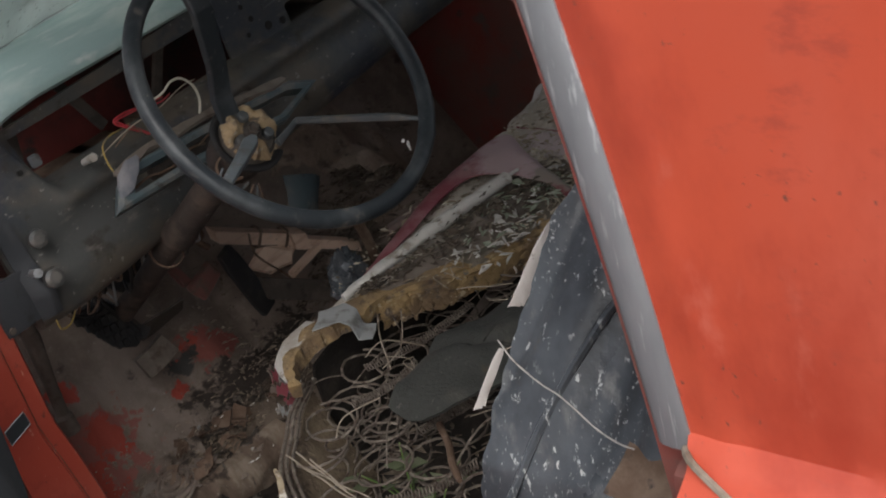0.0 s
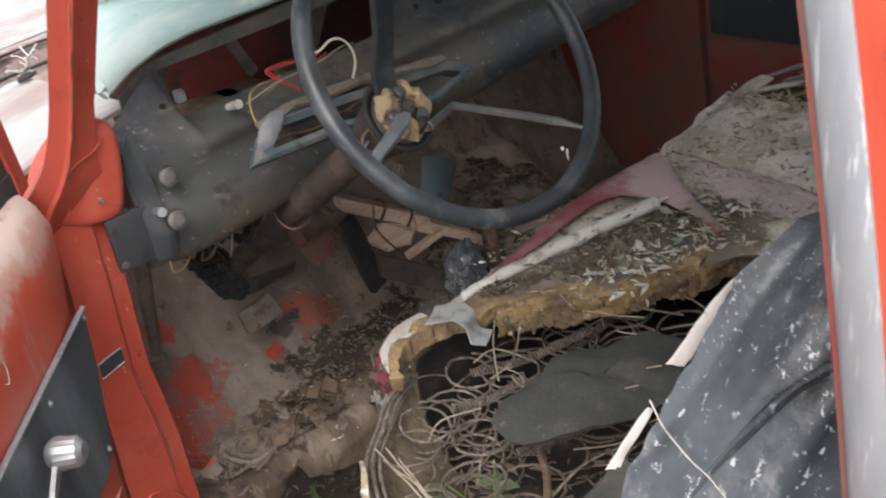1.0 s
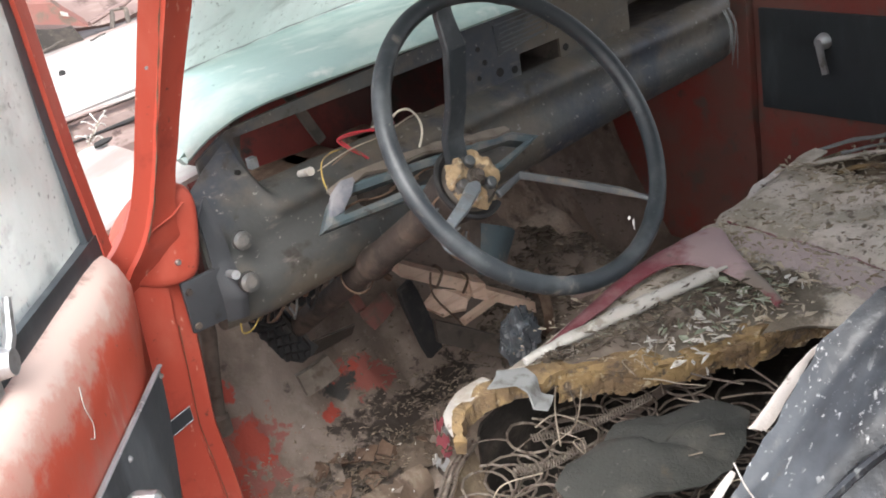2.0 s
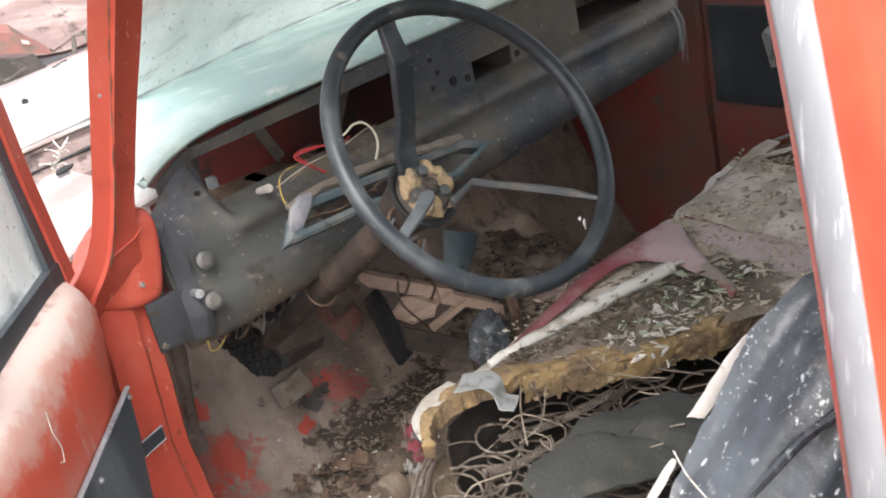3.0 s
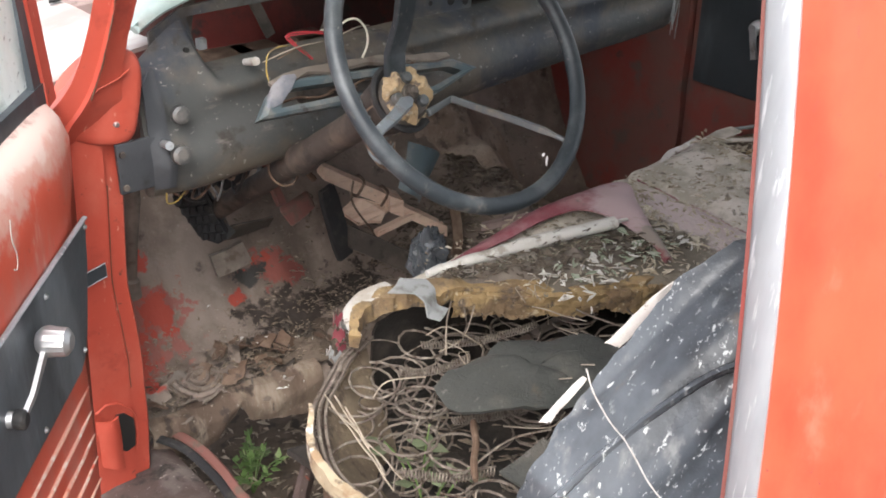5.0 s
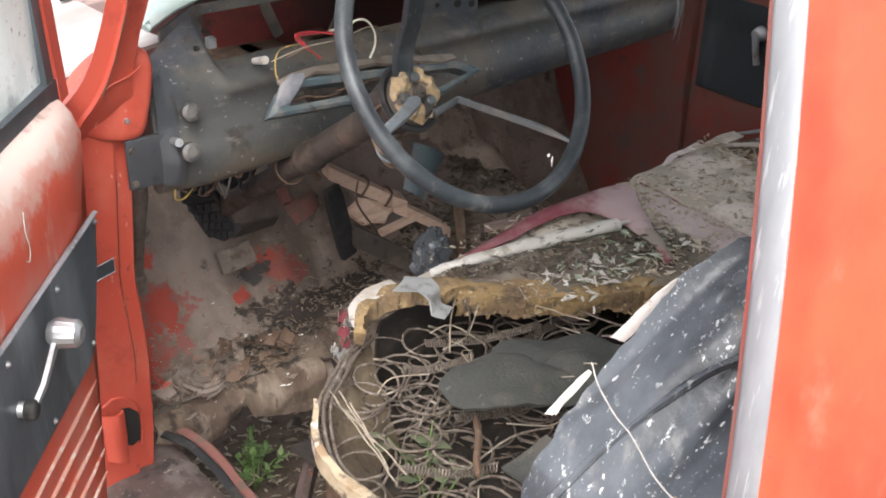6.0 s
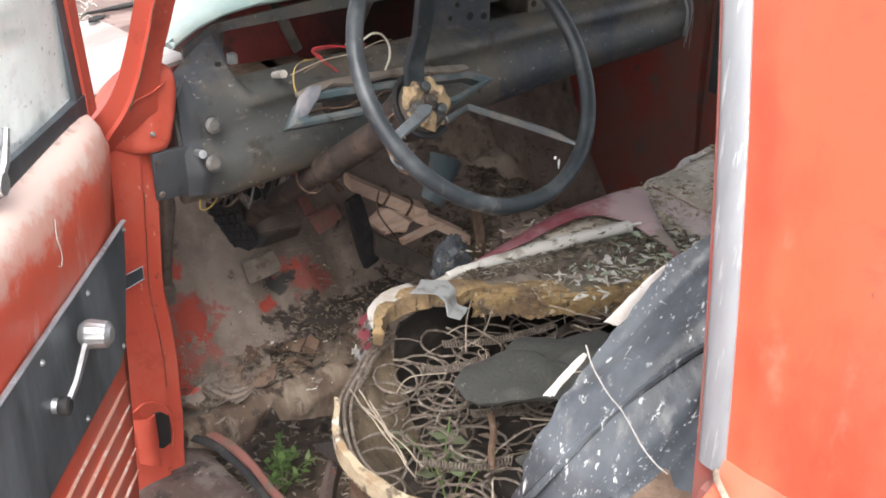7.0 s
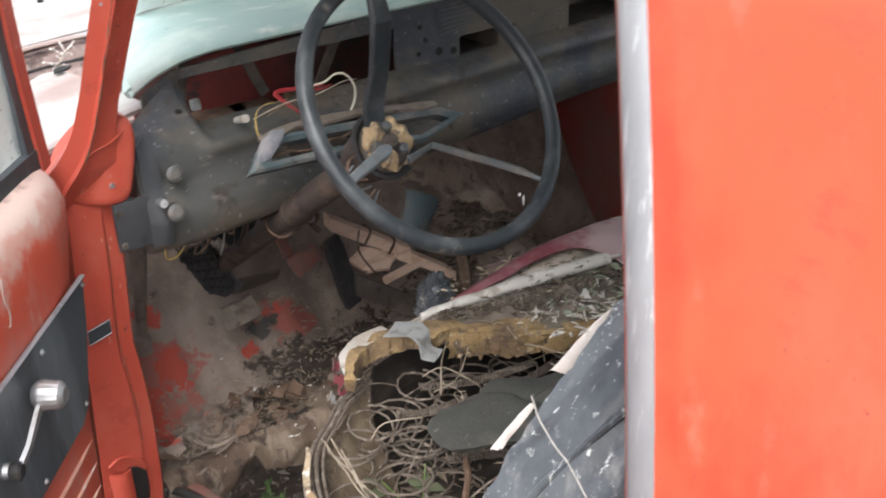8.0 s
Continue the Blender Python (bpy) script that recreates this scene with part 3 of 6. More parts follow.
ear = spline([(x, 1.099, z) for x, z in ((0.085, 0.90), (0.11, 0.888), (0.148, 0.884), (0.165, 0.892), (0.175, 0.92), (0.183, 0.955), (0.185, 0.982), (0.178, 1.000), (0.162, 1.006), (0.135, 0.998), (0.105, 0.972), (0.085, 0.94), (0.085, 0.90))], 48)[:-1]
ear = [p + V((0, table(p.z, [(0.85, 0.012), (0.885, 0.0)]) + table(p.x, [(0.10, 0.014), (0.135, 0.0)]), 0)) for p in ear]
mid = V((0.138, 1.098, 0.940))
loft(bm, [[lerp(p, mid, k) + V((0, o, 0)) for p in ear] for o, k in ((0.05, 0.0), (0.008, 0.0), (0.002, 0.03), (-0.001, 0.09), (-0.003, 0.25), (-0.003, 0.9))])
part("gusset", bm, pillar_red, post)
for x, z in ((0.131, 0.953), (0.140, 0.915)):
    bm = bmesh.new()
    disc(bm, (x, 1.098, z), (0, -1, 0), 0.005, 0.006, 8, 0.003)
    part("bolt", bm, chrome, post)
bm = bmesh.new()
prism(bm, [(0.080, pillar_y(0.70) - 0.001, 0.678), (0.115, pillar_y(0.69) - 0.001, 0.686), (0.114, pillar_y(0.71) - 0.001, 0.708), (0.080, pillar_y(0.71) - 0.001, 0.700)], (0, -0.002, 0))
part("maker_plate", bm, trimv, post, "small dark plate with a pale border")
bm = bmesh.new()
tube(bm, [(0.080, pillar_y(0.70) - 0.003, 0.678), (0.115, pillar_y(0.69) - 0.003, 0.686), (0.114, pillar_y(0.71) - 0.003, 0.708), (0.080, pillar_y(0.71) - 0.003, 0.700)], 0.001, 5, True)
part("plate_border", bm, alu, post)
# rust hole: flush black patch painting its dark depth, with a torn lip
bm = bmesh.new()
prism(bm, [(x, pillar_y(z) - 0.002, z) for x, z in ((0.106, 0.424), (0.112, 0.434), (0.124, 0.432), (0.137, 0.418), (0.138, 0.392), (0.136, 0.366), (0.122, 0.360), (0.114, 0.366), (0.113, 0.392))], (0, 0.006, 0))
part("rust_hole", bm, blackhole, post)
bm = bmesh.new()
sheet(bm, lambda u, v: wob((lerp(0.080, 0.112, u), pillar_y(0.4) - 0.004 - 0.010 * math.sin(2.5 * u), lerp(0.352, 0.436, v) - 0.012 * u * (1 - v)), 0.003, 40), 8, 12, 0.003)
part("torn_lip", bm, pillar_red, post)
bm = bmesh.new()
tube(bm, [wob((x, pillar_y(z) - 0.003, z), 0.0015, 60) for x, z in ((0.080, 0.452), (0.096, 0.461), (0.114, 0.457), (0.130, 0.443), (0.140, 0.424), (0.141, 0.385), (0.137, 0.360))], 0.0024, 7, flat=0.7)
part("hole_rim", bm, pillar_red, post)
bm = bmesh.new()
tube(bm, [wob((pillar_x(z) - 0.024, pillar_y(z) + 0.0075, z), 0.001, 30) for z in [0.47 + 0.022 * k for k in range(17)]], 0.0006, 6)
part("pillar_seam", bm, rust, post)

# windscreen posts: outer strip, raised seam, inner face
def post_mesh(bm, flip):
    secs = []
    for k in range(45):
        t = k / 44
        z = lerp(0.885, 1.50, t ** 1.6)
        x = table(z, [(0.885, 0.005), (0.92, 0.020), (0.935, 0.033), (0.95, 0.052), (0.965, 0.070), (0.985, 0.085), (1.01, 0.097), (1.05, 0.110), (1.21, 0.151), (1.50, 0.22)])
        y = table(z, [(0.885, 1.128), (0.92, 1.104), (0.945, 1.091), (1.21, 1.05), (1.50, 0.98)])
        w = table(z, [(0.885, 0.150), (0.92, 0.133), (0.935, 0.119), (0.95, 0.10), (0.965, 0.081), (0.99, 0.066), (1.03, 0.060), (1.09, 0.062), (1.15, 0.066), (1.21, 0.072), (1.5, 0.085)])
        s = [(x + 0.012, y + 0.02), (x + 0.002, y), (x + w * 0.38, y - 0.005), (x + w * 0.42, y - 0.011), (x + w * 0.52, y - 0.006), (x + w, y + 0.004), (x + w, y + 0.05), (x + 0.036, y + 0.06)]
        secs.append([(flip(a), b, z) for a, b in s])
    loft(bm, secs)
bm = bmesh.new()
post_mesh(bm, lambda x: x)
wp = part("windscreen_post", bm, pillar_red, car, "orange windscreen pillar with a raised weld seam")
bm = bmesh.new()
tube(bm, [(0.098, 1.083, 0.957), (0.118, 1.080, 0.972), (0.145, 1.085, 0.977), (0.165, 1.092, 0.985)], 0.0016, 6, flat=0.6)
part("weld_bead", bm, pillar_red, wp)
bm = bmesh.new()
tube(bm, [wob((table(z, [(0.96, 0.104), (1.0, 0.122), (1.05, 0.135), (1.21, 0.176), (1.50, 0.243)]), table(z, [(0.96, 1.077), (1.21, 1.041), (1.50, 0.971)]), z), 0.0015, 30) for z in [0.96 + 0.012 * k for k in range(46)]], [0.0007 + 0.0005 * math.sin(k * 1.9) for k in range(46)], 6)
part("post_seam", bm, rust, wp)
bm = bmesh.new()
disc(bm, (0.152, 1.058, 1.160), (0, -1, 0.1), 0.0028, 0.004, 8, 0.002)
part("rivet", bm, alu, wp)
bm = bmesh.new()
post_mesh(bm, lambda x: 1.59 - x)
part("windscreen_post", bm, pillar_red, car)

# rear pillar, belt and quarter panel
def strip_y(z):
    return 0.0752 + 0.1865 * (z - 1.25) + 0.2691 * (z - 1.25) ** 2


def chrome_x(z):
    return 0.0436 + 0.1209 * (z - 1.25) + 0.1545 * (z - 1.25) ** 2


bm = bmesh.new()
def quarter(u, v):
    s = v * 1.0
    zz = table(s, [(0, 1.53), (0.30, 1.34), (0.50, 1.12), (0.60, 1.055), (1.0, 0.22)])
    y = lerp(strip_y(zz) - 0.001, -0.95, u ** 1.8)
    x, z = [(table(s, a)) for a in ([(0, 0.086), (0.30, 0.052), (0.50, 0.028), (0.60, 0.024), (0.63, 0.018), (0.655, -0.006), (0.70, -0.021), (0.80, -0.026), (1.0, 0.004)],
                                    [(0, 1.53), (0.30, 1.34), (0.50, 1.12), (0.60, 1.055), (0.63, 1.046), (0.655, 1.038), (0.70, 1.0), (0.80, 0.75), (1.0, 0.22)])]
    k = max(0.0, 1 - (strip_y(zz) - y) / 0.15) if zz > 1.05 else 0.0
    x = lerp(x + 0.004 * noise.noise(V((y * 4, z * 4, 1))), chrome_x(zz) + 0.0006, k * k * (3 - 2 * k))
    x -= 0.0012 * math.exp(-((strip_y(zz) - y - 0.02) / 0.008) ** 2)
    return (x, y, z)
sheet(bm, quarter, 60, 80, -0.004)
qp = part("rear_quarter", bm, orange, car, "faded orange rear pillar and quarter panel")
bm = bmesh.new()
loft(bm, [[(chrome_x(z) + a, strip_y(z) + b, z) for a, b in ((0.003, -0.0024), (-0.0004, -0.0021), (-0.0016, 0.0004), (-0.0024, 0.0042), (-0.0024, 0.0092), (-0.0018, 0.0142), (-0.0006, 0.0168), (0.001, 0.0178), (0.012, 0.0182), (0.012, -0.0024))] for z in [1.045 + 0.0163 * k for k in range(30)]])
part("trim_strip", bm, alu, qp, "dull aluminium trim strip")
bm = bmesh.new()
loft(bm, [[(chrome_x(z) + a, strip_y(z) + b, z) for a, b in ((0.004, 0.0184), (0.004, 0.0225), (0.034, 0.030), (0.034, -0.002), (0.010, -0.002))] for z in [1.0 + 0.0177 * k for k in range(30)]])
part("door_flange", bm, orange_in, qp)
bm = bmesh.new()
tube(bm, spline([(0.024, 0.05, 1.046), (0.012, 0.04, 1.050), (0.004, 0.02, 1.042), (-0.004, 0.0, 1.036)], 10), 0.0022, 6)
part("trim_wire", bm, twig_mat, qp)
bm = bmesh.new()
box(bm, (0.01, 0.0, 0.28), (0.06, 0.055, 1.04), 0.008)
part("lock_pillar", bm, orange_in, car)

# passenger side; unseen roof, rear wall and quarter added to close and shade it
bm = bmesh.new()
sheet(bm, lambda u, v: (lerp(0.06, 1.44, u), lerp(-0.95, 1.0, v), 1.50 + 0.06 * math.sin(math.pi * u) * math.sin(math.pi * min(1, max(0, v)) * 0.9 + 0.2)), 16, 16, 0.02)
# The added top's pale underside bounces light into the cabin.
part("roof", bm, mint, car)
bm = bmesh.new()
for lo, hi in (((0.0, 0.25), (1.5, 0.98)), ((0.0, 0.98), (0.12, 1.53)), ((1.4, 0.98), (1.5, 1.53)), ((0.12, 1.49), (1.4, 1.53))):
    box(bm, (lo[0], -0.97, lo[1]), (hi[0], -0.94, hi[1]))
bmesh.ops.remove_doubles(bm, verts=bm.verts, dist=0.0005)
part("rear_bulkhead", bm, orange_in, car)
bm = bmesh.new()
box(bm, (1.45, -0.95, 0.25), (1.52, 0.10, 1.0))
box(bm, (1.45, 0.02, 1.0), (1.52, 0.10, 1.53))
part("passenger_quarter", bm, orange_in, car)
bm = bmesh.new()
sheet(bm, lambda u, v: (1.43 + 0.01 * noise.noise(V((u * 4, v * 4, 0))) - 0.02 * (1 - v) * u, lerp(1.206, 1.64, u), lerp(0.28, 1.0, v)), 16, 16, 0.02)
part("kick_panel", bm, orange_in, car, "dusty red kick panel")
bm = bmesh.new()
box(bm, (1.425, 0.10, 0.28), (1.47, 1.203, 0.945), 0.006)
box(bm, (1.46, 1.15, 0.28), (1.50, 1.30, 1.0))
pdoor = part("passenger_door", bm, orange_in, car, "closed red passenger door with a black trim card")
bm = bmesh.new()
box(bm, (1.417, 0.16, 0.68), (1.426, 1.186, 0.877), 0.003)
part("trim_card", bm, trimv, pdoor)
bm = bmesh.new()
disc(bm, (1.418, 1.045, 0.825), (-1, 0, 0), 0.016, 0.02, 16, 0.012, 0.004)
bar(bm, [(1.400, 1.045, 0.825), (1.392, 1.035, 0.80), (1.390, 1.026, 0.772)], [0.014, 0.011, 0.012], 0.006, (0, 1, 0))
part("window_crank", bm, chrome, pdoor)

# windscreen, cowl, bonnet and front wing
bm = bmesh.new()
def left_end(y):
    return 0.205 + 0.43 * max(0.0, y - 1.15)
def screen(u, v):
    y = lerp(1.44 - 0.10 * (2 * u - 1) ** 2, 1.0, v)
    return (lerp(max(left_end(y), lerp(0.31, 0.245, v)), 1.40, u), y, lerp(1.065, 1.50, v))
sheet(bm, screen, 20, 10, 0.005)
ws = part("windscreen", bm, screen_glass, car, "dusty windscreen glass")
ws.visible_shadow = False
bm = bmesh.new()
tube(bm, [wob(V(screen(k / 40, 0.02)) + V((0, -0.004, 0.0)), 0.0025, 25) for k in range(41)], [0.0010 + 0.0007 * math.sin(k * 1.7) for k in range(41)], 7, flat=0.7)
part("screen_gasket", bm, rag, car, "perished gasket along the windscreen foot")
bm = bmesh.new()
def cowl(u, v):
    y = lerp(1.36, 1.64, v)
    x = lerp(left_end(y) + 0.02, 1.40, u)
    return (x, y, 1.062 - 0.06 * v - 0.05 * (abs(2 * u - 1)) ** 6)
sheet(bm, cowl, 40, 10, 0.01)
part("cowl_top", bm, mint, car)
# White paint stands for the glare on the wing.
bm = bmesh.new()
def wing(u, v):
    y = lerp(1.185, 1.53 + 0.03 * noise.noise(V((v * 6, 0, 0))), u)
    x = table(v, [(0, 0.25), (0.40, 0.12), (0.55, 0.06), (0.68, 0.0), (0.78, -0.03), (1.0, -0.02)])
    z = table(v, [(0, 0.975), (0.40, 0.955), (0.55, 0.935), (0.68, 0.89), (0.78, 0.80), (1.0, 0.30)]) - 0.02 * u
    return (x, y, z + 0.004 * noise.noise(V((x * 9, y * 9, 0))))
sheet(bm, wing, 24, 40, -0.006)
part("front_wing", bm, white_paint, car, "stub of the front wing, white for its glare")
# Black patch paints the slit's depth on the closed wing.
bm = bmesh.new()
prism(bm, [(0.224, 1.500, 0.9655), (0.232, 1.520, 0.9655), (0.250, 1.528, 0.9655), (0.262, 1.520, 0.9655), (0.252, 1.508, 0.9655), (0.236, 1.500, 0.9655)], (0, 0, 0.003))
part("wing_slit", bm, blackhole, car)
bm = bmesh.new()
sheet(bm, lambda u, v: wob((0.26 + 0.05 * v, lerp(1.60, 2.3, u), lerp(0.25, 0.80 - 0.2 * u, v)), 0.03, 4), 20, 12, 0.006)
part("inner_wing", bm, rust, car)

# ---- dashboard ----
bm = bmesh.new()
def dash_prof(x):
    k = max(0.0, min(1.0, (x - 0.25) / 1.0))
    zb = lerp(0.795, 0.84, k)
    a = [(1.165, 0.947), (1.135, 0.943), (1.113, 0.934), (1.106, 0.922), (1.110, 0.907), (1.106, 0.889), (1.094, 0.868), (1.084, 0.845), (1.085, zb + 0.02), (1.10, zb), (1.15, zb - 0.004), (1.16, zb + 0.02), (1.125, 0.90), (1.17, 0.925)]
    b = [(1.165, 0.947), (1.138, 0.944), (1.120, 0.937), (1.113, 0.926), (1.114, 0.912), (1.113, 0.898), (1.109, 0.885), (1.107, 0.871), (1.110, zb + 0.02), (1.122, zb), (1.15, zb - 0.004), (1.16, zb + 0.02), (1.125, 0.90), (1.17, 0.925)]
    return [(lerp(p[0], q[0], k), lerp(p[1], q[1], k)) for p, q in zip(a, b)]
def dash_ring(x):
    flat = max(0.0, 1 - (x - 0.185) / 0.09) ** 2
    far = max(0.0, (x - 1.22) / 0.06) ** 2
    k = max(0.0, min(1.0, (0.304 - x) / 0.036))
    k = k * k * (3 - 2 * k)
    top = table(x, [(0.185, 0.955), (0.21, 0.975), (0.23, 0.992), (0.26, 1.012), (0.29, 1.022)])
    high = [(1.156, top), (1.150, lerp(0.943, top, 0.72)), (1.138, lerp(0.943, top, 0.36)), (1.120, 0.938)]
    prof = [(lerp(y, high[i][0], k), lerp(z, high[i][1], k)) if i < 4 else (y, z) for i, (y, z) in enumerate(dash_prof(x))]
    prof[13] = (lerp(1.17, 1.164, k), lerp(0.925, top - 0.01, k))
    pts = [V((x, lerp(y, 1.125, 0.55 * flat * (z < 0.93)) + 0.03 * far, z)) for y, z in prof]
    ring = spline(pts[:12], 36) + pts[12:]
    return [wob(p, 0.003, 7) for p in ring]
loft(bm, [dash_ring(0.185 + 0.0065 * k) for k in range(21)] + [dash_ring(0.32 + 0.0274 * k) for k in range(36)])
dash = part("dashboard", bm, grey_dash, car, "stripped grey metal dashboard with empty openings")
# upright face between the openings
bm = bmesh.new()
F0, F1 = 1.158, 1.163
def holed(bm, xs, zs, holes):
    """A plate over a grid of cells with some cells left open."""
    cells = {(i, j) for i in range(len(xs) - 1) for j in range(len(zs) - 1)} - set(holes)
    vert = {}
    def at(i, j, y):
        if (i, j, y) not in vert:
            z = zs[j]
            top = table(xs[i], [(0.19, 0.982), (0.22, 1.0), (0.25, 1.015), (0.29, 1.025), (0.33, 1.045)])
            slant = 0.020 * (zs[j] - 0.942) / 0.085 if i == 1 else 0
            vert[i, j, y] = bm.verts.new((xs[i] - slant, y, min(z, top)))
        return vert[i, j, y]
    for i, j in cells:
        bm.faces.new((at(i, j, F0), at(i + 1, j, F0), at(i + 1, j + 1, F0), at(i, j + 1, F0)))
        bm.faces.new((at(i, j, F1), at(i, j + 1, F1), at(i + 1, j + 1, F1), at(i + 1, j, F1)))
        for a, b, n in (((i, j), (i + 1, j), (i, j - 1)), ((i + 1, j), (i + 1, j + 1), (i + 1, j)), ((i + 1, j + 1), (i, j + 1), (i, j + 1)), ((i, j + 1), (i, j), (i - 1, j))):
            if n not in cells:
                bm.faces.new((at(*b, F0), at(*a, F0), at(*a, F1), at(*b, F1)))
holed(bm, [0.225, 0.298, 0.655, 0.785, 0.872, 1.035, 1.245, 1.29], [0.938, 0.942, 0.978, 1.016, 1.045], [(1, 1), (1, 2), (3, 1), (5, 1), (5, 2)])
part("dash_face", bm, grey_dash, dash, smooth=False)
# Boxes added behind the openings so that these read dark.
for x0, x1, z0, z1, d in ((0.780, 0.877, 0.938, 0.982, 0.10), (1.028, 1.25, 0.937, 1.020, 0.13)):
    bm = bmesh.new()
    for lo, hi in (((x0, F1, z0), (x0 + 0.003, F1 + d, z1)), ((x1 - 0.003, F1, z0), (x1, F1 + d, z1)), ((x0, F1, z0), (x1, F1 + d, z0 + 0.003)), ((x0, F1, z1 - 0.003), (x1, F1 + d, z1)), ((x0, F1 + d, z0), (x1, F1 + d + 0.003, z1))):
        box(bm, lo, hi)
    part("dash_well", bm, grimy, dash, "dark backing box added behind a dash opening")
bm = bmesh.new()
for k in range(5):
    tube(bm, [(0.752, F0 - 0.0005, 1.027 - 0.0075 * k), (0.838, F0 - 0.0005, 1.029 - 0.0075 * k)], 0.0010, 6)
tube(bm, [(0.740, F0 - 0.001, 1.034), (0.846, F0 - 0.001, 1.036), (0.850, F0 - 0.001, 1.0), (0.744, F0 - 0.001, 0.988)], 0.0011, 6, True)
part("speaker_grille", bm, spoke_mat, dash)
# Black discs paint the depth of the switch holes.
for x, z, r in ((0.772, 0.957, 0.006), (0.884, 0.96, 0.006), (0.705, 1.008, 0.004), (0.715, 0.985, 0.0045), (0.742, 0.962, 0.007), (0.70, 0.965, 0.004), (0.905, 0.975, 0.003)):
    bm = bmesh.new()
    disc(bm, (x, F0 + 0.001, z), (0, -1, 0), r, 0.002, 12)
    part("switch_hole", bm, blackhole, dash)
# left end with a bolted bracket
bm = bmesh.new()
box(bm, (0.136, 1.097, 0.815), (0.20, 1.105, 0.886), 0.003)
part("end_bracket", bm, dash_end, dash)
for z in (0.825, 0.872):
    bm = bmesh.new()
    disc(bm, (0.143, 1.096, z), (0, -1, 0), 0.005, 0.003, 10, 0.004)
    part("bolt", bm, grimy, dash)
# Black disc paints the screw hole's depth.
bm = bmesh.new()
disc(bm, (0.268, 1.143, 0.976), (0, -1, 0.2), 0.0036, 0.006, 10)
part("screw_hole", bm, blackhole, dash)
bm = bmesh.new()
def seal(u, v):
    x, z = lerp(0.184, 0.211, u), lerp(0.812, lerp(0.952, 0.968, u), v)
    y = table(z, [(0.80, 1.10), (0.845, 1.086), (0.868, 1.094), (0.889, 1.104), (0.907, 1.107), (0.93, 1.112), (0.96, 1.128), (0.99, 1.148)])
    return wob((x, lerp(1.106, y, min(1, 0.35 + u)) - 0.003, z), 0.001, 18)
sheet(bm, seal, 10, 26, -0.003)
part("kick_seal", bm, dash_end, dash, "dark rubbed seal at the dash end")
# knobs
def knob(p, r, stem, mat):
    bm = bmesh.new()
    ax = V((-0.15, -1, 0.25)).normalized()
    tube(bm, [V(p), V(p) + ax * stem * 0.6, V(p) + ax * stem * 0.6, V(p) + ax * stem * 0.72, V(p) + ax * stem, V(p) + ax * (stem + 0.002)], [r * 0.5, r * 0.5, r * 0.9, r, r * 0.92, r * 0.55], 18)
    k = part("knob", bm, mat, dash, "worn round pull knob")
    return k
knob((0.228, 1.108, 0.906), 0.0130, 0.028, knob_mat)
knob((0.213, 1.088, 0.860), 0.0135, 0.032, knob_mat)
bm = bmesh.new()
tube(bm, [(0.196, 1.085, 0.878), (0.193, 1.06, 0.884)], [0.005, 0.006], 10)
part("lighter_stub", bm, chrome, dash)
bm = bmesh.new()
tube(bm, [(0.345, 1.12, 0.950), (0.342, 1.086, 0.961)], [0.005, 0.006], 10)
part("switch_stud", bm, white_back, dash)
bm = bmesh.new()
box(bm, (0.318, 1.20, 0.950), (0.331, 1.212, 0.966), 0.002)
part("wire_clip", bm, rag, dash)

for p, q in (((0.335, 1.24, 1.04), (0.318, 1.25, 0.94)), ((0.42, 1.26, 1.04), (0.47, 1.26, 0.93)), ((0.60, 1.22, 1.03), (0.56, 1.25, 0.92))):
    bm = bmesh.new()
    bar(bm, [p, lerp(V(p), V(q), 0.5), q], 0.016, 0.006, (1, 0, 0))
    part("inner_brace", bm, grimy, dash)
for k in range(6):
    bm = bmesh.new()
    x = 1.225 + rnd(-0.012, 0.014)
    tube(bm, spline([(x, 1.112, 0.93), (x + rnd(-0.004, 0.004), 1.100, 0.90), (x + rnd(-0.008, 0.008), 1.104, 0.865 - rnd(0, 0.05))], 8), 0.0011 - 0.0001 * k, 5)
    part("cobweb_strand", bm, rag, dash, "grey dusty cobweb strand")
# padded top
bm = bmesh.new()
def pad(u, v):
    y = table(v, [(0, 1.205), (0.05, 1.180), (0.10, 1.162), (0.16, 1.151), (0.22, 1.146), (0.30, 1.151), (0.40, 1.168), (0.5, 1.20), (0.65, 1.26), (1, 1.42)])
    z = table(v, [(0, 1.050), (0.05, 1.044), (0.10, 1.042), (0.16, 1.045), (0.22, 1.051), (0.30, 1.060), (0.40, 1.068), (0.5, 1.074), (0.65, 1.076), (1, 1.068)])
    x = lerp(max(0.213, left_end(y)), 1.31, u)
    drop = table(x, [(0.21, 0.046), (0.22, 0.037), (0.25, 0.020), (0.29, 0.006), (0.34, 0.0)])
    return (x, y + drop * 0.2, z - drop * (1 - 0.35 * v))
sheet(bm, pad, 60, 24, 0.012)
padob = part("dash_pad", bm, teal, dash, "faded teal padded dash top")
bm = bmesh.new()
tube(bm, [wob((0.36 + 0.05 * k, 1.222 - 0.001 * k, 1.0705), 0.0012, 30) for k in range(19)], 0.0006, 5)
part("seam", bm, rust, padob)

# fallen bezel behind the wheel: a long open frame with pointed ends
def ring_frame(bm, outer, inner, back):
    """A frame between two outlines, its inner edge drawn back along back."""
    back = V(back)
    loops = [outer, [lerp(V(p), V(q), 0.35) - back * 0.16 for p, q in zip(outer, inner)], inner, [V(q) + back for q in inner], [V(p) + back * 0.7 for p in outer]]
    rings = [[bm.verts.new(p) for p in loop] for loop in loops]
    n = len(outer)
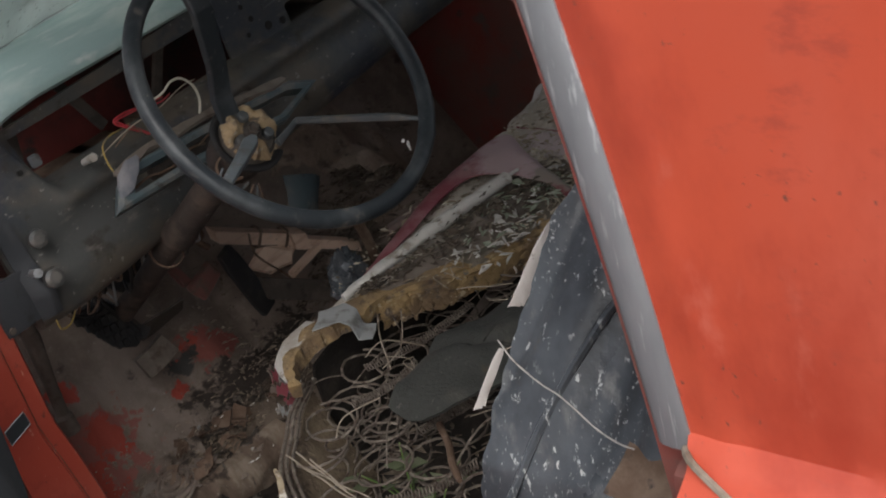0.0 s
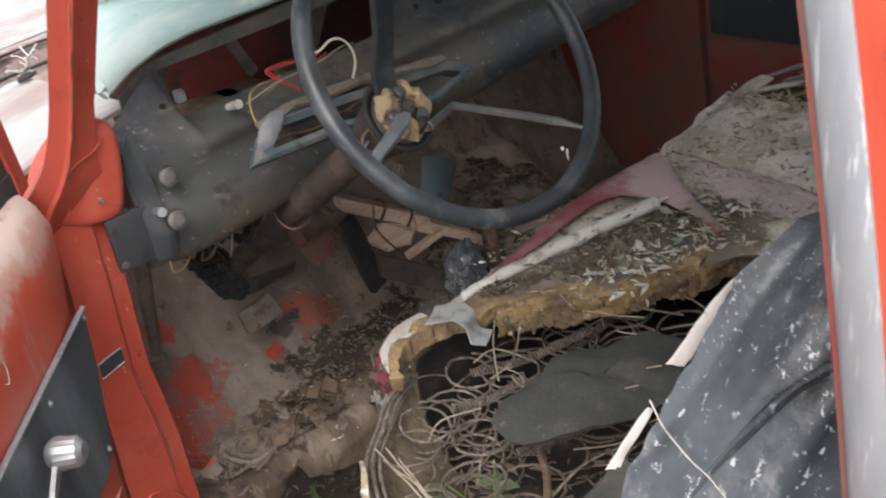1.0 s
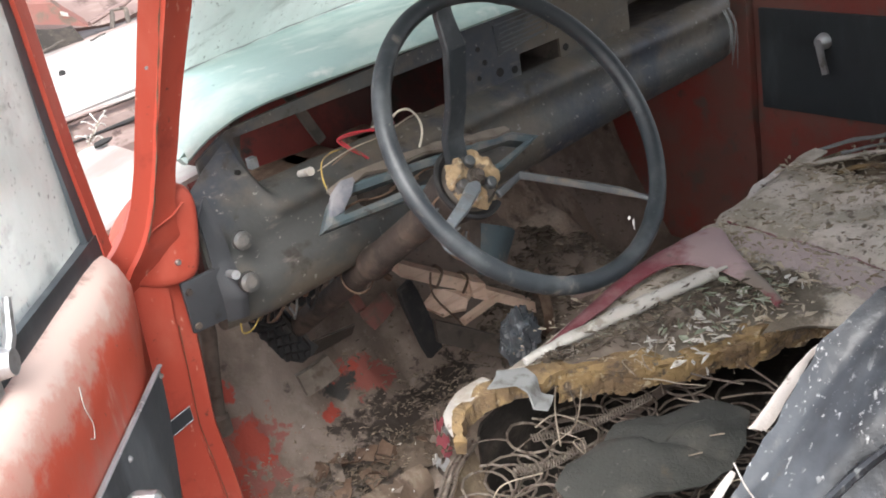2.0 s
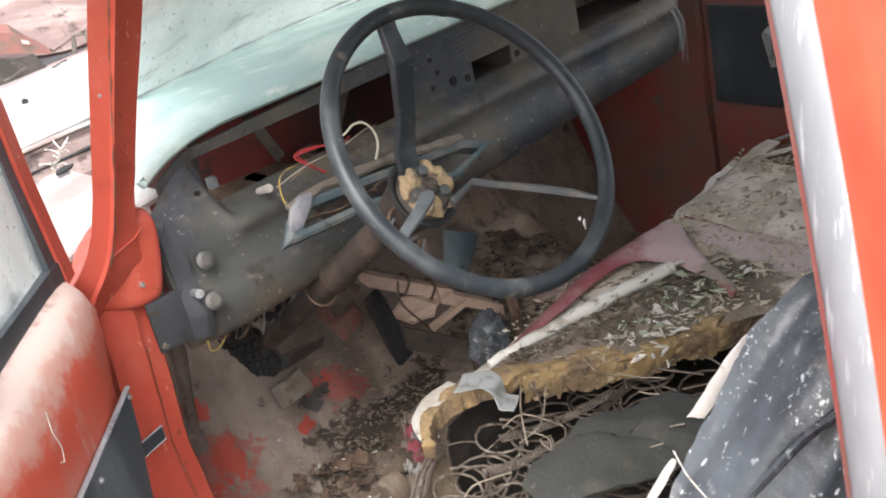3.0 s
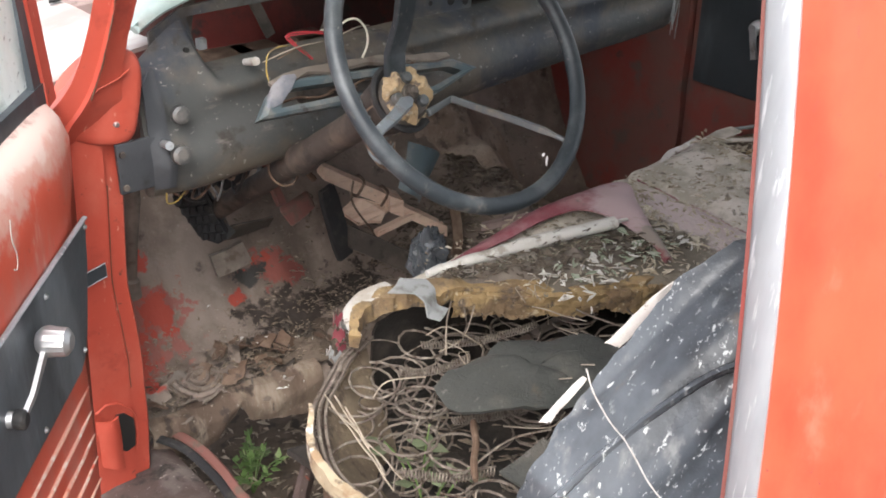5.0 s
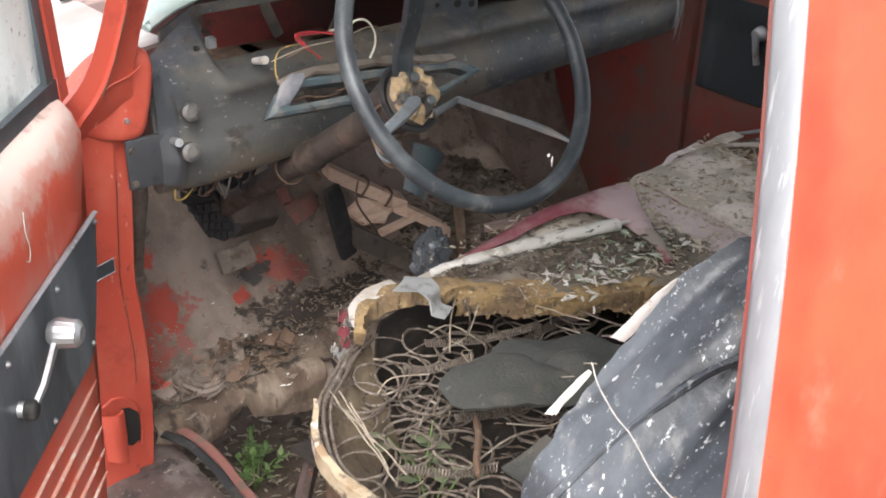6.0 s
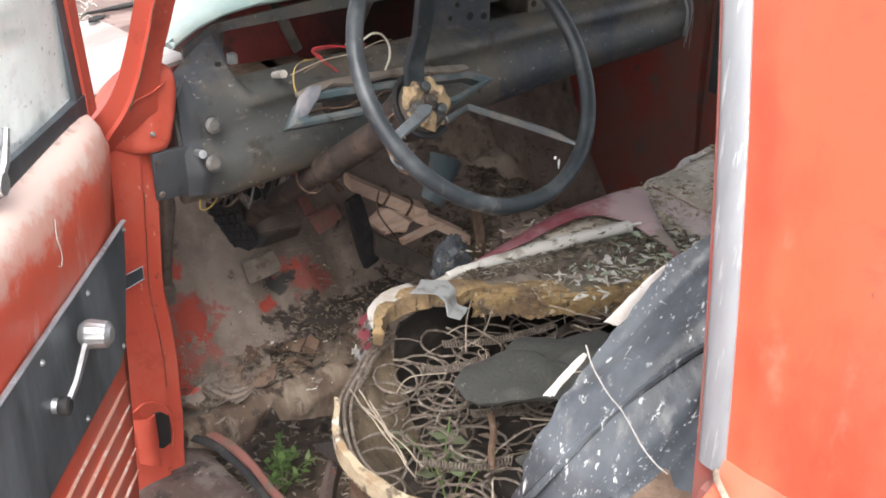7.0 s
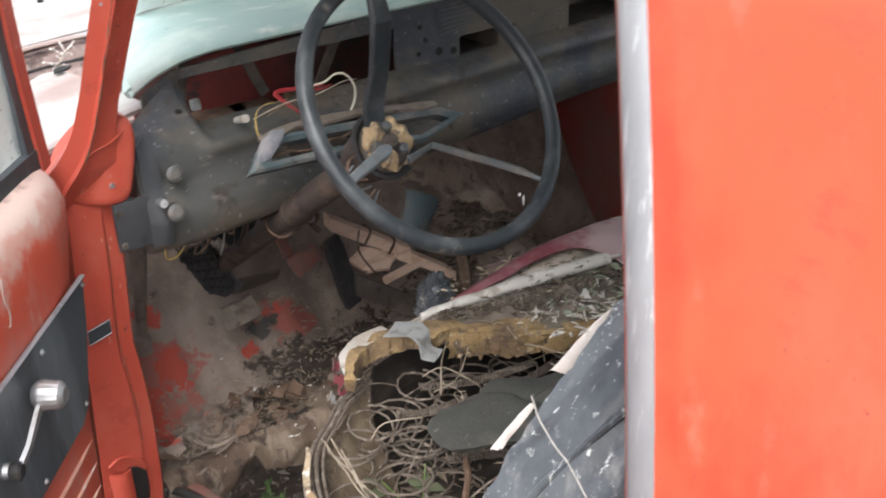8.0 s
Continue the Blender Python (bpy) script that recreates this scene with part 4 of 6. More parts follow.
    for a, b in zip(rings, rings[1:] + rings[:1]):
        for k in range(n):
            bm.faces.new((a[k - 1], a[k], b[k], b[k - 1]))
    bmesh.ops.recalc_face_normals(bm, faces=bm.faces)
bm = bmesh.new()
bar(bm, [wob((0.342 + 0.0312 * k, table(k, [(0, 1.050), (2, 1.058), (10, 1.056)]), table(k, [(0, 0.934), (1.5, 0.944), (6, 0.932), (10, 0.916)])), 0.004, 22) for k in range(11)], [0.016 + 0.006 * math.sin(2.3 * k) for k in range(11)], 0.005, (0, 1, 0.3))
bezel = part("instrument_bezel", bm, dust_brown, dash, "fallen teal instrument bezel")
bm = bmesh.new()
ring_frame(bm, [(0.304, 1.022, 0.905), (0.334, 1.041, 0.930), (0.359, 1.048, 0.940), (0.522, 1.050, 0.926), (0.656, 1.050, 0.912), (0.698, 1.041, 0.893), (0.609, 1.024, 0.876), (0.439, 1.027, 0.895)],
           [(0.344, 1.030, 0.911), (0.354, 1.038, 0.922), (0.371, 1.042, 0.929), (0.522, 1.045, 0.916), (0.645, 1.045, 0.904), (0.668, 1.040, 0.894), (0.605, 1.031, 0.885), (0.442, 1.033, 0.906)], (0, 0.018, -0.012))
part("bezel_rim", bm, teal_plastic, bezel)
bm = bmesh.new()
prism(bm, [(0.318, 1.026, 0.912), (0.334, 1.035, 0.935), (0.356, 1.040, 0.946), (0.378, 1.040, 0.944), (0.366, 1.036, 0.930), (0.344, 1.028, 0.915)], (0.003, 0.010, 0.003))
bmesh.ops.bevel(bm, geom=bm.edges[:], offset=0.002, segments=1, affect="EDGES")
part("bezel_end", bm, bezel_grey, bezel)
bm = bmesh.new()
box(bm, (0.40, 1.066, 0.890), (0.60, 1.085, 0.926), 0.006)
part("bezel_back", bm, grimy, bezel)
for k in range(7):
    bm = bmesh.new()
    x = 0.36 + 0.04 * k
    tube(bm, spline([(x, 1.062, 0.903), (x + 0.02, 1.05, 0.912 + rnd(-0.01, 0.01)), (x + 0.05, 1.064, 0.90)], 6), 0.0018, 5)
    part("wire", bm, rust, bezel)

# loose wires hanging out of the instrument opening
def wire_of(name, pts, r, mat, n=24):
    bm = bmesh.new()
    tube(bm, spline(pts, n), r, 6)
    return part(name, bm, mat, dash)
wire_of("yellow_wire", [(0.350, 1.06, 0.925), (0.351, 1.075, 0.945), (0.357, 1.08, 0.968), (0.375, 1.085, 0.974), (0.40, 1.10, 0.968), (0.44, 1.14, 0.955)], 0.0011, yellow_wire)
wire_of("red_wire", [(0.425, 1.08, 0.952), (0.405, 1.08, 0.968), (0.387, 1.08, 0.989), (0.42, 1.085, 0.988), (0.46, 1.08, 0.978), (0.50, 1.11, 0.97)], 0.0012, red_wire)
wire_of("red_wire", [(0.435, 1.09, 0.945), (0.415, 1.09, 0.965), (0.40, 1.10, 0.98), (0.45, 1.11, 0.975), (0.50, 1.13, 0.965)], 0.0011, red_wire)
wire_of("white_wire", [(0.47, 1.12, 0.972), (0.475, 1.085, 0.985), (0.49, 1.08, 0.994), (0.508, 1.08, 0.990), (0.521, 1.08, 0.972), (0.522, 1.08, 0.952), (0.513, 1.08, 0.934)], 0.0017, white_wire)
wire_of("cable", [(0.36, 1.10, 0.952), (0.40, 1.075, 0.972), (0.45, 1.07, 0.975), (0.50, 1.075, 0.982), (0.54, 1.10, 0.972)], 0.0009, twig_mat)
wire_of("cable", [(0.39, 1.11, 0.948), (0.405, 1.08, 0.968), (0.415, 1.075, 0.960), (0.43, 1.09, 0.945)], 0.0010, rust)
wire_of("red_wire", [(0.395, 1.085, 0.984), (0.408, 1.078, 0.968), (0.425, 1.075, 0.950)], 0.0010, red_wire)
wire_of("yellow_wire", [(0.20, 1.10, 0.80), (0.205, 1.11, 0.78), (0.225, 1.12, 0.775), (0.25, 1.13, 0.79), (0.27, 1.14, 0.80)], 0.0012, yellow_wire)
for k in range(9):
    x = 0.25 + 0.022 * k
    wire_of("cable", [(x, 1.15, 0.83), (x + rnd(-0.02, 0.02), 1.17, 0.76), (x + rnd(0, 0.06), 1.22, 0.72 + rnd(-0.03, 0.03)), (x + rnd(0.02, 0.08), 1.3, 0.74)], 0.0022, rubber if k % 2 else rust, 14)
for k in range(5):
    bm = bmesh.new()
    x = rnd(0.32, 0.9)
    box(bm, (x, 1.19 + rnd(0, 0.1), 0.80), (x + rnd(0.04, 0.1), 1.29 + rnd(0, 0.1), 0.90), 0.006)
    part("heater_box", bm, rust, dash)

# ---- steering wheel ----
C = V((0.4297, 0.7582, 1.0328))
YAW, TILT = 0.0865, 0.6152
NRM = V((math.sin(YAW) * math.cos(TILT), -math.cos(YAW) * math.cos(TILT), math.sin(TILT)))
WU = V((math.cos(YAW), math.sin(YAW), 0))
WV = NRM.cross(WU)
RW = 0.1756
def on_wheel(deg, r=RW, depth=0.0):
    a = radians(deg)
    return C + r * (math.cos(a) * WU + math.sin(a) * WV) - depth * NRM
wheel = part("steering_wheel", bmesh.new(), rim_mat, car, "bare blue-black steering wheel with three spokes")
bm = bmesh.new()
tube(bm, [on_wheel(3 * k) for k in range(120)], [0.0102 + (0.0010 if 60 < (3 * k) % 120 < 66 else 0) for k in range(120)], 14, True)
part("rim", bm, rim_mat, wheel)
def spoke_at(u, v, depth):
    return C + u * WU + v * WV - depth * NRM
SPOKES = ((rim_mat, WU, [on_wheel(91, RW, 0), on_wheel(91, RW * 0.90, 0.010), on_wheel(91, RW * 0.72, 0.022), on_wheel(92, RW * 0.45, 0.070), on_wheel(95, RW * 0.30, 0.105), on_wheel(105, RW * 0.14, 0.122)], [0.024, 0.024, 0.030, 0.028, 0.030, 0.030], 0.010),
          (spoke_pale, (WU - WV).normalized(), [on_wheel(197, RW, 0), on_wheel(197, RW * 0.82, 0.014), on_wheel(198, RW * 0.62, 0.034), on_wheel(200, RW * 0.36, 0.070), on_wheel(203, RW * 0.22, 0.088), on_wheel(210, RW * 0.12, 0.098)], [0.012, 0.012, 0.014, 0.016, 0.018, 0.008], 0.010),
          (spoke_mat, WV, [on_wheel(309.5, RW, 0), spoke_at(0.103, -0.119, 0.013), spoke_at(0.098, -0.108, 0.022), spoke_at(0.092, -0.090, 0.042), spoke_at(0.0706, -0.0213, 0.126), spoke_at(0.018, -0.030, 0.118)], [0.006, 0.006, 0.0095, 0.009, 0.010, 0.010], 0.007))
for mat, side, pts, widths, thick in SPOKES:
    bm = bmesh.new()
    bar(bm, pts, widths, thick, side)
    bmesh.ops.bevel(bm, geom=bm.edges[:], offset=0.0015, segments=1, affect="EDGES")
    part("spoke", bm, mat, wheel)
HUB = C - 0.120 * NRM
BOLTS = [radians(75), radians(185), radians(320)]
bm = bmesh.new()
def hub_foam_at(u, v):
    a = 2 * math.pi * u
    d = V((math.cos(a), math.sin(a), 0))
    edge = 0.0365 + 0.006 * noise.noise(d * 2.6) + 0.003 * noise.noise(d * 8)
    r = lerp(0.010, edge, v)
    q = V((r * d.x, r * d.y, 0))
    h = 0.014 * math.sin(math.pi * min(1, 0.12 + v * 0.9)) ** 0.6 + 0.004 * noise.noise(q * 110) + 0.0015 * noise.noise(q * 260 + V((3, 0, 0)))
    for b in BOLTS:
        near = math.hypot(q.x - 0.021 * math.cos(b), q.y - 0.021 * math.sin(b))
        h -= 0.018 * math.exp(-(near / 0.011) ** 2)
    h -= 0.013 * math.exp(-(((a - 5.0 + math.pi) % (2 * math.pi) - math.pi) / 0.35) ** 2)
    return HUB + q.x * WU + q.y * WV + max(h, -0.004) * NRM
sheet(bm, hub_foam_at, 90, 14, -0.002)
part("hub_pad", bm, hub_foam, wheel, "crumbling yellow foam hub")
bm = bmesh.new()
disc(bm, HUB - 0.022 * NRM, NRM, 0.040, 0.024, 28, 0.033, 0.004)
part("hub_plate", bm, grimy, wheel)
bm = bmesh.new()
tube(bm, [HUB - 0.012 * NRM + 0.041 * (math.cos(a) * WU + math.sin(a) * WV) for a in [radians(70 + 7 * k) for k in range(34)]], 0.0045, 8, flat=1.6)
part("horn_ring", bm, rubber, wheel, "broken black contact ring")
bm = bmesh.new()
disc(bm, HUB + 0.002 * NRM, NRM, 0.013, 0.007, 20, 0.012, 0.002)
disc(bm, HUB + 0.009 * NRM, NRM, 0.0085, 0.006, 6)
disc(bm, HUB + 0.015 * NRM, NRM, 0.0048, 0.005, 12, 0.004)
part("hub_nut", bm, grimy, wheel)
for a in BOLTS:
    bm = bmesh.new()
    disc(bm, HUB + 0.021 * (math.cos(a) * WU + math.sin(a) * WV), NRM, 0.0078, 0.010, 12, 0.007, 0.0015)
    part("hub_bolt", bm, spoke_mat, wheel)
bm = bmesh.new()
ends = [(0.0, 0.034), (0.03, 0.036), (0.05, 0.032), (0.052, 0.0215), (0.235, 0.0215), (0.24, 0.024), (0.262, 0.024), (0.267, 0.018), (0.60, 0.017)]
tube(bm, [HUB - (0.018 + s) * NRM for s, r in ends], [r for s, r in ends], 20)
col = part("steering_column", bm, column_mat, car, "grimy dark brown steering column")
bm = bmesh.new()
tube(bm, [HUB - 0.33 * NRM + 0.0245 * (math.cos(a) * WU + math.sin(a) * WV) for a in [2 * math.pi * k / 24 for k in range(24)]], 0.0018, 6, True)
part("column_clamp", bm, rust, col)
for k in range(5):
    bm = bmesh.new()
    a0 = radians(170 + 16 * k)
    tube(bm, spline([HUB - (0.03 + 0.012 * k) * NRM + r * (math.cos(a0 + t) * WU + math.sin(a0 + t) * WV) for r, t in ((0.030, 0.0), (0.048 + 0.004 * k, 0.2), (0.060 + 0.003 * k, 0.55), (0.044, 0.95))], 14), 0.0020, 6, flat=0.5)
    part("contact_strip", bm, spoke_pale if k % 2 else rust, col, "bent metal contact strip")
bm = bmesh.new()
def shroud(u, v):
    a, b, c, d = V((0.690, 1.20, 0.722)), V((0.762, 1.21, 0.675)), V((0.660, 1.19, 0.646)), V((0.711, 1.20, 0.600))
    p = lerp(lerp(a, b, u), lerp(c, d, u), v)
    return wob(p + V((0, -0.02, 0.006)) * math.sin(math.pi * u), 0.003, 20)
sheet(bm, shroud, 10, 12, 0.003)
part("column_shroud", bm, teal_plastic, col, "broken blue plastic column shroud")

# ---- driver door, hanging open ----
A = radians(40)
DD, DN = V((-math.sin(A), -math.cos(A), 0)), V((math.cos(A), -math.sin(A), 0))
DC = V((0.0805, 1.0528, 0))
def dp(s, z, o=0.0):
    return DC + DD * s + DN * o + V((0, 0, z))
DL = 1.05
door = part("driver_door", bmesh.new(), orange, car, "open orange driver door with a black trim card")
bm = bmesh.new()
def door_edge(z):
    return table(z, [(0.22, 0.11), (0.43, 0.10), (0.58, 0.085), (0.68, 0.075), (0.85, 0.05), (0.93, 0.015), (0.985, 0.03)])
prof = [(0.0, 0.22), (0.0, 0.43), (0.0, 0.58), (0.0, 0.68), (0.0, 0.85), (0.002, 0.90), (0.0, 0.935), (-0.006, 0.962), (-0.018, 0.982), (-0.034, 0.990), (-0.05, 0.984), (-0.055, 0.96), (-0.085, 0.94), (-0.105, 0.85), (-0.11, 0.6), (-0.10, 0.22)]
secs = []
for k in range(34):
    f = k / 33
    sec = []
    for o, z in prof:
        e = door_edge(z)
        inset = max(0, 1 - k / 3) ** 2
        sec.append(wob(dp(lerp(e, DL, f), z, o - 0.012 * inset * (1 if o > -0.03 else 0)), 0.0025, 8))
    secs.append(sec)
loft(bm, secs)
part("door_shell", bm, orange_worn, door)
bm = bmesh.new()
out = [(0.056, 0.845), (0.07, 0.79), (0.10, 0.72), (0.118, 0.692), (0.14, 0.682), (DL - 0.05, 0.682), (DL - 0.05, 0.848)]
prism(bm, [dp(s, z, 0.001) for s, z in out], DN * 0.005)
card = part("trim_card", bm, door_card, door, "black vinyl trim card with silver piping")
bm = bmesh.new()
tube(bm, [dp(0.056, 0.846, 0.006), dp(0.3, 0.8475, 0.006), dp(0.7, 0.848, 0.006), dp(DL - 0.05, 0.848, 0.006)], 0.0035, 8, flat=0.6)
part("piping", bm, alu, card)
for s, z in ((0.062, 0.836), (0.21, 0.826), (0.36, 0.826), (0.122, 0.70), (0.27, 0.692), (0.5, 0.826), (0.45, 0.69)):
    bm = bmesh.new()
    disc(bm, dp(s, z, 0.006), DN, 0.004, 0.003, 10, 0.002)
    part("screw", bm, chrome, card)
# Raised ribs, their highlight put into the pale colour.
for k in range(5):
    z = 0.640 - 0.034 * k
    bm = bmesh.new()
    tube(bm, [wob(dp(0.115 + 0.002 * k + 0.05 * j, z, 0.001), 0.001, 20) for j in range(18)], [0.001] + [0.0028] * 16 + [0.002], 6)
    part("pressed_rib", bm, rib_paint, door)
PIV, KNB = dp(0.351, 0.766, 0.006), dp(0.268, 0.806, 0.02)
bm = bmesh.new()
disc(bm, PIV, DN, 0.009, 0.014, 16, 0.008, 0.003)
bar(bm, [PIV + DN * 0.014, lerp(PIV, KNB, 0.3) + DN * 0.014, KNB + DN * 0.004], [0.012, 0.009, 0.011], 0.005, DD)
crank = part("window_crank", bm, chrome, door, "chrome window crank")
bm = bmesh.new()
tube(bm, [PIV + DN * 0.006, PIV + DN * 0.010, PIV + DN * 0.017, PIV + DN * 0.019], [0.009, 0.0110, 0.0105, 0.007], 16)
part("crank_grip", bm, rubber, crank, "small black crank grip")
bm = bmesh.new()
flute = [KNB + DN * o for o in (-0.006, 0.0, 0.005, 0.025, 0.030)]
loft(bm, [[p + r * (1 + (0.05 if k % 2 and 0 < i < 4 else 0)) * (math.cos(2 * math.pi * k / 32) * DD + math.sin(2 * math.pi * k / 32) * V((0, 0, 1))) for k in range(32)] for i, (p, r) in enumerate(zip(flute, (0.011, 0.0155, 0.0165, 0.0145, 0.009)))])
part("crank_knob", bm, chrome, crank)
bm = bmesh.new()
bar(bm, [dp(0.49, 0.72, 0.02), dp(0.55, 0.72, 0.03), dp(0.62, 0.72, 0.03)], 0.02, 0.008, V((0, 0, 1)))
part("inner_handle", bm, white_back, door)
# window frame, seal, vent glass
bm = bmesh.new()
bar(bm, [dp(0.016, 0.975, -0.040), dp(0.022, 1.10, -0.044), dp(0.022, 1.25, -0.046), dp(0.058, 1.44, -0.040)], 0.028, 0.028, DD)
bar(bm, [dp(0.05, 1.44, -0.03), dp(0.5, 1.46, -0.03), dp(DL, 1.44, -0.03)], 0.028, 0.028, (0, 0, 1))
bar(bm, [dp(DL, 0.975, -0.035), dp(DL, 1.44, -0.03)], 0.03, 0.028, DD)
wf = part("window_frame", bm, pillar_red, door)
bm = bmesh.new()
bar(bm, [dp(0.044, 1.0, -0.037), dp(0.050, 1.12, -0.041), dp(0.050, 1.25, -0.043), dp(0.078, 1.42, -0.040)], 0.022, 0.014, DD)
bar(bm, [dp(0.02, 0.992, -0.038), dp(0.3, 1.0, -0.04), dp(DL, 1.0, -0.04)], 0.026, 0.02, (0, 0, 1))
part("rubber_seal", bm, trimv, wf, "perished dark rubber seal")
bm = bmesh.new()
prism(bm, [dp(0.05, 1.008, -0.038), dp(0.36, 1.010, -0.038), dp(0.36, 1.43, -0.034), dp(0.07, 1.43, -0.034)], DN * -0.004)
vg = part("vent_glass", bm, glass, wf, "dirty vent window glass")
vg.visible_shadow = False
bm = bmesh.new()
tube(bm, [dp(0.325, 1.012, -0.02), dp(0.318, 1.035, -0.012), dp(0.305, 1.065, -0.01)], [0.006, 0.006, 0.004], 8)
disc(bm, dp(0.33, 1.015, -0.03), DN, 0.016, 0.02, 12, 0.012)
bar(bm, [dp(0.345, 0.99, -0.03), dp(0.345, 1.2, -0.03), dp(0.345, 1.43, -0.03)], 0.016, 0.012, DD)
part("vent_catch", bm, chrome, wf)
bm = bmesh.new()
tube(bm, spline([dp(0.262, 0.945, 0.005), dp(0.268, 0.925, 0.006), dp(0.262, 0.905, 0.006), dp(0.270, 0.893, 0.007), dp(0.278, 0.897, 0.007)], 14), 0.0006, 5)
part("dried_drip", bm, white_back, door)

# ---- pedals ----
bm = bmesh.new()
PB = [V((0.293, 1.290, 0.696)), V((0.350, 1.290, 0.691)), V((0.389, 1.294, 0.596)), V((0.372, 1.296, 0.582)), V((0.337, 1.296, 0.606))]
prism(bm, PB, (0.01, 0.014, 0.004))
bmesh.ops.bevel(bm, geom=bm.edges[:], offset=0.004, segments=2, affect="EDGES")
for i in range(4):
    for j in range(5):
        p = lerp(lerp(V((0.304, 1.286, 0.684)), V((0.342, 1.286, 0.681)), i / 3), lerp(V((0.346, 1.290, 0.610)), V((0.379, 1.290, 0.600)), i / 3), j / 4)
        box(bm, p - V((0.0045, 0, 0.0062)), p + V((0.0045, 0.010, 0.0062)), 0.0014)
ped = part("clutch_pedal", bm, rubber, car, "studded black rubber pedal")
bm = bmesh.new()
bar(bm, [(0.362, 1.31, 0.676), (0.388, 1.33, 0.628), (0.405, 1.345, 0.585), (0.428, 1.36, 0.560)], [0.016, 0.020, 0.024, 0.020], 0.006, (1, 0, 0.4))
part("pedal_arm", bm, spoke_mat, ped)
bm = bmesh.new()
sheet(bm, lambda u, v: wob((lerp(0.425, 0.515, u), 1.365 + 0.02 * v, lerp(lerp(0.575, 0.568, u), 0.542, v)), 0.004, 20), 10, 5, 0.004)
part("pedal_bracket", bm, grimy, ped)
bm = bmesh.new()
bar(bm, [lerp(V((0.612, 1.34, 0.605)), V((0.640, 1.325, 0.462)), k / 5) for k in range(6)], [0.034, 0.042, 0.042, 0.043, 0.043, 0.036], 0.012, (1, 0.2, 0))
bmesh.ops.bevel(bm, geom=bm.edges[:], offset=0.002, segments=1, affect="EDGES")
gas = part("accelerator_pedal", bm, rubber, car, "long black rubber accelerator pedal")
bm = bmesh.new()
tube(bm, spline([(0.604, 1.365, 0.614), (0.592, 1.37, 0.634), (0.63, 1.42, 0.63), (0.64, 1.6, 0.70)], 12), 0.006, 7)
part("pedal_arm", bm, rust, gas)
bm = bmesh.new()
prism(bm, [(0.538, 1.375, 0.562), (0.600, 1.378, 0.580), (0.611, 1.372, 0.552), (0.583, 1.370, 0.546), (0.556, 1.368, 0.530)], (0.004, 0.014, 0.006))
bmesh.ops.bevel(bm, geom=bm.edges[:], offset=0.003, segments=1, affect="EDGES")
bar(bm, [(0.55, 1.39, 0.57), (0.552, 1.46, 0.64), (0.56, 1.58, 0.80)], 0.016, 0.012, (1, 0, 0))
part("brake_pedal", bm, dull_red, car, "bare pinkish steel brake pedal")
bm = bmesh.new()
bar(bm, [(0.395, 1.37, 0.505), (0.425, 1.365, 0.51), (0.455, 1.36, 0.52)], 0.04, 0.02, (0, 0.3, 1))
part("floor_bracket", bm, dust_brown, car)
bm = bmesh.new()
tube(bm, [(0.236, 1.31, 0.80), (0.240, 1.315, 0.70), (0.232, 1.32, 0.62), (0.226, 1.325, 0.56), (0.225, 1.325, 0.555), (0.225, 1.325, 0.525)], [0.012, 0.014, 0.010, 0.010, 0.015, 0.015], 12)
part("kick_rod", bm, dust_brown, car)
for cx, cy, r in ((0.470, 1.338, 0.036), (0.312, 1.291, 0.042)):
    bm = bmesh.new()
    for q in (1.0, 0.66, 0.34):
        tube(bm, [wob((cx + r * q * math.cos(a), cy + r * q * math.sin(a), 0.345 + 0.007 * (1 - q)), 0.005, 26) for a in [2 * math.pi * k / 26 for k in range(26)]], 0.005, 6, True)
    disc(bm, (cx, cy, 0.33), (0, 0, 1), r * 0.95, 0.012, 24)
    part("floor_plug", bm, floor_mat, car)

# Dark mass added so the space under the dash reads dark.
bm = bmesh.new()
prism(bm, [(0.335, 1.385, 0.815), (0.52, 1.385, 0.830), (0.515, 1.375, 0.735), (0.475, 1.365, 0.655), (0.425, 1.362, 0.640), (0.385, 1.365, 0.690), (0.345, 1.375, 0.735)], (0, 0.012, 0))
bmesh.ops.bevel(bm, geom=bm.edges[:], offset=0.003, segments=1, affect="EDGES")
box(bm, (0.40, 1.385, 0.66), (0.415, 1.50, 0.80), 0.003)
box(bm, (0.475, 1.385, 0.68), (0.49, 1.50, 0.80), 0.003)
bracket = part("pedal_bracket", bm, rubber, car, "dark pedal bracket added under the dash")
for p in ((0.38, 1.382, 0.775), (0.45, 1.375, 0.70), (0.49, 1.380, 0.79)):
    bm = bmesh.new()
    disc(bm, p, (0, -1, 0), 0.009, 0.012, 6, 0.008, 0.002)
    part("bolt", bm, grimy, bracket)
for k in range(9):
    bm = bmesh.new()
    x, z = 0.30 + 0.024 * k + rnd(-0.01, 0.01), 0.80 + rnd(-0.01, 0.01)
    tube(bm, [wob(p, 0.004, 20) for p in spline([(x, 1.20, z), (x + rnd(-0.02, 0.03), 1.23, z - rnd(0.04, 0.10)), (x + rnd(0, 0.05), 1.29, z - rnd(0.05, 0.12)), (x + rnd(0, 0.06), 1.37, z - 0.02)], 16)], rnd(0.0016, 0.003), 6)
    part("loose_wire", bm, (rubber, grimy, rag)[k % 3], car)

# ---- bench seat, torn open ----
seat = thing("bench_seat", (0.85, 0.6, 0.33), "bench seat torn open to springs and yellow foam", "seat")
def torn_x(y):
    return table(y, [(0.30, 0.92), (0.50, 0.86), (0.64, 0.80), (0.70, 0.73), (0.765, 0.60), (0.855, 0.50), (0.905, 0.44), (0.95, 0.44)])
